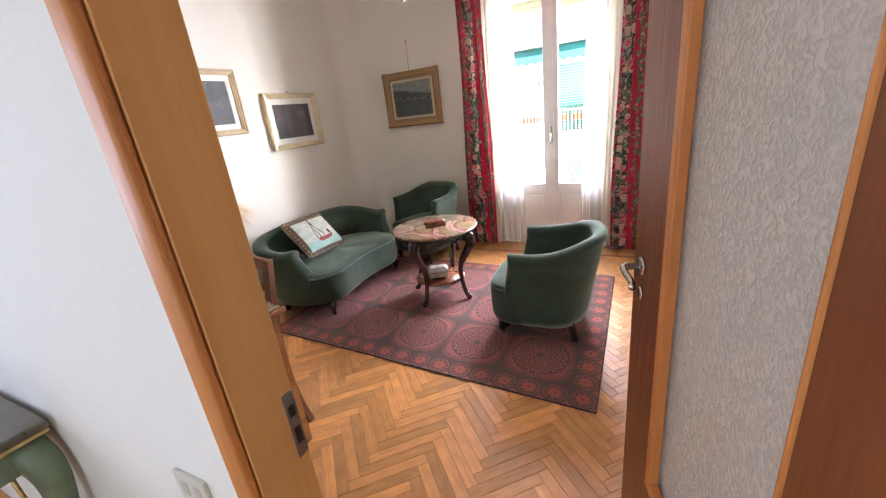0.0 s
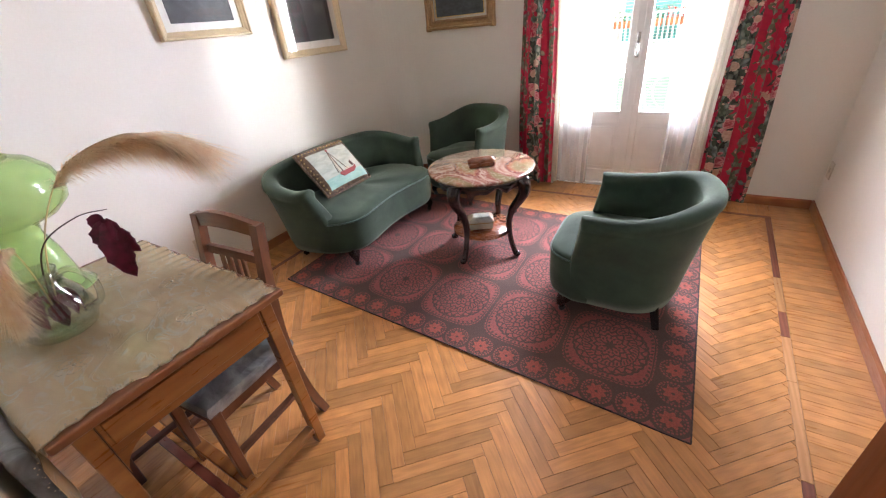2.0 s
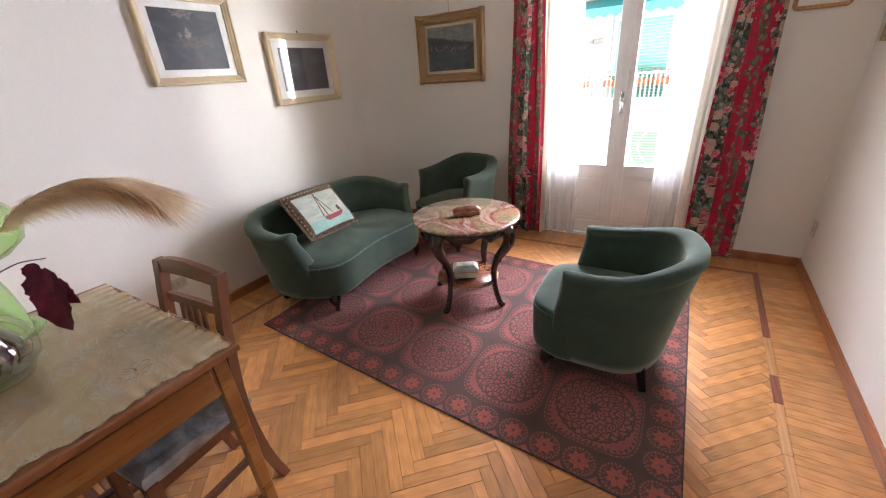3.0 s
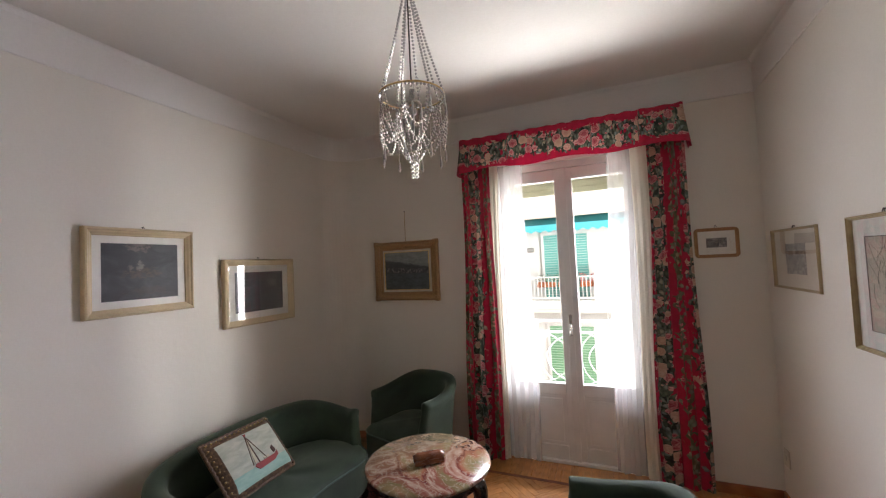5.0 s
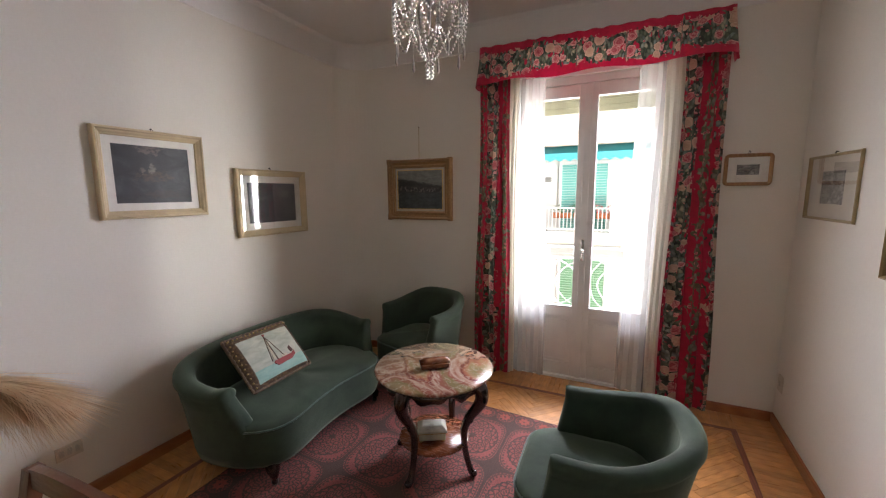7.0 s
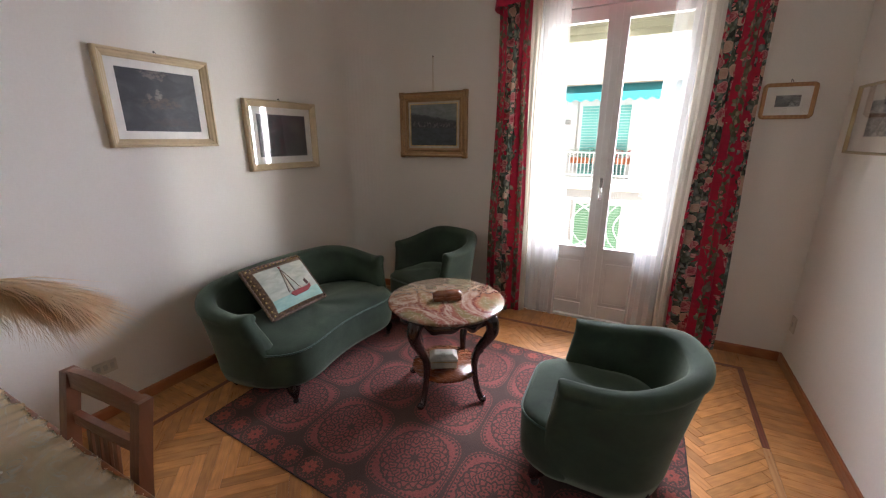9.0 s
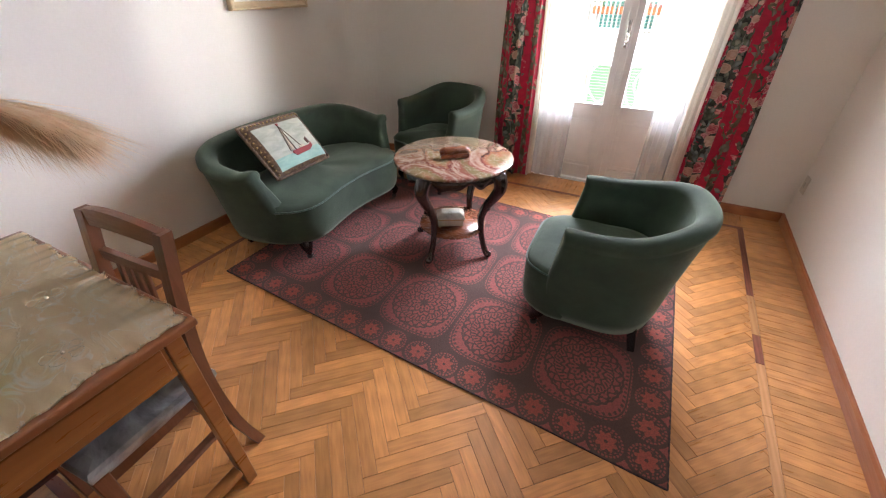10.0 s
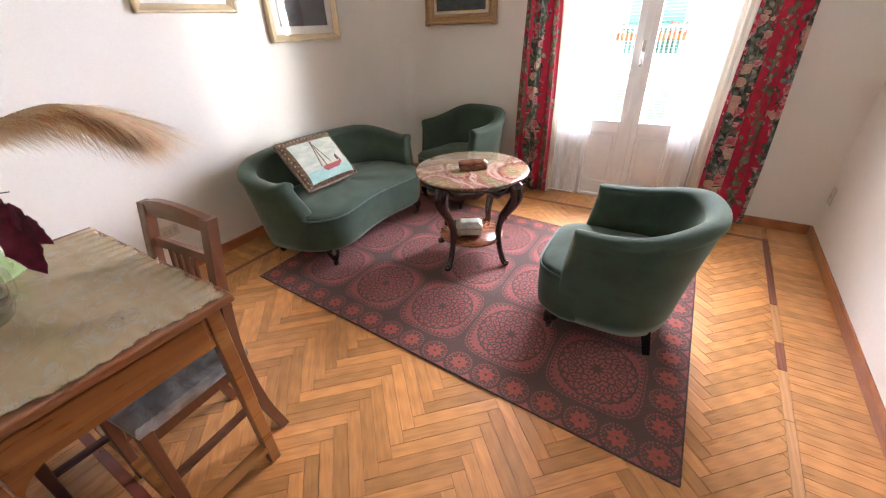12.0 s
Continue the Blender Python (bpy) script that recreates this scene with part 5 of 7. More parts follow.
# ---- dining table, cloth and chairs ----
def make_dining():
    X1, Y1, ZT = -0.890, 1.525, 0.765
    X0, Y0 = -1.86, 0.872
    dt = thing("dining_table", pose(0, 0, 0), "cherry-wood dining table with tapered legs and low stretchers", "table")
    part("tabletop", boxes(((X0, Y0, ZT - 0.026), (X1, Y1, ZT)), bevel=0.008, segs=3), TABLEEDGE, dt)
    i = 0.035
    L0, L1, M0, M1 = X0 + i, X1 - i, Y0 + i, Y1 - i
    part("apron", boxes(((L1 - 0.022, M0 + 0.05, 0.605), (L1 - 0.003, M1 - 0.05, ZT - 0.027)), bevel=0.002), TABLEWOOD, dt)
    part("drawer_front", boxes(((L1 - 0.004, M0 + 0.06, 0.635), (L1 + 0.004, M1 - 0.06, ZT - 0.05)), bevel=0.003), TABLEWOOD, dt, "flat drawer front")
    part("apron", boxes(((L0 + 0.003, M0 + 0.05, 0.605), (L0 + 0.022, M1 - 0.05, ZT - 0.027))), TABLEWOOD, dt)
    part("apron", boxes(((L0 + 0.05, M1 - 0.022, 0.635), (L1 - 0.05, M1 - 0.003, ZT - 0.027))), TABLEWOOD, dt)
    part("apron", boxes(((L0 + 0.05, M0 + 0.003, 0.635), (L1 - 0.05, M0 + 0.022, ZT - 0.027))), TABLEWOOD, dt)
    # curved brackets under the drawer side
    for yy, s in ((M0 + 0.05, 1),):
        bm = bmesh.new()
        pts = [(0, 0.605), (s * 0.085, 0.605)] + [(s * (0.085 - 0.085 * math.sin(a)), 0.605 - 0.085 * (1 - math.cos(a))) for a in [radians(k * 15) for k in range(1, 7)]]
        loft(bm, [[(x, yy + p, z) for p, z in pts] for x in (L1 - 0.021, L1 - 0.004)])
        part("bracket", bm, TABLEWOOD, dt, "curved corner bracket")
    for lx in (L0 + 0.025, L1 - 0.025):
        for ly in (M0 + 0.025, M1 - 0.025):
            bm = bmesh.new()
            beam(bm, (lx, ly, ZT - 0.027), (lx + (0.028 if lx > -1.3 else -0.028), ly + (0.0), 0.0), 0.046, 0.046, 0.003, (0, 1, 0), 0.038, 0.038)
            part("leg", bm, TABLEWOOD, dt)
    for lx in (L0 - 0.002, L1 + 0.002):
        bm = bmesh.new()
        beam(bm, (lx, M0 + 0.045, 0.085), (lx, M1 - 0.045, 0.085), 0.042, 0.026, 0.003)
        part("stretcher", bm, TABLEWOOD, dt)
    bm = bmesh.new()
    beam(bm, (L0, (M0 + M1) / 2 - 0.02, 0.085), (L1, (M0 + M1) / 2 - 0.02, 0.085), 0.045, 0.024, 0.003)
    part("stretcher", bm, TABLEWOOD, dt)

    # cloth: thin sheet with a wavy hem, hanging over the near end
    cl = thing("tablecloth", pose(0, 0, 0), "sheer gold organza tablecloth with beaded hem over the dining table", "tablecloth")
    bm = bmesh.new()
    NXc, NYc = 96, 84
    hang = 0.22
    rows, rnd = [], random.Random(4)

    def cloth_point(s, t):
        # s across x, t from the far hem over the near edge and down
        hem = 0.012 * math.sin(t * 19) + 0.006 * math.sin(t * 41 + 1)
        x = X0 + 0.035 + (X1 - X0 - 0.055 + hem * 0.6) * s
        dist = t * ((Y1 - Y0) + hang - 0.015)
        far = Y1 - 0.012 + 0.006 * math.sin(s * 37) + 0.004 * math.sin(s * 71)
        y = far - dist
        z = ZT + 0.0035 + 0.0035 * abs(noise.noise((x * 5 + y * 3, y * 5, 0))) + 0.0020 * noise.noise((x * 16, y * 16, 3)) + 0.0028 * math.sin(x * 120 + 4 * noise.noise((x * 6, y * 6, 7))) * max(0, 1 - 9 * (Y1 - y)) + 0.0028 * math.sin(y * 120 + 4 * noise.noise((x * 6, y * 6, 9))) * max(0, 1 - 9 * (X1 - x)) + 0.003 * max(0.0, noise.noise((x * 3.1 + y * 7, y * 2, 5)))
        if y < Y0:
            over = Y0 - y
            z = ZT + 0.003 - over * 0.985
            y = Y0 - 0.006 - 0.012 * min(1, over / 0.05) - 0.010 * math.sin(s * 26) * min(1, over / 0.1)
            x += over * 0.16 * (s - 0.3)
        return x, max(y, YF + 0.012), z
    rows = [[bm.verts.new(cloth_point(k / NXc, j / NYc)) for j in range(NYc + 1)] for k in range(NXc + 1)]
    for k in range(NXc):
        for j in range(NYc):
            bm.faces.new((rows[k][j], rows[k + 1][j], rows[k + 1][j + 1], rows[k][j + 1]))
    bmesh.ops.solidify(bm, geom=bm.faces[:], thickness=0.0012)
    part("sheet", bm, ORGANZA, cl, "", True)
    bm = bmesh.new()
    hem = [cloth_point(1.0, j / 90) for j in range(91)] + [cloth_point(1 - k / 90, 0.0) for k in range(1, 91)]
    for q in hem:
        p = Vector(q) + Vector((rnd.uniform(-0.012, 0.003), rnd.uniform(-0.012, 0.003), 0.0025))
        bmesh.ops.create_icosphere(bm, subdivisions=1, radius=rnd.choice((0.0012, 0.0016, 0.0022)), matrix=Matrix.Translation(p))
    tagged(part("bead_hem", bm, BEAD_GOLD, cl, "tiny glass beads along the hem"), kind="stuff")
    for fx, fy in ((-1.05, 1.30), (-1.32, 1.38), (-1.15, 1.02), (-1.62, 1.30), (-1.5, 1.0)):
        bm = bmesh.new()
        for pt in range(5):
            a = pt * 2 * math.pi / 5 + fx * 9
            loop = [(fx + (0.012 + 0.032 * math.sin(math.pi * k / 10)) * math.cos(a + 0.5 * math.sin(2 * math.pi * k / 10)), fy + (0.012 + 0.032 * math.sin(math.pi * k / 10)) * math.sin(a + 0.5 * math.sin(2 * math.pi * k / 10)), ZT + 0.0075) for k in range(11)]
            tube(bm, loop, 0.0007, 4)
        bmesh.ops.create_icosphere(bm, subdivisions=1, radius=0.005, matrix=pose(fx, fy, ZT + 0.008))
        part("embroidered_flower", bm, BEAD_GOLD, cl, "beaded flower embroidery")

    # chair tucked in at the far end
    def chair(m, label):
        ch = thing("dining_chair", m, label, "chair", "dining chairs")
        # local: seat faces -y, back at +y; x across
        w = 0.168
        for sx in (-1, 1):
            bm = bmesh.new()
            pts = curve_pts([(sx * (w - 0.008), 0.045, 0.0), (sx * (w - 0.010), 0.0, 0.20), (sx * (w - 0.008), -0.02, 0.46), (sx * w, 0.0, 0.72), (sx * w, 0.045, 0.962)], 16)
            rings = []
            for q in pts:
                wide = 0.016 + 0.003 * smooth01((q.z - 0.40) / 0.35)
                rings.append([q + Vector((dx * wide - sx * (wide - 0.016), dy * 0.017, 0)) for dx, dy in ((-1, -1), (1, -1), (1, 1), (-1, 1))])
            loft(bm, rings)
            part("leg", bm, CHAIRWOOD, ch, "back post and leg in one piece")
            bm = bmesh.new()
            beam(bm, (sx * (w - 0.015), -0.345, 0.44), (sx * (w - 0.012), -0.352, 0.0), 0.040, 0.040, 0.003, (0, 1, 0), 0.030, 0.030)
            part("leg", bm, CHAIRWOOD, ch)
            bm = bmesh.new()
            beam(bm, (sx * (w - 0.018), -0.34, 0.20), (sx * (w - 0.024), 0.005, 0.20), 0.030, 0.018, 0.002)
            part("stretcher", bm, CHAIRWOOD, ch)
        bm = bmesh.new()
        loft(bm, [[(x, 0.043 + 0.014 * (x / w) ** 2 - 0.014 + dy, z + k * (1 - (x / w) ** 2)) for dy, z, k in ((-0.011, 0.912, 0.022), (0.011, 0.912, 0.022), (0.013, 0.962, 0.030), (-0.009, 0.962, 0.030))] for x in [(-w - 0.004) + (2 * w + 0.008) * k / 14 for k in range(15)]])
        part("top_rail", bm, CHAIRWOOD_X, ch, "arched top rail")
        bm = bmesh.new()
        loft(bm, [[(x, 0.028 - 0.010 * (1 - (x / w) ** 2) + dy, z + 0.012 * (1 - (x / w) ** 2)) for dy, z in ((-0.009, 0.805), (0.009, 0.805), (0.010, 0.838), (-0.008, 0.838))] for x in [-w + 2 * w * k / 12 for k in range(13)]])
        part("cross_rail", bm, CHAIRWOOD_X, ch)
        part("cross_rail", boxes(((-w, -0.028, 0.505), (w, -0.010, 0.545)), bevel=0.003), CHAIRWOOD, ch)
        for k in range(4):
            x = (-0.060, -0.020, 0.020, 0.060)[k]
            bm = bmesh.new()
            beam(bm, (x, -0.018, 0.53), (x, 0.014, 0.82), 0.026 if k in (1, 2) else 0.020, 0.010, 0.002, (0, 1, 0))
            part("slat", bm, CHAIRWOOD, ch)
        for y in (-0.345, 0.0):
            part("seat_rail", boxes(((-w + 0.02, y - 0.012, 0.385), (w - 0.02, y + 0.012, 0.435)), bevel=0.003), CHAIRWOOD, ch)
        for sx in (-1, 1):
            part("seat_rail", boxes(((sx * (w - 0.015) - 0.012, -0.335, 0.385), (sx * (w - 0.015) + 0.012, -0.01, 0.435)), bevel=0.003), CHAIRWOOD, ch)
        bm = bmesh.new()
        rs = []
        for k, z in ((0.97, 0.430), (1.0, 0.445), (1.0, 0.462), (0.96, 0.474), (0.80, 0.480), (0.3, 0.484)):
            rs.append([(k * (w + 0.004) * sx, -0.178 + k * 0.187 * sy, z) for sx, sy in ((-1, -1), (0, -1.03), (1, -1), (1.02, 0), (1, 1), (0, 1), (-1, 1), (-1.02, 0))])
        loft(bm, rs)
        part("seat", bm, SATIN, ch, "grey satin padded seat")
        return ch
    ch = chair(pose(-1.170, 1.530, 0, 0, 0, 3.5), "brown wooden dining chair with slatted back tucked under the table")

    # low stool assumed for an unclear dark mass under the table's inner end
    st = thing("low_stool", pose(-1.60, 1.14, 0), "assumed low dark mahogany stool pushed under the dining table", "stool")
    part("seat", boxes(((-0.19, -0.19, 0.40), (0.19, 0.19, 0.43)), bevel=0.010, segs=2), DARKRED, st)
    for a, b in (((-0.165, -0.165), (0.165, -0.147)), ((-0.165, 0.147), (0.165, 0.165)), ((-0.165, -0.146), (-0.147, 0.146)), ((0.147, -0.146), (0.165, 0.146))):
        part("apron", boxes(((*a, 0.31), (*b, 0.399)), bevel=0.003), DARKRED, st)
    for sx in (-1, 1):
        for sy in (-1, 1):
            bm = bmesh.new()
            beam(bm, (sx * 0.150, sy * 0.150, 0.398), (sx * 0.158, sy * 0.158, 0.0), 0.042, 0.042, 0.003, (0, 1, 0), 0.030, 0.030)
            part("leg", bm, DARKRED, st)
        bm = bmesh.new()
        beam(bm, (sx * 0.154, -0.145, 0.13), (sx * 0.154, 0.145, 0.13), 0.028, 0.018, 0.002)
        part("stretcher", bm, DARKRED, st)

    # a folded satin-covered seat pad stands between the table's end and the wall
    fp = thing("folded_stool", pose(-1.18, 0.823, 0, -0.6), "folded stool with a dark satin pad leaning against the wall", "stool")
    bm = bmesh.new()
    box(bm, (-0.24, -0.020, 0.30), (0.24, 0.022, 0.752), 0.016, 3)
    part("pad", bm, SATIN_DARK, fp, "dark satin pad", True)
    for x in (-0.24, 0.18):
        part("leg", boxes(((x - 0.012, -0.006, 0.0), (x + 0.012, 0.010, 0.30)), bevel=0.002), CHAIRWOOD, fp)


BEAD_GOLD = plain("beaded_gold", (0.90, 0.84, 0.68), 0.10, 0.1, 0.08, 60)
make_dining()


# ---- jug with dry grasses, and the green glass vase ----
def make_jug():
    J = Vector((-1.375, 1.08, 0.771))
    jug = thing("glass_jug", Matrix.Translation(J) @ Matrix.Diagonal((1.1, 1.1, 1.15, 1)), "clear glass jug holding dry pampas grass and burgundy leaves", "jug")
    bm = bmesh.new()
    outer = [(0.050, 0.0), (0.076, 0.004), (0.088, 0.03), (0.090, 0.06), (0.080, 0.10), (0.060, 0.135), (0.054, 0.16), (0.060, 0.178)]
    inner = [(0.056, 0.178), (0.050, 0.16), (0.055, 0.135), (0.075, 0.10), (0.0845, 0.06), (0.082, 0.03), (0.068, 0.010), (0.0, 0.008)]
    lathe(bm, [(0.0, 0.0)] + outer + inner, 32, caps=False)
    part("body", bm, JUG, jug, "", True)
    bm = bmesh.new()
    tube(bm, curve_pts([(0.052, 0.03, 0.160), (0.095, 0.06, 0.185), (0.135, 0.085, 0.155), (0.125, 0.080, 0.090), (0.072, 0.050, 0.058)], 20), 0.0085, 10)
    part("handle", bm, JUG, jug, "curved glass handle", True)

    def plume(name, spine, width, seed, count, label, droop):
        pl = thing(name, Matrix.Translation(J), label, "dried grass")
        pts = [Vector(p) - J for p in spine]
        bm = bmesh.new()
        sp = curve_pts(pts, 40)
        tube(bm, sp, [0.0028 * (1 - 0.7 * k / 40) for k in range(41)], 6)
        part("stem", bm, STEM, pl, "", True)
        rnd = random.Random(seed)
        bm = bmesh.new()
        for k in range(count):
            s = min(0.999, 0.40 + 0.60 * (int(rnd.random() ** 0.9 * 46) + rnd.gauss(0.5, 0.12)) / 46)
            i = min(39, int(s * 40))
            p = sp[i].lerp(sp[i + 1], s * 40 - i)
            d = (sp[min(i + 2, 40)] - sp[max(i - 1, 0)]).normalized()
            side = Vector((rnd.gauss(0, 0.5), rnd.gauss(0, 0.5), 0.35 - abs(rnd.gauss(0, 0.8)) - droop)).normalized()
            prof = math.sin(math.pi * min(1, ((s - 0.38) / 0.66))) ** 0.6
            ln = width * (0.45 + 0.6 * rnd.random()) * max(0.3, prof)
            a = p
            b = p + d * ln * 0.55 + side * ln * 0.45
            c = b + d * ln * 0.55 + side * ln * 0.75 + Vector((0, 0, -0.25 * ln))
            w = side.cross(d).normalized() * 0.0013
            va = [bm.verts.new(q) for q in (a - w, a + w, b - w, b + w, c)]
            bm.faces.new((va[0], va[1], va[3], va[2]))
            bm.faces.new((va[2], va[3], va[4]))
        tagged(part("plume", bm, PAMPAS, pl, "feathery beige plume"), kind="stuff")
    plume("pampas_grass", [J + Vector((0, 0, 0.02)), (-1.365, 1.135, 1.00), (-1.345, 1.20, 1.14), (-1.30, 1.285, 1.25), (-1.22, 1.40, 1.30), (-1.15, 1.475, 1.285), (-1.10, 1.535, 1.24)], 0.120, 3, 3000, "dry pampas plume arching over the table", 0.6)
    plume("pampas_grass", [J + Vector((-0.01, 0, 0.02)), (-1.375, 1.09, 0.95), (-1.375, 1.085, 1.05), (-1.345, 1.05, 1.07), (-1.315, 1.015, 1.01), (-1.285, 0.995, 0.92)], 0.080, 5, 2600, "short pampas plume drooping over the jug's lip", 0.8)

    def leaf_mesh(bm, base, tip, w, nrm, curl=0.2):
        base, tip, nrm = Vector(base), Vector(tip), Vector(nrm).normalized()
        d = tip - base
        side = d.cross(nrm).normalized()
        N = 12
        rows = []
        for k in range(N + 1):
            t = k / N
            prof = w * (math.sin(math.pi * t ** 0.75) ** 0.8) * (1 + 0.11 * (1 if k % 3 == 1 else -0.4)) + 0.0006
            c = base + d * t + nrm * curl * d.length * math.sin(t * 3)
            rows.append([bm.verts.new(c + side * prof * e + nrm * abs(e) * prof * 0.45) for e in (-1, -0.5, 0, 0.5, 1)])
        for a, b in zip(rows, rows[1:]):
            for i in range(4):
                bm.faces.new((a[i], a[i + 1], b[i + 1], b[i]))

    tw = thing("burgundy_twig", Matrix.Translation(J), "dark twig with a withered burgundy vine leaf", "twig")
    bm = bmesh.new()
    tube(bm, [p - J for p in curve_pts([J + Vector((0.01, 0, 0.02)), (-1.345, 1.10, 0.95), (-1.24, 1.13, 1.08), (-1.10, 1.19, 1.155), (-1.02, 1.235, 1.17)], 26)], [0.003 - 0.0018 * k / 26 for k in range(27)], 6)
    part("stem", bm, TWIG, tw, "", True)
    bm = bmesh.new()
    for base, tip, w, nr in (((-1.02, 1.225, 1.15), (-1.003, 1.215, 0.985), 0.030, (0.9, -0.5, 0.1)), ((-1.02, 1.220, 1.15), (-1.022, 1.205, 1.06), 0.027, (0.8, -0.6, 0.2)), ((-1.01, 1.230, 1.12), (-0.995, 1.25, 1.045), 0.026, (0.7, -0.7, 0.3)), ((-1.03, 1.215, 1.165), (-1.042, 1.20, 1.12), 0.016, (0.9, -0.4, 0.3))):
        leaf_mesh(bm, Vector(base) - J, Vector(tip) - J, w, nr)
    bmesh.ops.solidify(bm, geom=bm.faces[:], thickness=0.0008)
    part("leaf", bm, RED_LEAF, tw, "crumpled dark red leaf", True)
    bm = bmesh.new()
    rnd = random.Random(8)
    for k in range(9):
        a = k * 0.7
        b0 = Vector((0.02 * math.cos(a), 0.02 * math.sin(a), 0.03))
        leaf_mesh(bm, b0 + Vector((0, 0, 0.07 + 0.02 * (k % 3))), (0.055 * math.cos(a), 0.055 * math.sin(a), 0.025 + 0.02 * rnd.random()), 0.022, (math.cos(a), math.sin(a), 0.6))
    bmesh.ops.solidify(bm, geom=bm.faces[:], thickness=0.0008)
    part("leaf", bm, RED_LEAF, tw, "dark leaves inside the jug", True)

    gv = thing("green_vase", pose(-1.69, 1.16, 0.771), "frosted light-green glass vase with a wide rounded rim", "vase")
    bm = bmesh.new()
    lathe(bm, [(0.0, 0.0), (0.085, 0.0), (0.09, 0.01), (0.085, 0.06), (0.074, 0.16), (0.058, 0.23), (0.066, 0.262), (0.13, 0.285), (0.176, 0.325), (0.188, 0.37), (0.174, 0.43), (0.135, 0.472), (0.09, 0.49), (0.085, 0.485), (0.13, 0.466), (0.168, 0.427), (0.182, 0.37), (0.171, 0.329), (0.127, 0.291), (0.06, 0.268), (0.052, 0.23), (0.068, 0.16), (0.079, 0.06), (0.07, 0.015), (0.0, 0.012)], 40, caps=False)
    part("body", bm, GREEN_GLASS, gv, "", True)
    bm = bmesh.new()
    lathe(bm, [(0.088, 0.004), (0.112, 0.002), (0.118, 0.008), (0.108, 0.016), (0.0905, 0.020)], 40, caps=False)
    part("foot", bm, GREEN_GLASS, gv, "", True)
    bm = bmesh.new()
    tube(bm, [(0.0875 * math.cos(k * math.pi / 20), 0.0875 * math.sin(k * math.pi / 20), 0.489) for k in range(41)], 0.004, 8)
    part("rim", bm, GREEN_GLASS, gv, "", True)


make_jug()


# ---- curtains ----
def cloth_sheet(xa, xb, xa2, xb2, z0, z1, y, folds, depth, gather, rnd_seed, uoff=0.0, nz=30, per=14):
    """A hanging sheet with folds; UV in metres of cloth."""
    bm = bmesh.new()
    uvl = bm.loops.layers.uv.new("UVMap")
    rnd = random.Random(rnd_seed)
    nx = folds * per
    ph = [rnd.uniform(-0.5, 0.5) for _ in range(folds + 2)]
    amp = [rnd.uniform(0.65, 1.15) for _ in range(folds + 2)]
    rows = []
    total = (xb - xa) * gather
    for i in range(nx + 1):
        s = i / nx
        k = s * folds
        j = int(min(k, folds - 1e-6))
        row = []
        for m in range(nz + 1):
            t = m / nz      # 0 top, 1 bottom
            xx = (xa + (xa2 - xa) * smooth01(t * 1.1)) * (1 - s) + (xb + (xb2 - xb) * smooth01(t * 1.1)) * s
            wv = math.sin(2 * math.pi * k + ph[j] * 0.6 * t) * amp[j]
            yy = y + depth * (0.55 + 0.5 * t) * wv + 0.008 * math.sin(t * 5 + ph[j] * 6)
            xx += 0.010 * math.sin(4 * math.pi * k) * (0.6 + 0.5 * t) + 0.006 * math.sin(t * 7 + ph[j] * 9)
            zz = z1 + (z0 - z1) * t + (0.008 * math.sin(k * 5 + 1) if m == nz else 0)
            row.append((bm.verts.new((xx, yy, zz)), (uoff + s * total, zz)))
        rows.append(row)
    for i in range(nx):
        for m in range(nz):
            q = (rows[i][m], rows[i + 1][m], rows[i + 1][m + 1], rows[i][m + 1])
            f = bm.faces.new([v for v, _ in q])
            for lp, (_, uv) in zip(f.loops, q):
                lp[uvl].uv = uv
    return bm


def curtain(name, label, mat, cat, *a, **k):
    me = cloth_sheet(*a, **k)
    return solid(name, me, mat, label, cat, True, group="balcony door curtains")


curtain("floral_curtain", "crimson cotton curtain printed with rose garlands, hanging to the floor", FLORAL, "curtain", -1.115, -0.850, -1.155, -0.835, 0.045, 2.64, 4.475, 3, 0.026, 1.45, 11, 0.10)
curtain("floral_curtain", "crimson cotton curtain with a full and a thin rose garland", FLORAL, "curtain", 0.395, 0.645, 0.350, 0.685, 0.045, 2.64, 4.475, 3, 0.028, 1.45, 12, 0.20)
curtain("curtain_lining", "plain cream curtain lining hanging beside the floral curtain", LINING, "curtain", -0.90, -0.795, -0.90, -0.80, 0.05, 2.63, 4.520, 3, 0.008, 1.2, 15)
curtain("curtain_lining", "plain cream curtain lining hanging in soft folds", LINING, "curtain", 0.285, 0.450, 0.270, 0.420, 0.05, 2.63, 4.520, 4, 0.009, 1.2, 16)
curtain("sheer_curtain", "white sheer voile curtain hanging at the balcony door", SHEER, "curtain", -0.90, -0.575, -0.90, -0.53, 0.05, 2.62, 4.556, 5, 0.013, 1.35, 13)
curtain("sheer_curtain", "white sheer voile curtain drawn to the door's hinge side", SHEER, "curtain", 0.110, 0.430, 0.055, 0.410, 0.05, 2.62, 4.556, 5, 0.013, 1.35, 14)

# pelmet: a gathered frill round three sides of a board
pel = thing("pelmet", pose(0, 0, 0), "red floral gathered pelmet above the balcony door", "pelmet")
part("board", boxes(((-1.10, 4.435, 2.845), (0.635, 4.597, 2.862))), CHAIRWOOD, pel)
bm = bmesh.new()
uvl = bm.loops.layers.uv.new("UVMap")
plan_pts, run = [], 0.0
corners = [Vector((-1.105, 4.597)), Vector((-1.105, 4.425)), Vector((0.64, 4.425)), Vector((0.64, 4.597))]
samples = []
for a, b in zip(corners, corners[1:]):
    cnt = max(8, int((b - a).length / 0.012))
    d = (b - a).normalized()
    for k in range(cnt):
        samples.append((a.lerp(b, k / cnt), Vector((d.y, -d.x))))
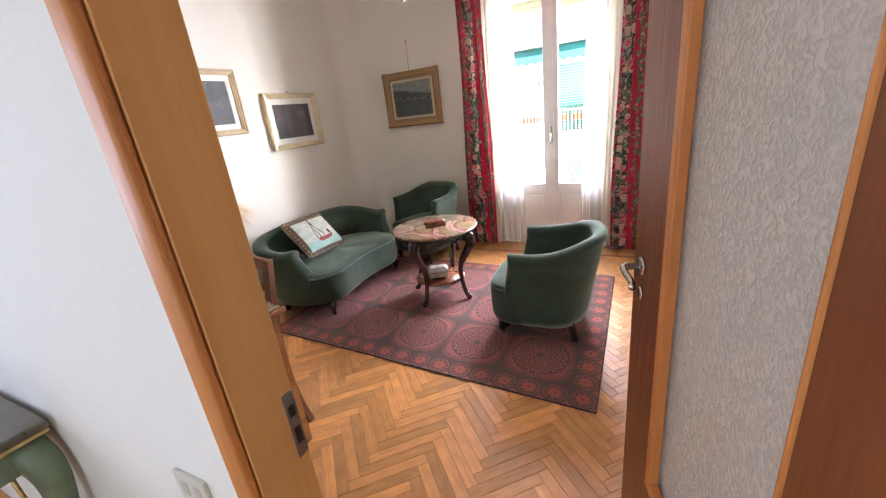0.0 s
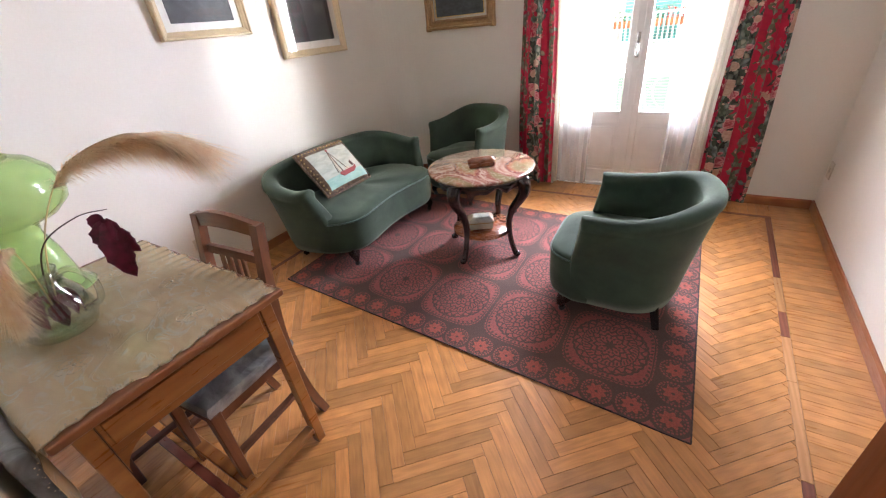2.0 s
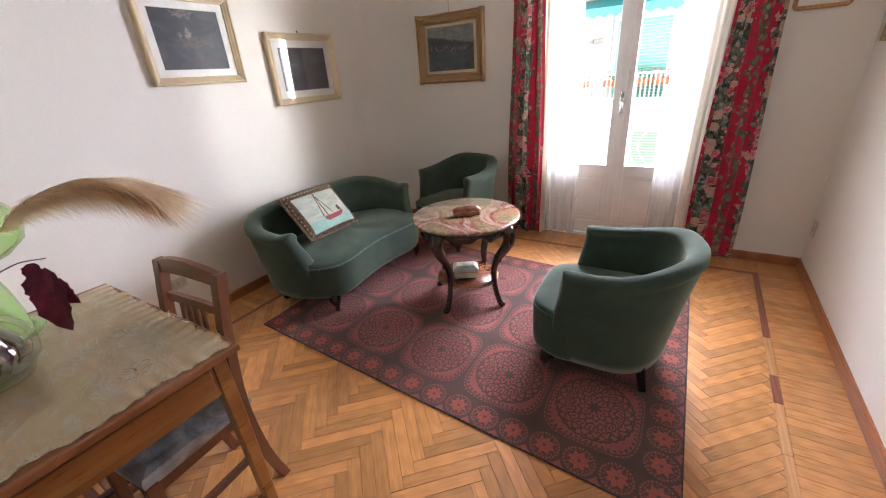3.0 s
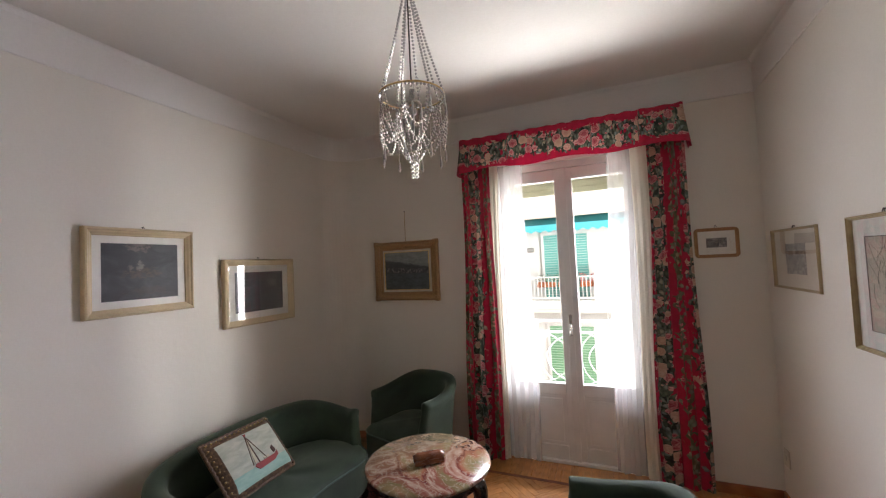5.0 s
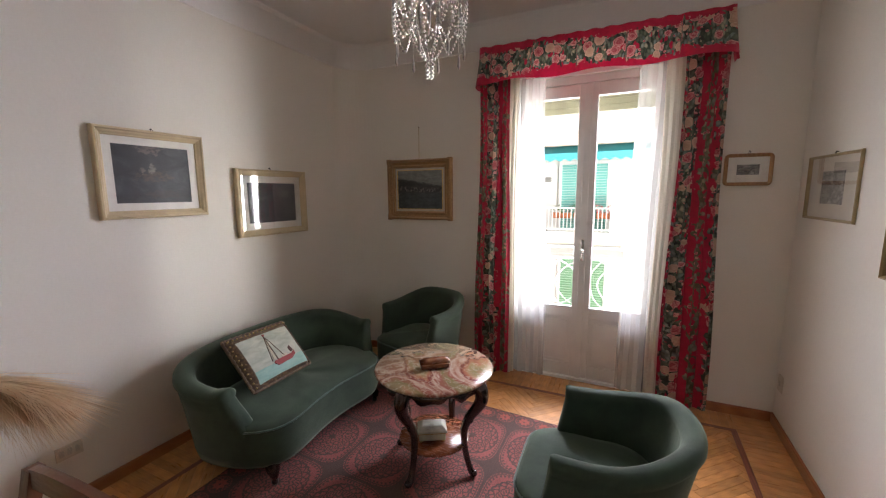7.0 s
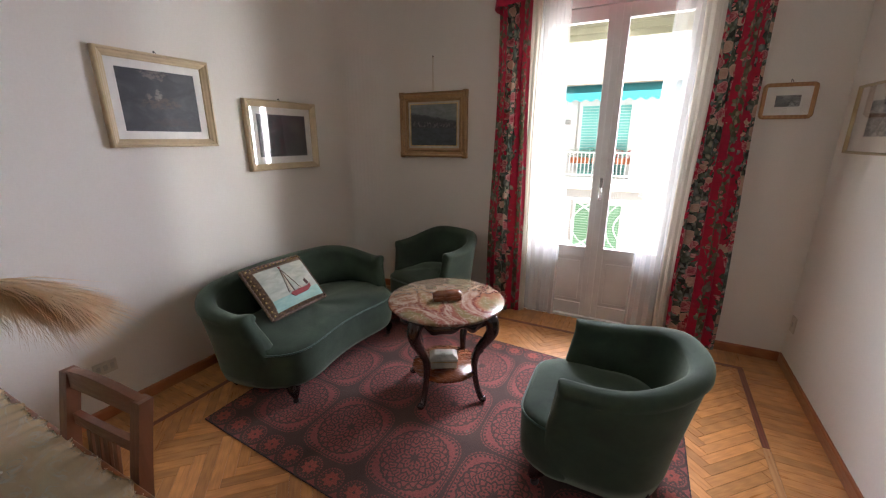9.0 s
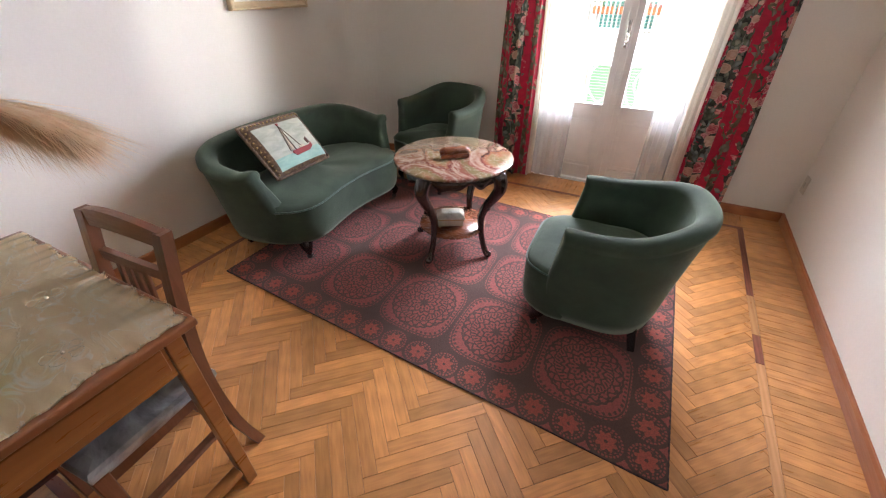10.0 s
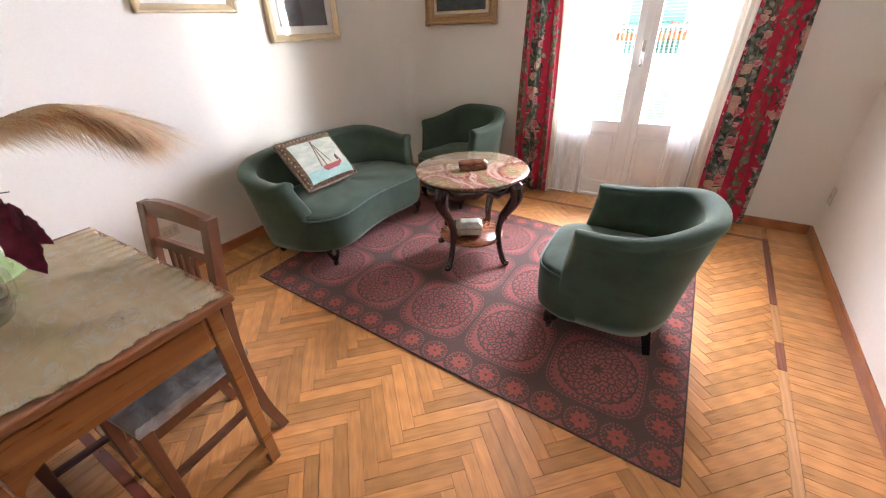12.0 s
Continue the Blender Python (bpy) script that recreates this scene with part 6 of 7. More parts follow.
samples.append((corners[-1], Vector((1, 0))))
rows = []
rnd = random.Random(21)
for i, (p, nrm) in enumerate(samples):
    run += 0.012 * 1.1
    row = []
    pleat, within = divmod(run + 0.06, 0.37)
    lip = math.exp(-((within - 0.03) / 0.022) ** 2)
    fold = 0.5 + 0.3 * math.sin(run * 17 + 1.4 * math.sin(run * 4.1)) + 0.9 * lip
    deep = 0.55
    for m in range(13):
        t = m / 12
        out = 0.004 + t ** 1.2 * (0.035 + 0.030 * fold * deep) + 0.004 * math.sin(run * 60) * (1 - t)
        drop = 0.295 + 0.012 * math.sin(run * 9) + 0.012 * fold * deep
        z = 2.872 - t * drop - (0.004 * math.sin(run * 47) if m == 0 else 0)
        q = p + nrm * out
        row.append((bm.verts.new((q.x, min(q.y, 4.598), z)), (run + 0.213 * pleat, z - 2.60 + 0.014 * math.sin(pleat * 2.1))))
    rows.append(row)
for a, b in zip(rows, rows[1:]):
    for m in range(12):
        q = (a[m], b[m], b[m + 1], a[m + 1])
        f = bm.faces.new([v for v, _ in q])
        for lp, (_, uv) in zip(f.loops, q):
            lp[uvl].uv = uv
part("frill", bm, PELMET, pel, "gathered red floral frill", True)


# ---- framed pictures ----
def framed(name, m, w, h, fw, depth, mat_frame, mount, art, label, inner_line=None, mount_w=0.06, steps=None, glass=True, round_r=0.0, art_extra=None, group=""):
    """A picture hanging on a wall; local x across, z up, y towards the room. Origin at the centre of the back."""
    pc = thing(name, m, label, "picture", group)
    steps = steps or [(0.0, 0.0), (0.0, 0.72), (0.10, 0.95), (0.30, 1.0), (0.42, 0.80), (0.60, 0.72), (0.80, 0.50), (0.92, 0.46), (1.0, 0.30), (1.0, 0.0)]

    def outline(ins, r):
        W2, H2 = w / 2 - ins, h / 2 - ins
        r = max(0.0, r - ins) if r else 0
        if r <= 0.001:
            return [(-W2, -H2), (W2, -H2), (W2, H2), (-W2, H2)]
        return [(sx * (W2 - r) + r * math.cos(a0 + k * math.pi / 12), sz * (H2 - r) + r * math.sin(a0 + k * math.pi / 12)) for sx, sz, a0 in ((1, 1, 0), (-1, 1, math.pi / 2), (-1, -1, math.pi), (1, -1, 1.5 * math.pi)) for k in range(7)]
    bm = bmesh.new()
    rings = [[(x, s[1] * depth, z) for x, z in outline(s[0] * fw, round_r)] for s in steps]
    if round_r:
        rings = [[(x, s[1] * depth, z) for x, z in (outline(s[0] * fw, round_r) if len(outline(s[0] * fw, round_r)) == 28 else outline(s[0] * fw, s[0] * fw + 0.004))] for s in steps]
    loft(bm, rings, True, False)
    part("frame", bm, mat_frame, pc, "", bool(round_r))
    W2, H2 = w / 2 - fw + 0.002, h / 2 - fw + 0.002
    part("backing", boxes(((-W2, 0.002, -H2), (W2, 0.005, H2))), mount, pc)
    yb = 0.0055
    mx, mz = mount_w if isinstance(mount_w, tuple) else (mount_w, mount_w)
    aw, ah = W2 - mx, H2 - mz
    if mx > 0.001:
        part("mount", boxes(((-W2, yb, -H2), (-aw, yb + 0.004, H2)), ((aw, yb, -H2), (W2, yb + 0.004, H2)), ((-aw, yb, -H2), (aw, yb + 0.004, -ah)), ((-aw, yb, ah), (aw, yb + 0.004, H2))), mount, pc, "pale mount")
    if inner_line:
        e = 0.006
        part("slip", boxes(((-aw - 0.001, yb + 0.001, -ah), (-aw + e, yb + 0.007, ah)), ((aw - e, yb + 0.001, -ah), (aw + 0.001, yb + 0.007, ah)), ((-aw + e, yb + 0.001, -ah), (aw - e, yb + 0.007, -ah + e)), ((-aw + e, yb + 0.001, ah - e), (aw - e, yb + 0.007, ah))), inner_line, pc, "thin gilt slip")
    part("artwork", boxes(((-aw, yb - 0.0003, -ah), (aw, yb + 0.002, ah))), art, pc, "the picture itself")
    if art_extra:
        art_extra(pc, yb + 0.0025, aw, ah)
    if glass:
        part("glass", sheet((-W2, 0.0140, -H2), (W2, 0.0140, H2)), PICGLASS, pc, "reflecting picture glass").visible_shadow = False
    return pc


def on_west(y, z):
    return pose(XL + 0.001, y, z, 0, 0, -90)


def on_east(y, z):
    return pose(1.045 + (y - YF) / (YB - YF) * 0.08 - 0.001, y, z, 0, 0, 91.2)


def hook(m, h):
    nl = thing("picture_hook", m, "small dark picture hook in the wall", "hook")
    part("pin", tube(bmesh.new(), [(0, 0, 0), (0, 0.012, 0.002)], 0.003, 6), DARK_METAL, nl)
    part("ring", tube(bmesh.new(), curve_pts([(0.0, 0.010, 0.0), (0.006, 0.012, -0.008), (0.0, 0.012, -0.022), (-0.006, 0.012, -0.008), (0, 0.010, 0.0)], 12), 0.0018, 5), DARK_METAL, nl)


framed("painting", on_west(2.637, 1.807), 0.615, 0.525, 0.048, 0.042, GILT, MAT_WHITE, ART_DARK, "dark landscape painting in a champagne-gilt frame with ivory mount", None, 0.046, glass=False, group="pictures")
framed("painting", pose(XL + 0.024, 3.503, 1.615, 0, 0, -93.6), 0.655, 0.522, 0.050, 0.042, GILT, MAT_WHITE, ART_DARK2, "dark hill painting behind glass in a champagne-gilt frame", None, 0.055, group="pictures")
hook(pose(XL, 2.645, 2.082, 0, 0, -90), 0)
hook(pose(XL, 3.51, 1.892, 0, 0, -90), 0)


p3 = framed("painting", pose(-1.785, YB - 0.001, 1.717, 0, 0, 180), 0.71, 0.59, 0.085, 0.05, BRONZE, MAT_GREY, ART_LAKE, "lake view painting in a carved antique-gold frame", GOLDLINE, 0.020, [(0.0, 0.0), (0.0, 0.45), (0.06, 0.85), (0.16, 1.0), (0.26, 0.9), (0.34, 0.55), (0.62, 0.42), (0.74, 0.62), (0.84, 0.58), (1.0, 0.2), (1.0, 0.0)], False, group="pictures")
for sx in (-1, 1):
    for sz in (-1, 1):
        bm = bmesh.new()
        box(bm, (sx * 0.335 - 0.026, 0.001, sz * 0.275 - 0.026), (sx * 0.335 + 0.026, 0.040, sz * 0.275 + 0.026), 0.010, 2)
        part("corner", bm, BRONZE, p3, "notched carved corner")
part("cord", tube(bmesh.new(), [(0, 0.010, 0.288), (0, 0.008, 0.594)], 0.0028, 5), BRASS, p3, "thin hanging cord")
part("nail", tube(bmesh.new(), [(0, 0, 0.594), (0, 0.018, 0.597)], 0.004, 6), DARK_METAL, p3)
OCHRE = wood("honey_frame", (0.30, 0.15, 0.05), (0.42, 0.23, 0.09), 0.35, (12, 12, 12))
framed("framed_print", pose(0.827, YB - 0.001, 1.829, 0, 0, 180), 0.282, 0.222, 0.026, 0.022, OCHRE, MAT_WHITE, ART_PRINT, "small engraving in a rounded honey-coloured frame", None, 0.052, round_r=0.03, group="pictures")
hook(pose(0.827, YB, 1.957, 0, 0, 180), 0)
PALEGOLD = wood("pale_gold_frame", (0.30, 0.22, 0.10), (0.44, 0.34, 0.17), 0.35, (12, 12, 12))
framed("framed_print", on_east(4.085, 1.697), 0.575, 0.372, 0.016, 0.026, PALEGOLD, MAT_CREAM, ART_PRINT, "engraving with a wide grey mount in a thin gold frame", None, (0.145, 0.080), group="pictures")
hook(on_east(4.085, 1.893), 0)


def sketch(pc, y, aw, ah):
    bm = bmesh.new()
    rnd = random.Random(2)
    for k in range(16):
        x, z = rnd.uniform(-0.6, 0.6) * aw, rnd.uniform(-0.7, 0.6) * ah
        tube(bm, curve_pts([(x, y, z), (x + rnd.uniform(-0.05, 0.05), y, z + 0.04), (x + rnd.uniform(-0.06, 0.06), y, z + 0.10)], 8), 0.0006, 4)
    part("pencil_line", bm, INK, pc, "faint pencil strokes")
    e = 0.003
    part("border_line", boxes(((-aw, y - 0.002, -ah), (-aw + e, y, ah)), ((aw - e, y - 0.002, -ah), (aw, y, ah)), ((-aw + e, y - 0.002, -ah), (aw - e, y, -ah + e)), ((-aw + e, y - 0.002, ah - e), (aw - e, y, ah))), INK, pc)


framed("framed_drawing", on_east(3.215, 1.597), 0.46, 0.582, 0.018, 0.028, PALEGOLD, MAT_WHITE, PAPER, "pencil drawing with a white mount in a thin gold frame", None, 0.075, art_extra=sketch, group="pictures")
hook(on_east(3.215, 1.90), 0)


# ---- sockets and switches ----
def socket(name, m, label, w=0.115, h=0.075, holes=3):
    so = thing(name, m, label, "socket")
    part("plate", boxes(((-w / 2, 0.0, -h / 2), (w / 2, 0.009, h / 2)), bevel=0.003, segs=2), IVORY_PLASTIC, so)
    for k in range(holes):
        bm = bmesh.new()
        x = (k - (holes - 1) / 2) * w / (holes + 0.4)
        box(bm, (x - 0.010, 0.0085, -0.018), (x + 0.010, 0.0105, 0.018), 0.001)
        part("module", bm, MAT_GREY, so)


socket("wall_socket", pose(XL, 2.06, 0.315, 0, 0, -90), "ivory three-module socket low on the wall behind the chair")
socket("wall_socket", on_east(4.50, 0.34), "ivory socket plate low on the wall near the corner", 0.075, 0.115, 1)
socket("light_switch", pose(-0.215, YC, 0.875, 0, 0, 180), "steel-rimmed double socket on the corridor wall", 0.10, 0.075, 2)


# ---- painted console in the corridor ----
def make_console():
    cn = thing("console_table", pose(-1.33, YC - 0.235, 0.09), "sage-green painted console table with gilt edges and cabriole legs", "console table")
    part("tabletop", boxes(((-0.5, -0.19, 0.765), (0.5, 0.22, 0.79)), bevel=0.009, segs=3), CONSOLE_TOP, cn, "dark bronze top")
    part("gilt_edge", boxes(((-0.497, -0.187, 0.752), (0.497, 0.217, 0.7645)), bevel=0.004), GOLDLINE, cn)
    part("apron", boxes(((-0.46, -0.16, 0.66), (0.46, 0.19, 0.751)), bevel=0.006), CONSOLE_GREEN, cn)
    for sx in (-1, 1):
        for sy in (-1, 1):
            y0 = 0.015 + sy * 0.155
            bm = bmesh.new()
            tube(bm, curve_pts([(sx * 0.44, y0, 0.73), (sx * 0.475, y0 + sy * 0.012, 0.62), (sx * 0.46, y0, 0.45), (sx * 0.425, y0 - sy * 0.02, 0.25), (sx * 0.43, y0 - sy * 0.01, 0.08), (sx * 0.455, y0, -0.09)], 20), [0.042, 0.042, 0.042, 0.041, 0.038, 0.035, 0.032, 0.030, 0.028, 0.026, 0.024, 0.022, 0.021, 0.020, 0.019, 0.018, 0.018, 0.018, 0.019, 0.020, 0.022], 10)
            lg = part("leg", bm, CONSOLE_GREEN, cn, "curved leg", True)
            bm = bmesh.new()
            tube(bm, curve_pts([(sx * 0.395, y0 - 0.042, 0.66), (sx * 0.425, y0 - 0.045, 0.60), (sx * 0.425, y0 - 0.040, 0.46), (sx * 0.40, y0 - 0.03, 0.26)], 14), 0.006, 6)
            part("gilt_line", bm, GOLDLINE, lg, "gilt edging", True)
    orn = thing("ornament", pose(-1.0, YC - 0.13, 0.881), "dark leafy ornament standing on the console", "ornament")
    bm = bmesh.new()
    lathe(bm, [(0.0, 0), (0.045, 0), (0.05, 0.02), (0.03, 0.06), (0.045, 0.11), (0.02, 0.16), (0.0, 0.165)], 18, caps=False)
    part("body", bm, DARK_METAL, orn, "", True)


make_console()


# ---- chandelier ----
def make_chandelier():
    CX, CY = -0.725, 2.74
    ch = thing("chandelier", pose(CX, CY, 0), "small crystal bead chandelier hanging from the ceiling", "chandelier")

    def strand(name, pts, r, step=0.0165, label=""):
        bm = bmesh.new()
        pts = [Vector(p) for p in pts]
        d, nxt = 0.0, 0.0
        for a, b in zip(pts, pts[1:]):
            ln = (b - a).length
            while nxt <= d + ln:
                p = a.lerp(b, (nxt - d) / max(ln, 1e-6))
                bmesh.ops.create_icosphere(bm, subdivisions=1, radius=r, matrix=Matrix.Translation(p))
                nxt += step
            d += ln
        return part(name, bm, BEAD, ch, label)

    RZ, RR, TZ = 2.555, 0.152, 3.0
    bm = bmesh.new()
    ringp = [(RR * math.cos(a), RR * math.sin(a), RZ) for a in [2 * math.pi * k / 48 for k in range(49)]]
    tube(bm, ringp, 0.0045, 6)
    part("ring", bm, BRASS, ch, "thin aged brass ring", True)
    bm = bmesh.new()
    tube(bm, [(0, 0, ZC - 0.03), (0, 0, 2.60)], 0.004, 8)
    part("rod", bm, DARK_METAL, ch)
    bm = bmesh.new()
    lathe(bm, [(0.0, ZC), (0.055, ZC), (0.05, ZC - 0.02), (0.02, ZC - 0.04), (0.0, ZC - 0.045)], 24, caps=False)
    part("canopy", bm, CHROME, ch, "ceiling rose", True)
    for k in range(8):
        a = 2 * math.pi * k / 8 + 0.2
        u = Vector((math.cos(a), math.sin(a), 0))
        strand("upper_strand", curve_pts([u * 0.03 + Vector((0, 0, TZ)), u * 0.085 + Vector((0, 0, TZ - 0.22)), u * RR + Vector((0, 0, RZ))], 16), 0.0068)
        b = a + 2 * math.pi / 8
        v = Vector((math.cos(b), math.sin(b), 0))
        mid = (u + v).normalized()
        strand("ring_beads", [Vector((RR * math.cos(a + s * math.pi / 4 / 8), RR * math.sin(a + s * math.pi / 4 / 8), RZ - 0.009)) for s in range(8)], 0.0068)
        for dz, rr in ((0.185, RR * 1.0), (0.25, RR * 0.95)):
            strand("swag", curve_pts([u * RR + Vector((0, 0, RZ - 0.01)), u * RR * 0.99 + mid * 0.01 + Vector((0, 0, RZ - dz * 0.55)), mid * rr * 0.99 + Vector((0, 0, RZ - dz)), v * RR * 0.99 + mid * 0.01 + Vector((0, 0, RZ - dz * 0.55)), v * RR + Vector((0, 0, RZ - 0.01))], 24), 0.0062)
        strand("inner_swag", curve_pts([u * RR * 0.92 + Vector((0, 0, RZ - 0.02)), u * 0.105 + Vector((0, 0, RZ - 0.16)), u * 0.04 + Vector((0, 0, RZ - 0.285)), Vector((0, 0, RZ - 0.325))], 18), 0.0062)
        bm = bmesh.new()
        lathe(bm, [(0.0, 0.0), (0.008, 0.018), (0.005, 0.05), (0.0, 0.075)], 6, tuple(u * RR * 0.98 + Vector((0, 0, RZ - 0.33))), caps=False)
        part("drop", bm, BEAD, ch, "pointed crystal drop")
        bm = bmesh.new()
        tube(bm, [u * RR * 0.98 + Vector((0, 0, RZ - 0.26)), u * RR * 0.98 + Vector((0, 0, RZ - 0.01))], 0.001, 4)
        part("wire", bm, CHROME, ch)
    for k in range(4):
        a = 2 * math.pi * k / 4
        strand("tassel", [Vector((0.016 * math.cos(a), 0.016 * math.sin(a), RZ - 0.33)), Vector((0.012 * math.cos(a), 0.012 * math.sin(a), RZ - 0.385))], 0.0075)
    for k in range(6):
        a = 2 * math.pi * k / 6
        u = Vector((math.cos(a), math.sin(a), 0)) * 0.045
        bm = bmesh.new()
        lathe(bm, [(0.0, 0), (0.005, 0.01), (0.0075, 0.09), (0.0055, 0.15), (0.0, 0.16)], 6, tuple(u + Vector((0, 0, RZ - 0.20))), caps=False)
        part("prism", bm, BEAD, ch, "long crystal prism")
    bm = bmesh.new()
    lathe(bm, [(0.0, 0), (0.011, 0.004), (0.019, 0.03), (0.015, 0.055), (0.004, 0.085), (0.0, 0.088)], 14, (0.03, 0, RZ + 0.005), caps=False)
    part("bulb", bm, JUG, ch, "clear candle bulb", True)
    bm = bmesh.new()
    lathe(bm, [(0.0, 0), (0.03, 0.005), (0.036, 0.03), (0.015, 0.04), (0.012, 0.09), (0.0, 0.095)], 14, (0, 0, RZ - 0.06), caps=False)
    part("lamp_holder", bm, CHROME, ch, "", True)
    bm = bmesh.new()
    bmesh.ops.create_uvsphere(bm, u_segments=14, v_segments=10, radius=0.022, matrix=pose(0, 0, RZ - 0.075))
    part("crystal_ball", bm, BEAD, ch, "", True)


make_chandelier()


# ---- parquet: herringbone field, inlaid stripe and a border of boards, laid last ----
solid_floor = solid("floor", boxes(((XL - 0.1, YC, -0.10), (XR + 0.15, YO, -0.0065))), JOINT, "herringbone oak parquet with a dark inlaid stripe", "floor", kind="structure")
PL, PW, GAP = 0.368, 0.0545, 0.0007
IN_X0, IN_Y0, IN_Y1 = -2.29, 1.145, 4.335      # inner edges of the inlaid stripe
IW = 0.036


def in_x1(y):
    return 0.775 + (y - 2.6) * 0.030


def plank_mesh(name, poly, mat):
    """A board from a plan polygon, its top edge eased."""
    bm = bmesh.new()
    c = Vector((sum(p[0] for p in poly) / len(poly), sum(p[1] for p in poly) / len(poly)))
    def inset(d):
        out = []
        for x, y in poly:
            v = Vector((x, y)) - c
            out.append((c.x + v.x - math.copysign(min(d, abs(v.x)), v.x), c.y + v.y - math.copysign(min(d, abs(v.y)), v.y)))
        return out
    a, b = inset(GAP), inset(GAP + 0.0005)
    loft(bm, [[(x, y, -0.006) for x, y in a], [(x, y, -0.0006) for x, y in a], [(x, y, 0.0) for x, y in b]])
    return mesh_of(name, bm, mat)


def clip(poly, x, y, s):
    """Keep the part of a polygon for which x*px + y*py <= s."""
    out = []
    for i in range(len(poly)):
        p, q = poly[i], poly[(i + 1) % len(poly)]
        dp, dq = x * p[0] + y * p[1] - s, x * q[0] + y * q[1] - s
        if dp <= 0:
            out.append(p)
        if dp * dq < 0:
            t = dp / (dp - dq)
            out.append((p[0] + (q[0] - p[0]) * t, p[1] + (q[1] - p[1]) * t))
    return out


whole = plank_mesh("plank", [(-PL / 2, -PW / 2), (PL / 2, -PW / 2), (PL / 2, PW / 2), (-PL / 2, PW / 2)], OAK)
field, cut = [], []
ROT = radians(-0.4)
OX, OY = 0.003, 1.530
# right herringbone: boards of both directions step along the zigzag's axis by the board's width times root two
n_ratio = PL / PW
for row in range(-60, 61):
    for col in range(-14, 15):
        for kind in (0, 1):
            # grid coordinates (u, v) along the two board directions
            bu = row * PW + col * PL
            bv = row * PW - col * PL
            if kind == 0:
                cu_, cv_ = bu + PL / 2, bv + PW / 2
            else:
                cu_, cv_ = bu + PW / 2, bv + PW + PL / 2 - 0.0
            a = radians(45) + ROT
            x = OX + cu_ * math.cos(a) - cv_ * math.sin(a)
            y = OY + cu_ * math.sin(a) + cv_ * math.cos(a)
            if IN_X0 - 0.3 < x < 1.1 and IN_Y0 - 0.3 < y < IN_Y1 + 0.3:
                ang = a + (math.pi / 2 if kind else 0)
                ca, sa = math.cos(ang), math.sin(ang)
                poly = [(x + lx * ca - ly * sa, y + lx * sa + ly * ca) for lx, ly in ((-PL / 2, -PW / 2), (PL / 2, -PW / 2), (PL / 2, PW / 2), (-PL / 2, PW / 2))]
                inside = all(IN_X0 <= px <= in_x1(py) and IN_Y0 <= py <= IN_Y1 for px, py in poly)
                if inside:
                    field.append((x, y, ang))
                else:
                    k0, k1 = 0.775 - 2.6 * 0.030, 0.030
                    q = clip(clip(clip(clip(poly, -1, 0, -IN_X0), 1, -k1, k0), 0, -1, -IN_Y0), 0, 1, IN_Y1)
                    if len(q) > 2:
                        area = abs(sum(q[i][0] * q[(i + 1) % len(q)][1] - q[(i + 1) % len(q)][0] * q[i][1] for i in range(len(q)))) / 2
                        if area > 0.00005:
                            cut.append((q, x, y, ang))
# the boards of the open floor and round the rug are pieces of their own, nearest the door side first
field.sort(key=lambda f: (f[0] + 0.2) ** 2 * 0.6 + (f[1] - 1.7) ** 2)
for x, y, ang in field[:296]:
    ob = new("plank", whole)
    ob.parent = solid_floor
    ob.matrix_basis = pose(x, y, random.uniform(-0.0003, 0.0003), random.uniform(-0.06, 0.06), random.uniform(-0.03, 0.03), math.degrees(ang))


def island_oak(name, base):
    """The same oak, varied board by board over one joined mesh; grain from the UV map, whose U runs along the board."""
    n = Nodes(name)
    uv = n.mapped((2.6, 42, 1), "UV")
    r = n.node("ShaderNodeNewGeometry").outputs["Random Per Island"]
    a = n.node("ShaderNodeVectorMath", operation="ADD")
    n.t.links.new(uv, a.inputs[0])
    s = n.math("MULTIPLY", r, 53.0)
    n.t.links.new(n.vec(s, n.math("MULTIPLY", s, 1.3), s), a.inputs[1])
    v = a.outputs[0]
    g = n.noise(v, scale=2.0, detail=6, rough=0.6, dist=0.6)
    f = n.math("ADD", n.math("MULTIPLY", g, 0.8), n.math("MULTIPLY", n.wave(v, scale=1.0, dist=5.0, detail=3), 0.2))
    col = n.ramp(f, [(0.2, (0.34, 0.145, 0.043)), (0.8, (0.56, 0.262, 0.085))])
    k = n.math("MULTIPLY_ADD", r, base, 1.0 - base / 2)
    col = n.mix(1.0, col, n.vec(k, k, n.math("POWER", k, 1.25)), "MULTIPLY")
    n.bump(n.math("ADD", n.noise(v, scale=9, detail=5), g), 0.10, 0.003)
    return n.done(col, n.ramp(g, [(0.25, 0.24), (0.8, 0.40)]), Coat_Weight=0.25, Coat_Roughness=0.12)


OAK_JOINED = island_oak("oak_parquet_joined", 0.40)


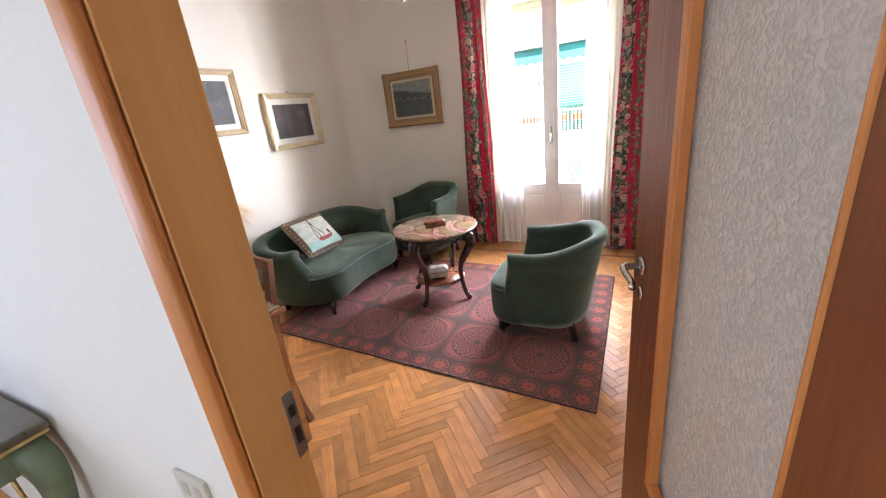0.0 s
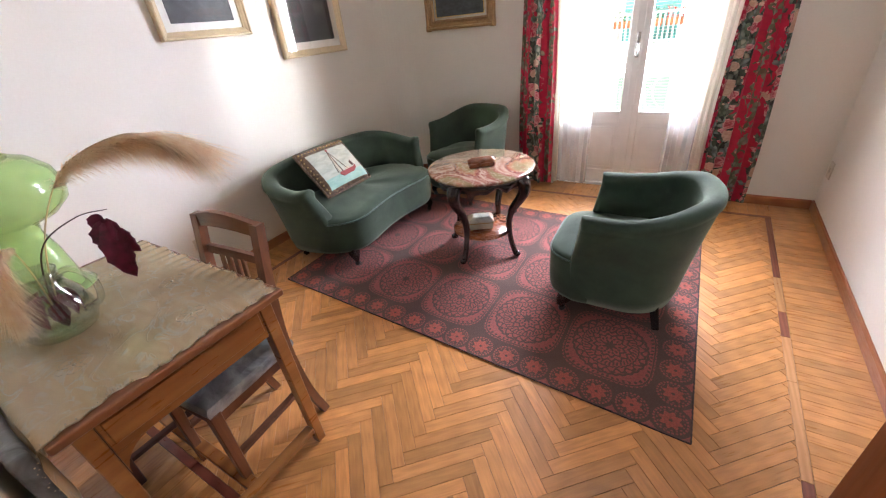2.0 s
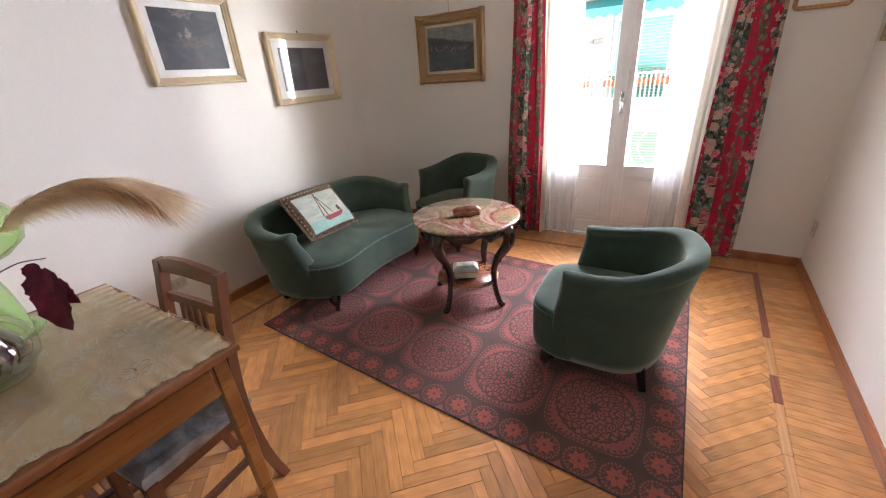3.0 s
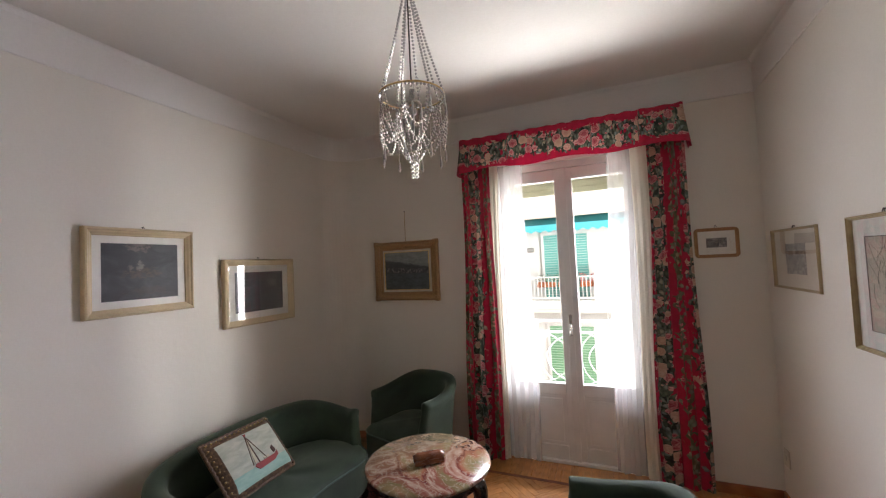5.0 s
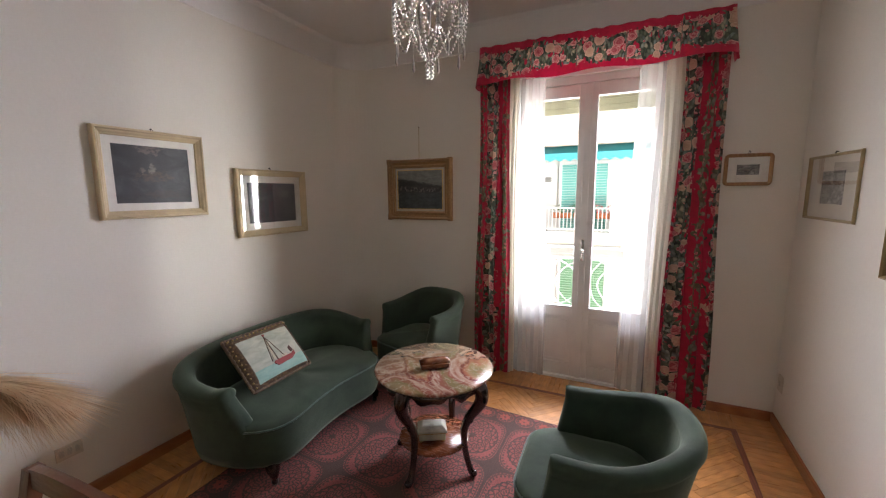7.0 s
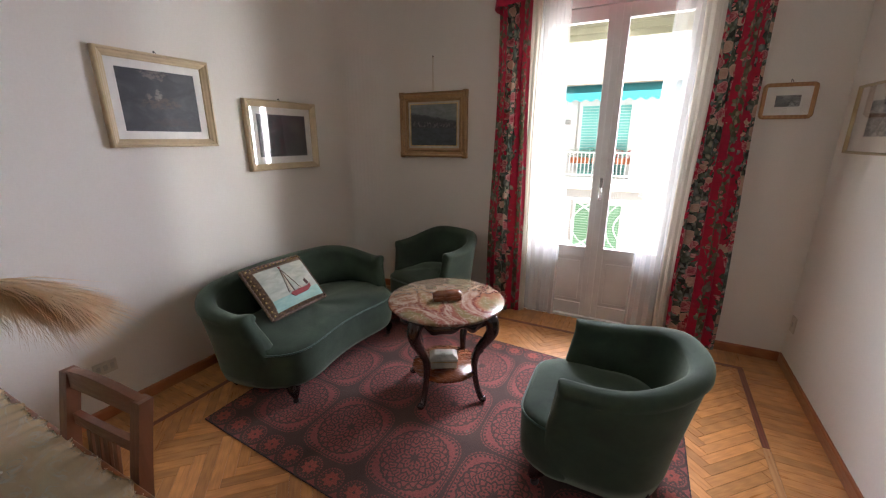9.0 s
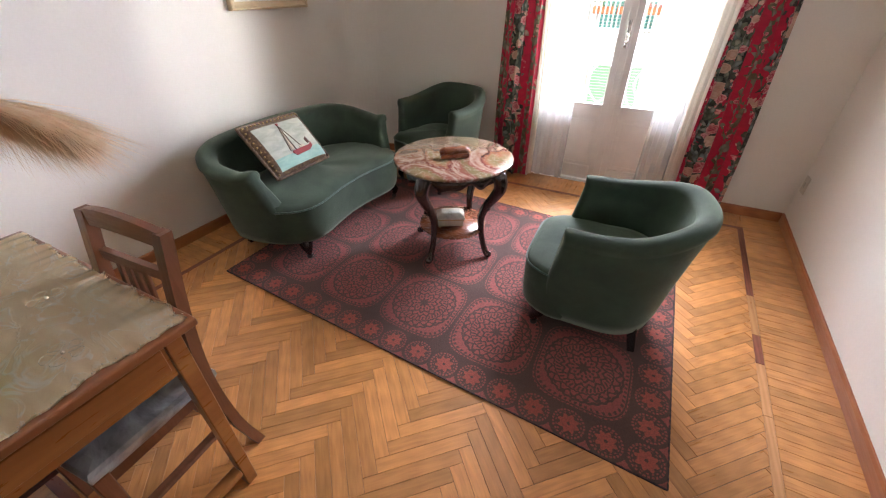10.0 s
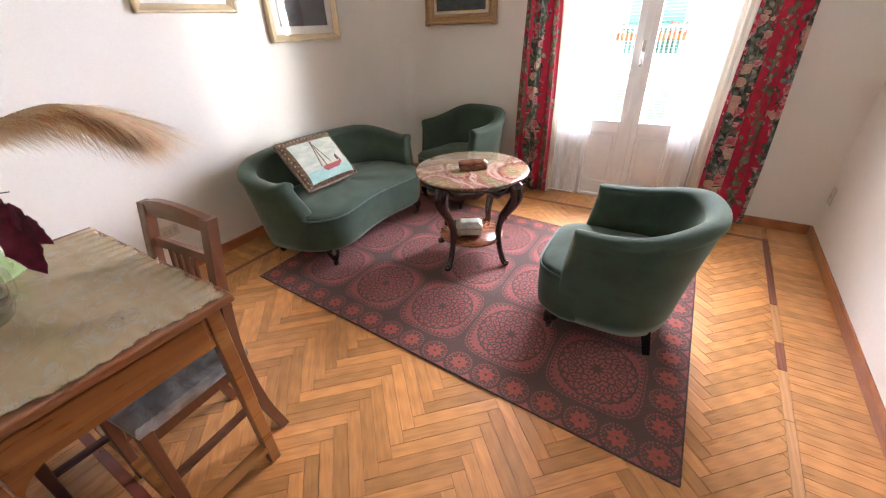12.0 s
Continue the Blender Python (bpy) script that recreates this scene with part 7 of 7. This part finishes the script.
def joined(name, polys, label):
    """Boards (polygon, centre, direction) in one mesh with a UV map along each board."""
    bm = bmesh.new()
    uvl = bm.loops.layers.uv.new("UVMap")
    for poly, x, y, ang in polys:
        c = Vector((sum(p[0] for p in poly) / len(poly), sum(p[1] for p in poly) / len(poly)))
        ca, sa = math.cos(ang), math.sin(ang)

        def ins(d, z):
            out = []
            for px, py in poly:
                v = Vector((px, py)) - c
                lx, ly = v.x * ca + v.y * sa, -v.x * sa + v.y * ca
                lx -= math.copysign(min(d, abs(lx)), lx)
                ly -= math.copysign(min(d, abs(ly)), ly)
                out.append((c.x + lx * ca - ly * sa, c.y + lx * sa + ly * ca, z))
            return out
        rings = [[bm.verts.new(p) for p in ins(GAP, -0.006)], [bm.verts.new(p) for p in ins(GAP, -0.0006)], [bm.verts.new(p) for p in ins(GAP + 0.0005, 0.0)]]
        fs = [bm.faces.new(rings[2])]
        for a, b in zip(rings, rings[1:]):
            for i in range(len(poly)):
                j = (i + 1) % len(poly)
                fs.append(bm.faces.new((a[i], a[j], b[j], b[i])))
        for f in fs:
            for lp in f.loops:
                v = lp.vert.co.xy - c
                lp[uvl].uv = (v.x * ca + v.y * sa, -v.x * sa + v.y * ca)
    me = bpy.data.meshes.new(name)
    bm.to_mesh(me)
    bm.free()
    me.materials.append(OAK_JOINED)
    ob = new(name, me)
    ob.parent = solid_floor
    return tagged(ob, label, kind="stuff")


rest = list(cut)
for x, y, ang in field[296:]:
    ca, sa = math.cos(ang), math.sin(ang)
    rest.append(([(x + lx * ca - ly * sa, y + lx * sa + ly * ca) for lx, ly in ((-PL / 2, -PW / 2), (PL / 2, -PW / 2), (PL / 2, PW / 2), (-PL / 2, PW / 2))], x, y, ang))
# border boards outside the stripe, at right angles to the walls
y = YF + 0.002
while y < YB:
    y2 = min(y + PW, YB)
    rest.append(([(in_x1(y) + IW, y), (1.05 + (y - YF) * 0.021, y), (1.05 + (y2 - YF) * 0.021, y2), (in_x1(y2) + IW, y2)], 0, 0, 0.0))
    rest.append(([(XL + 0.002, y), (IN_X0 - IW, y), (IN_X0 - IW, y2), (XL + 0.002, y2)], 0, 0, 0.0))
    y = y2
x = IN_X0 - IW
while x < in_x1(YB):
    x2 = x + PW
    xe = min(x2, in_x1(1.0) + IW)
    if xe > x + 0.01:
        rest.append(([(x, YF + 0.002), (xe, YF + 0.002), (xe, IN_Y0 - IW), (x, IN_Y0 - IW)], 0, 0, math.pi / 2))
    xe = min(x2, in_x1(4.45) + IW)
    if xe > x + 0.01:
        far = YO - 0.27 if OX0 < (x + xe) / 2 < OX1 else YB
        rest.append(([(x, IN_Y1 + IW), (xe, IN_Y1 + IW), (xe, far), (x, far)], 0, 0, math.pi / 2))
    x = x2
# threshold boards in the doorway
x = DX0
while x < DX1:
    rest.append(([(x, YC), (min(x + PW, DX1), YC), (min(x + PW, DX1), YF + 0.001), (x, YF + 0.001)], 0, 0, math.pi / 2))
    x += PW
joined("boards", rest, "further parquet boards and border")


# the inlaid stripe: mahogany and oak pieces in turn
def strip_piece(poly, mat):
    c = (sum(p[0] for p in poly) / 4, sum(p[1] for p in poly) / 4)
    me = plank_mesh("inlay_piece", [(p[0] - c[0], p[1] - c[1]) for p in poly], mat)
    ob = new("inlay_piece", me)
    ob.parent = solid_floor
    ob.location = (c[0], c[1], 0)


RED_X = wood("mahogany_inlay_cross", (0.13, 0.030, 0.018), (0.22, 0.060, 0.034), 0.32, (2.2, 16, 16), 0.25, 0.2)
PALE_X = wood("pale_inlay_cross", (0.40, 0.19, 0.075), (0.52, 0.27, 0.12), 0.32, (2.2, 16, 16), 0.25, 0.2)
# along the east side the joints follow the worn original: long and short pieces
ys = [IN_Y0, 1.62, 2.13, 2.62, 2.93, 3.14, 3.49, IN_Y1]
tones = [0, 1, 0, 0, 1, 0, 1]
for a, b, red in zip(ys, ys[1:], tones):
    strip_piece([(in_x1(a), a), (in_x1(a) + IW, a), (in_x1(b) + IW, b), (in_x1(b), b)], RED_OAK if red else PALE_OAK)
rnd = random.Random(31)
y = IN_Y0
k = 1
while y < IN_Y1:
    y2 = min(y + rnd.uniform(0.35, 0.7), IN_Y1)
    strip_piece([(IN_X0 - IW, y), (IN_X0, y), (IN_X0, y2), (IN_X0 - IW, y2)], RED_OAK)
    y = y2
for yy in (IN_Y0 - IW, IN_Y1):
    x = IN_X0 - IW
    while x < in_x1(yy) + IW - 0.01:
        x2 = min(x + rnd.uniform(0.35, 0.7), in_x1(yy) + IW)
        strip_piece([(x, yy), (x2, yy), (x2, yy + IW), (x, yy + IW)], RED_X)
        x = x2
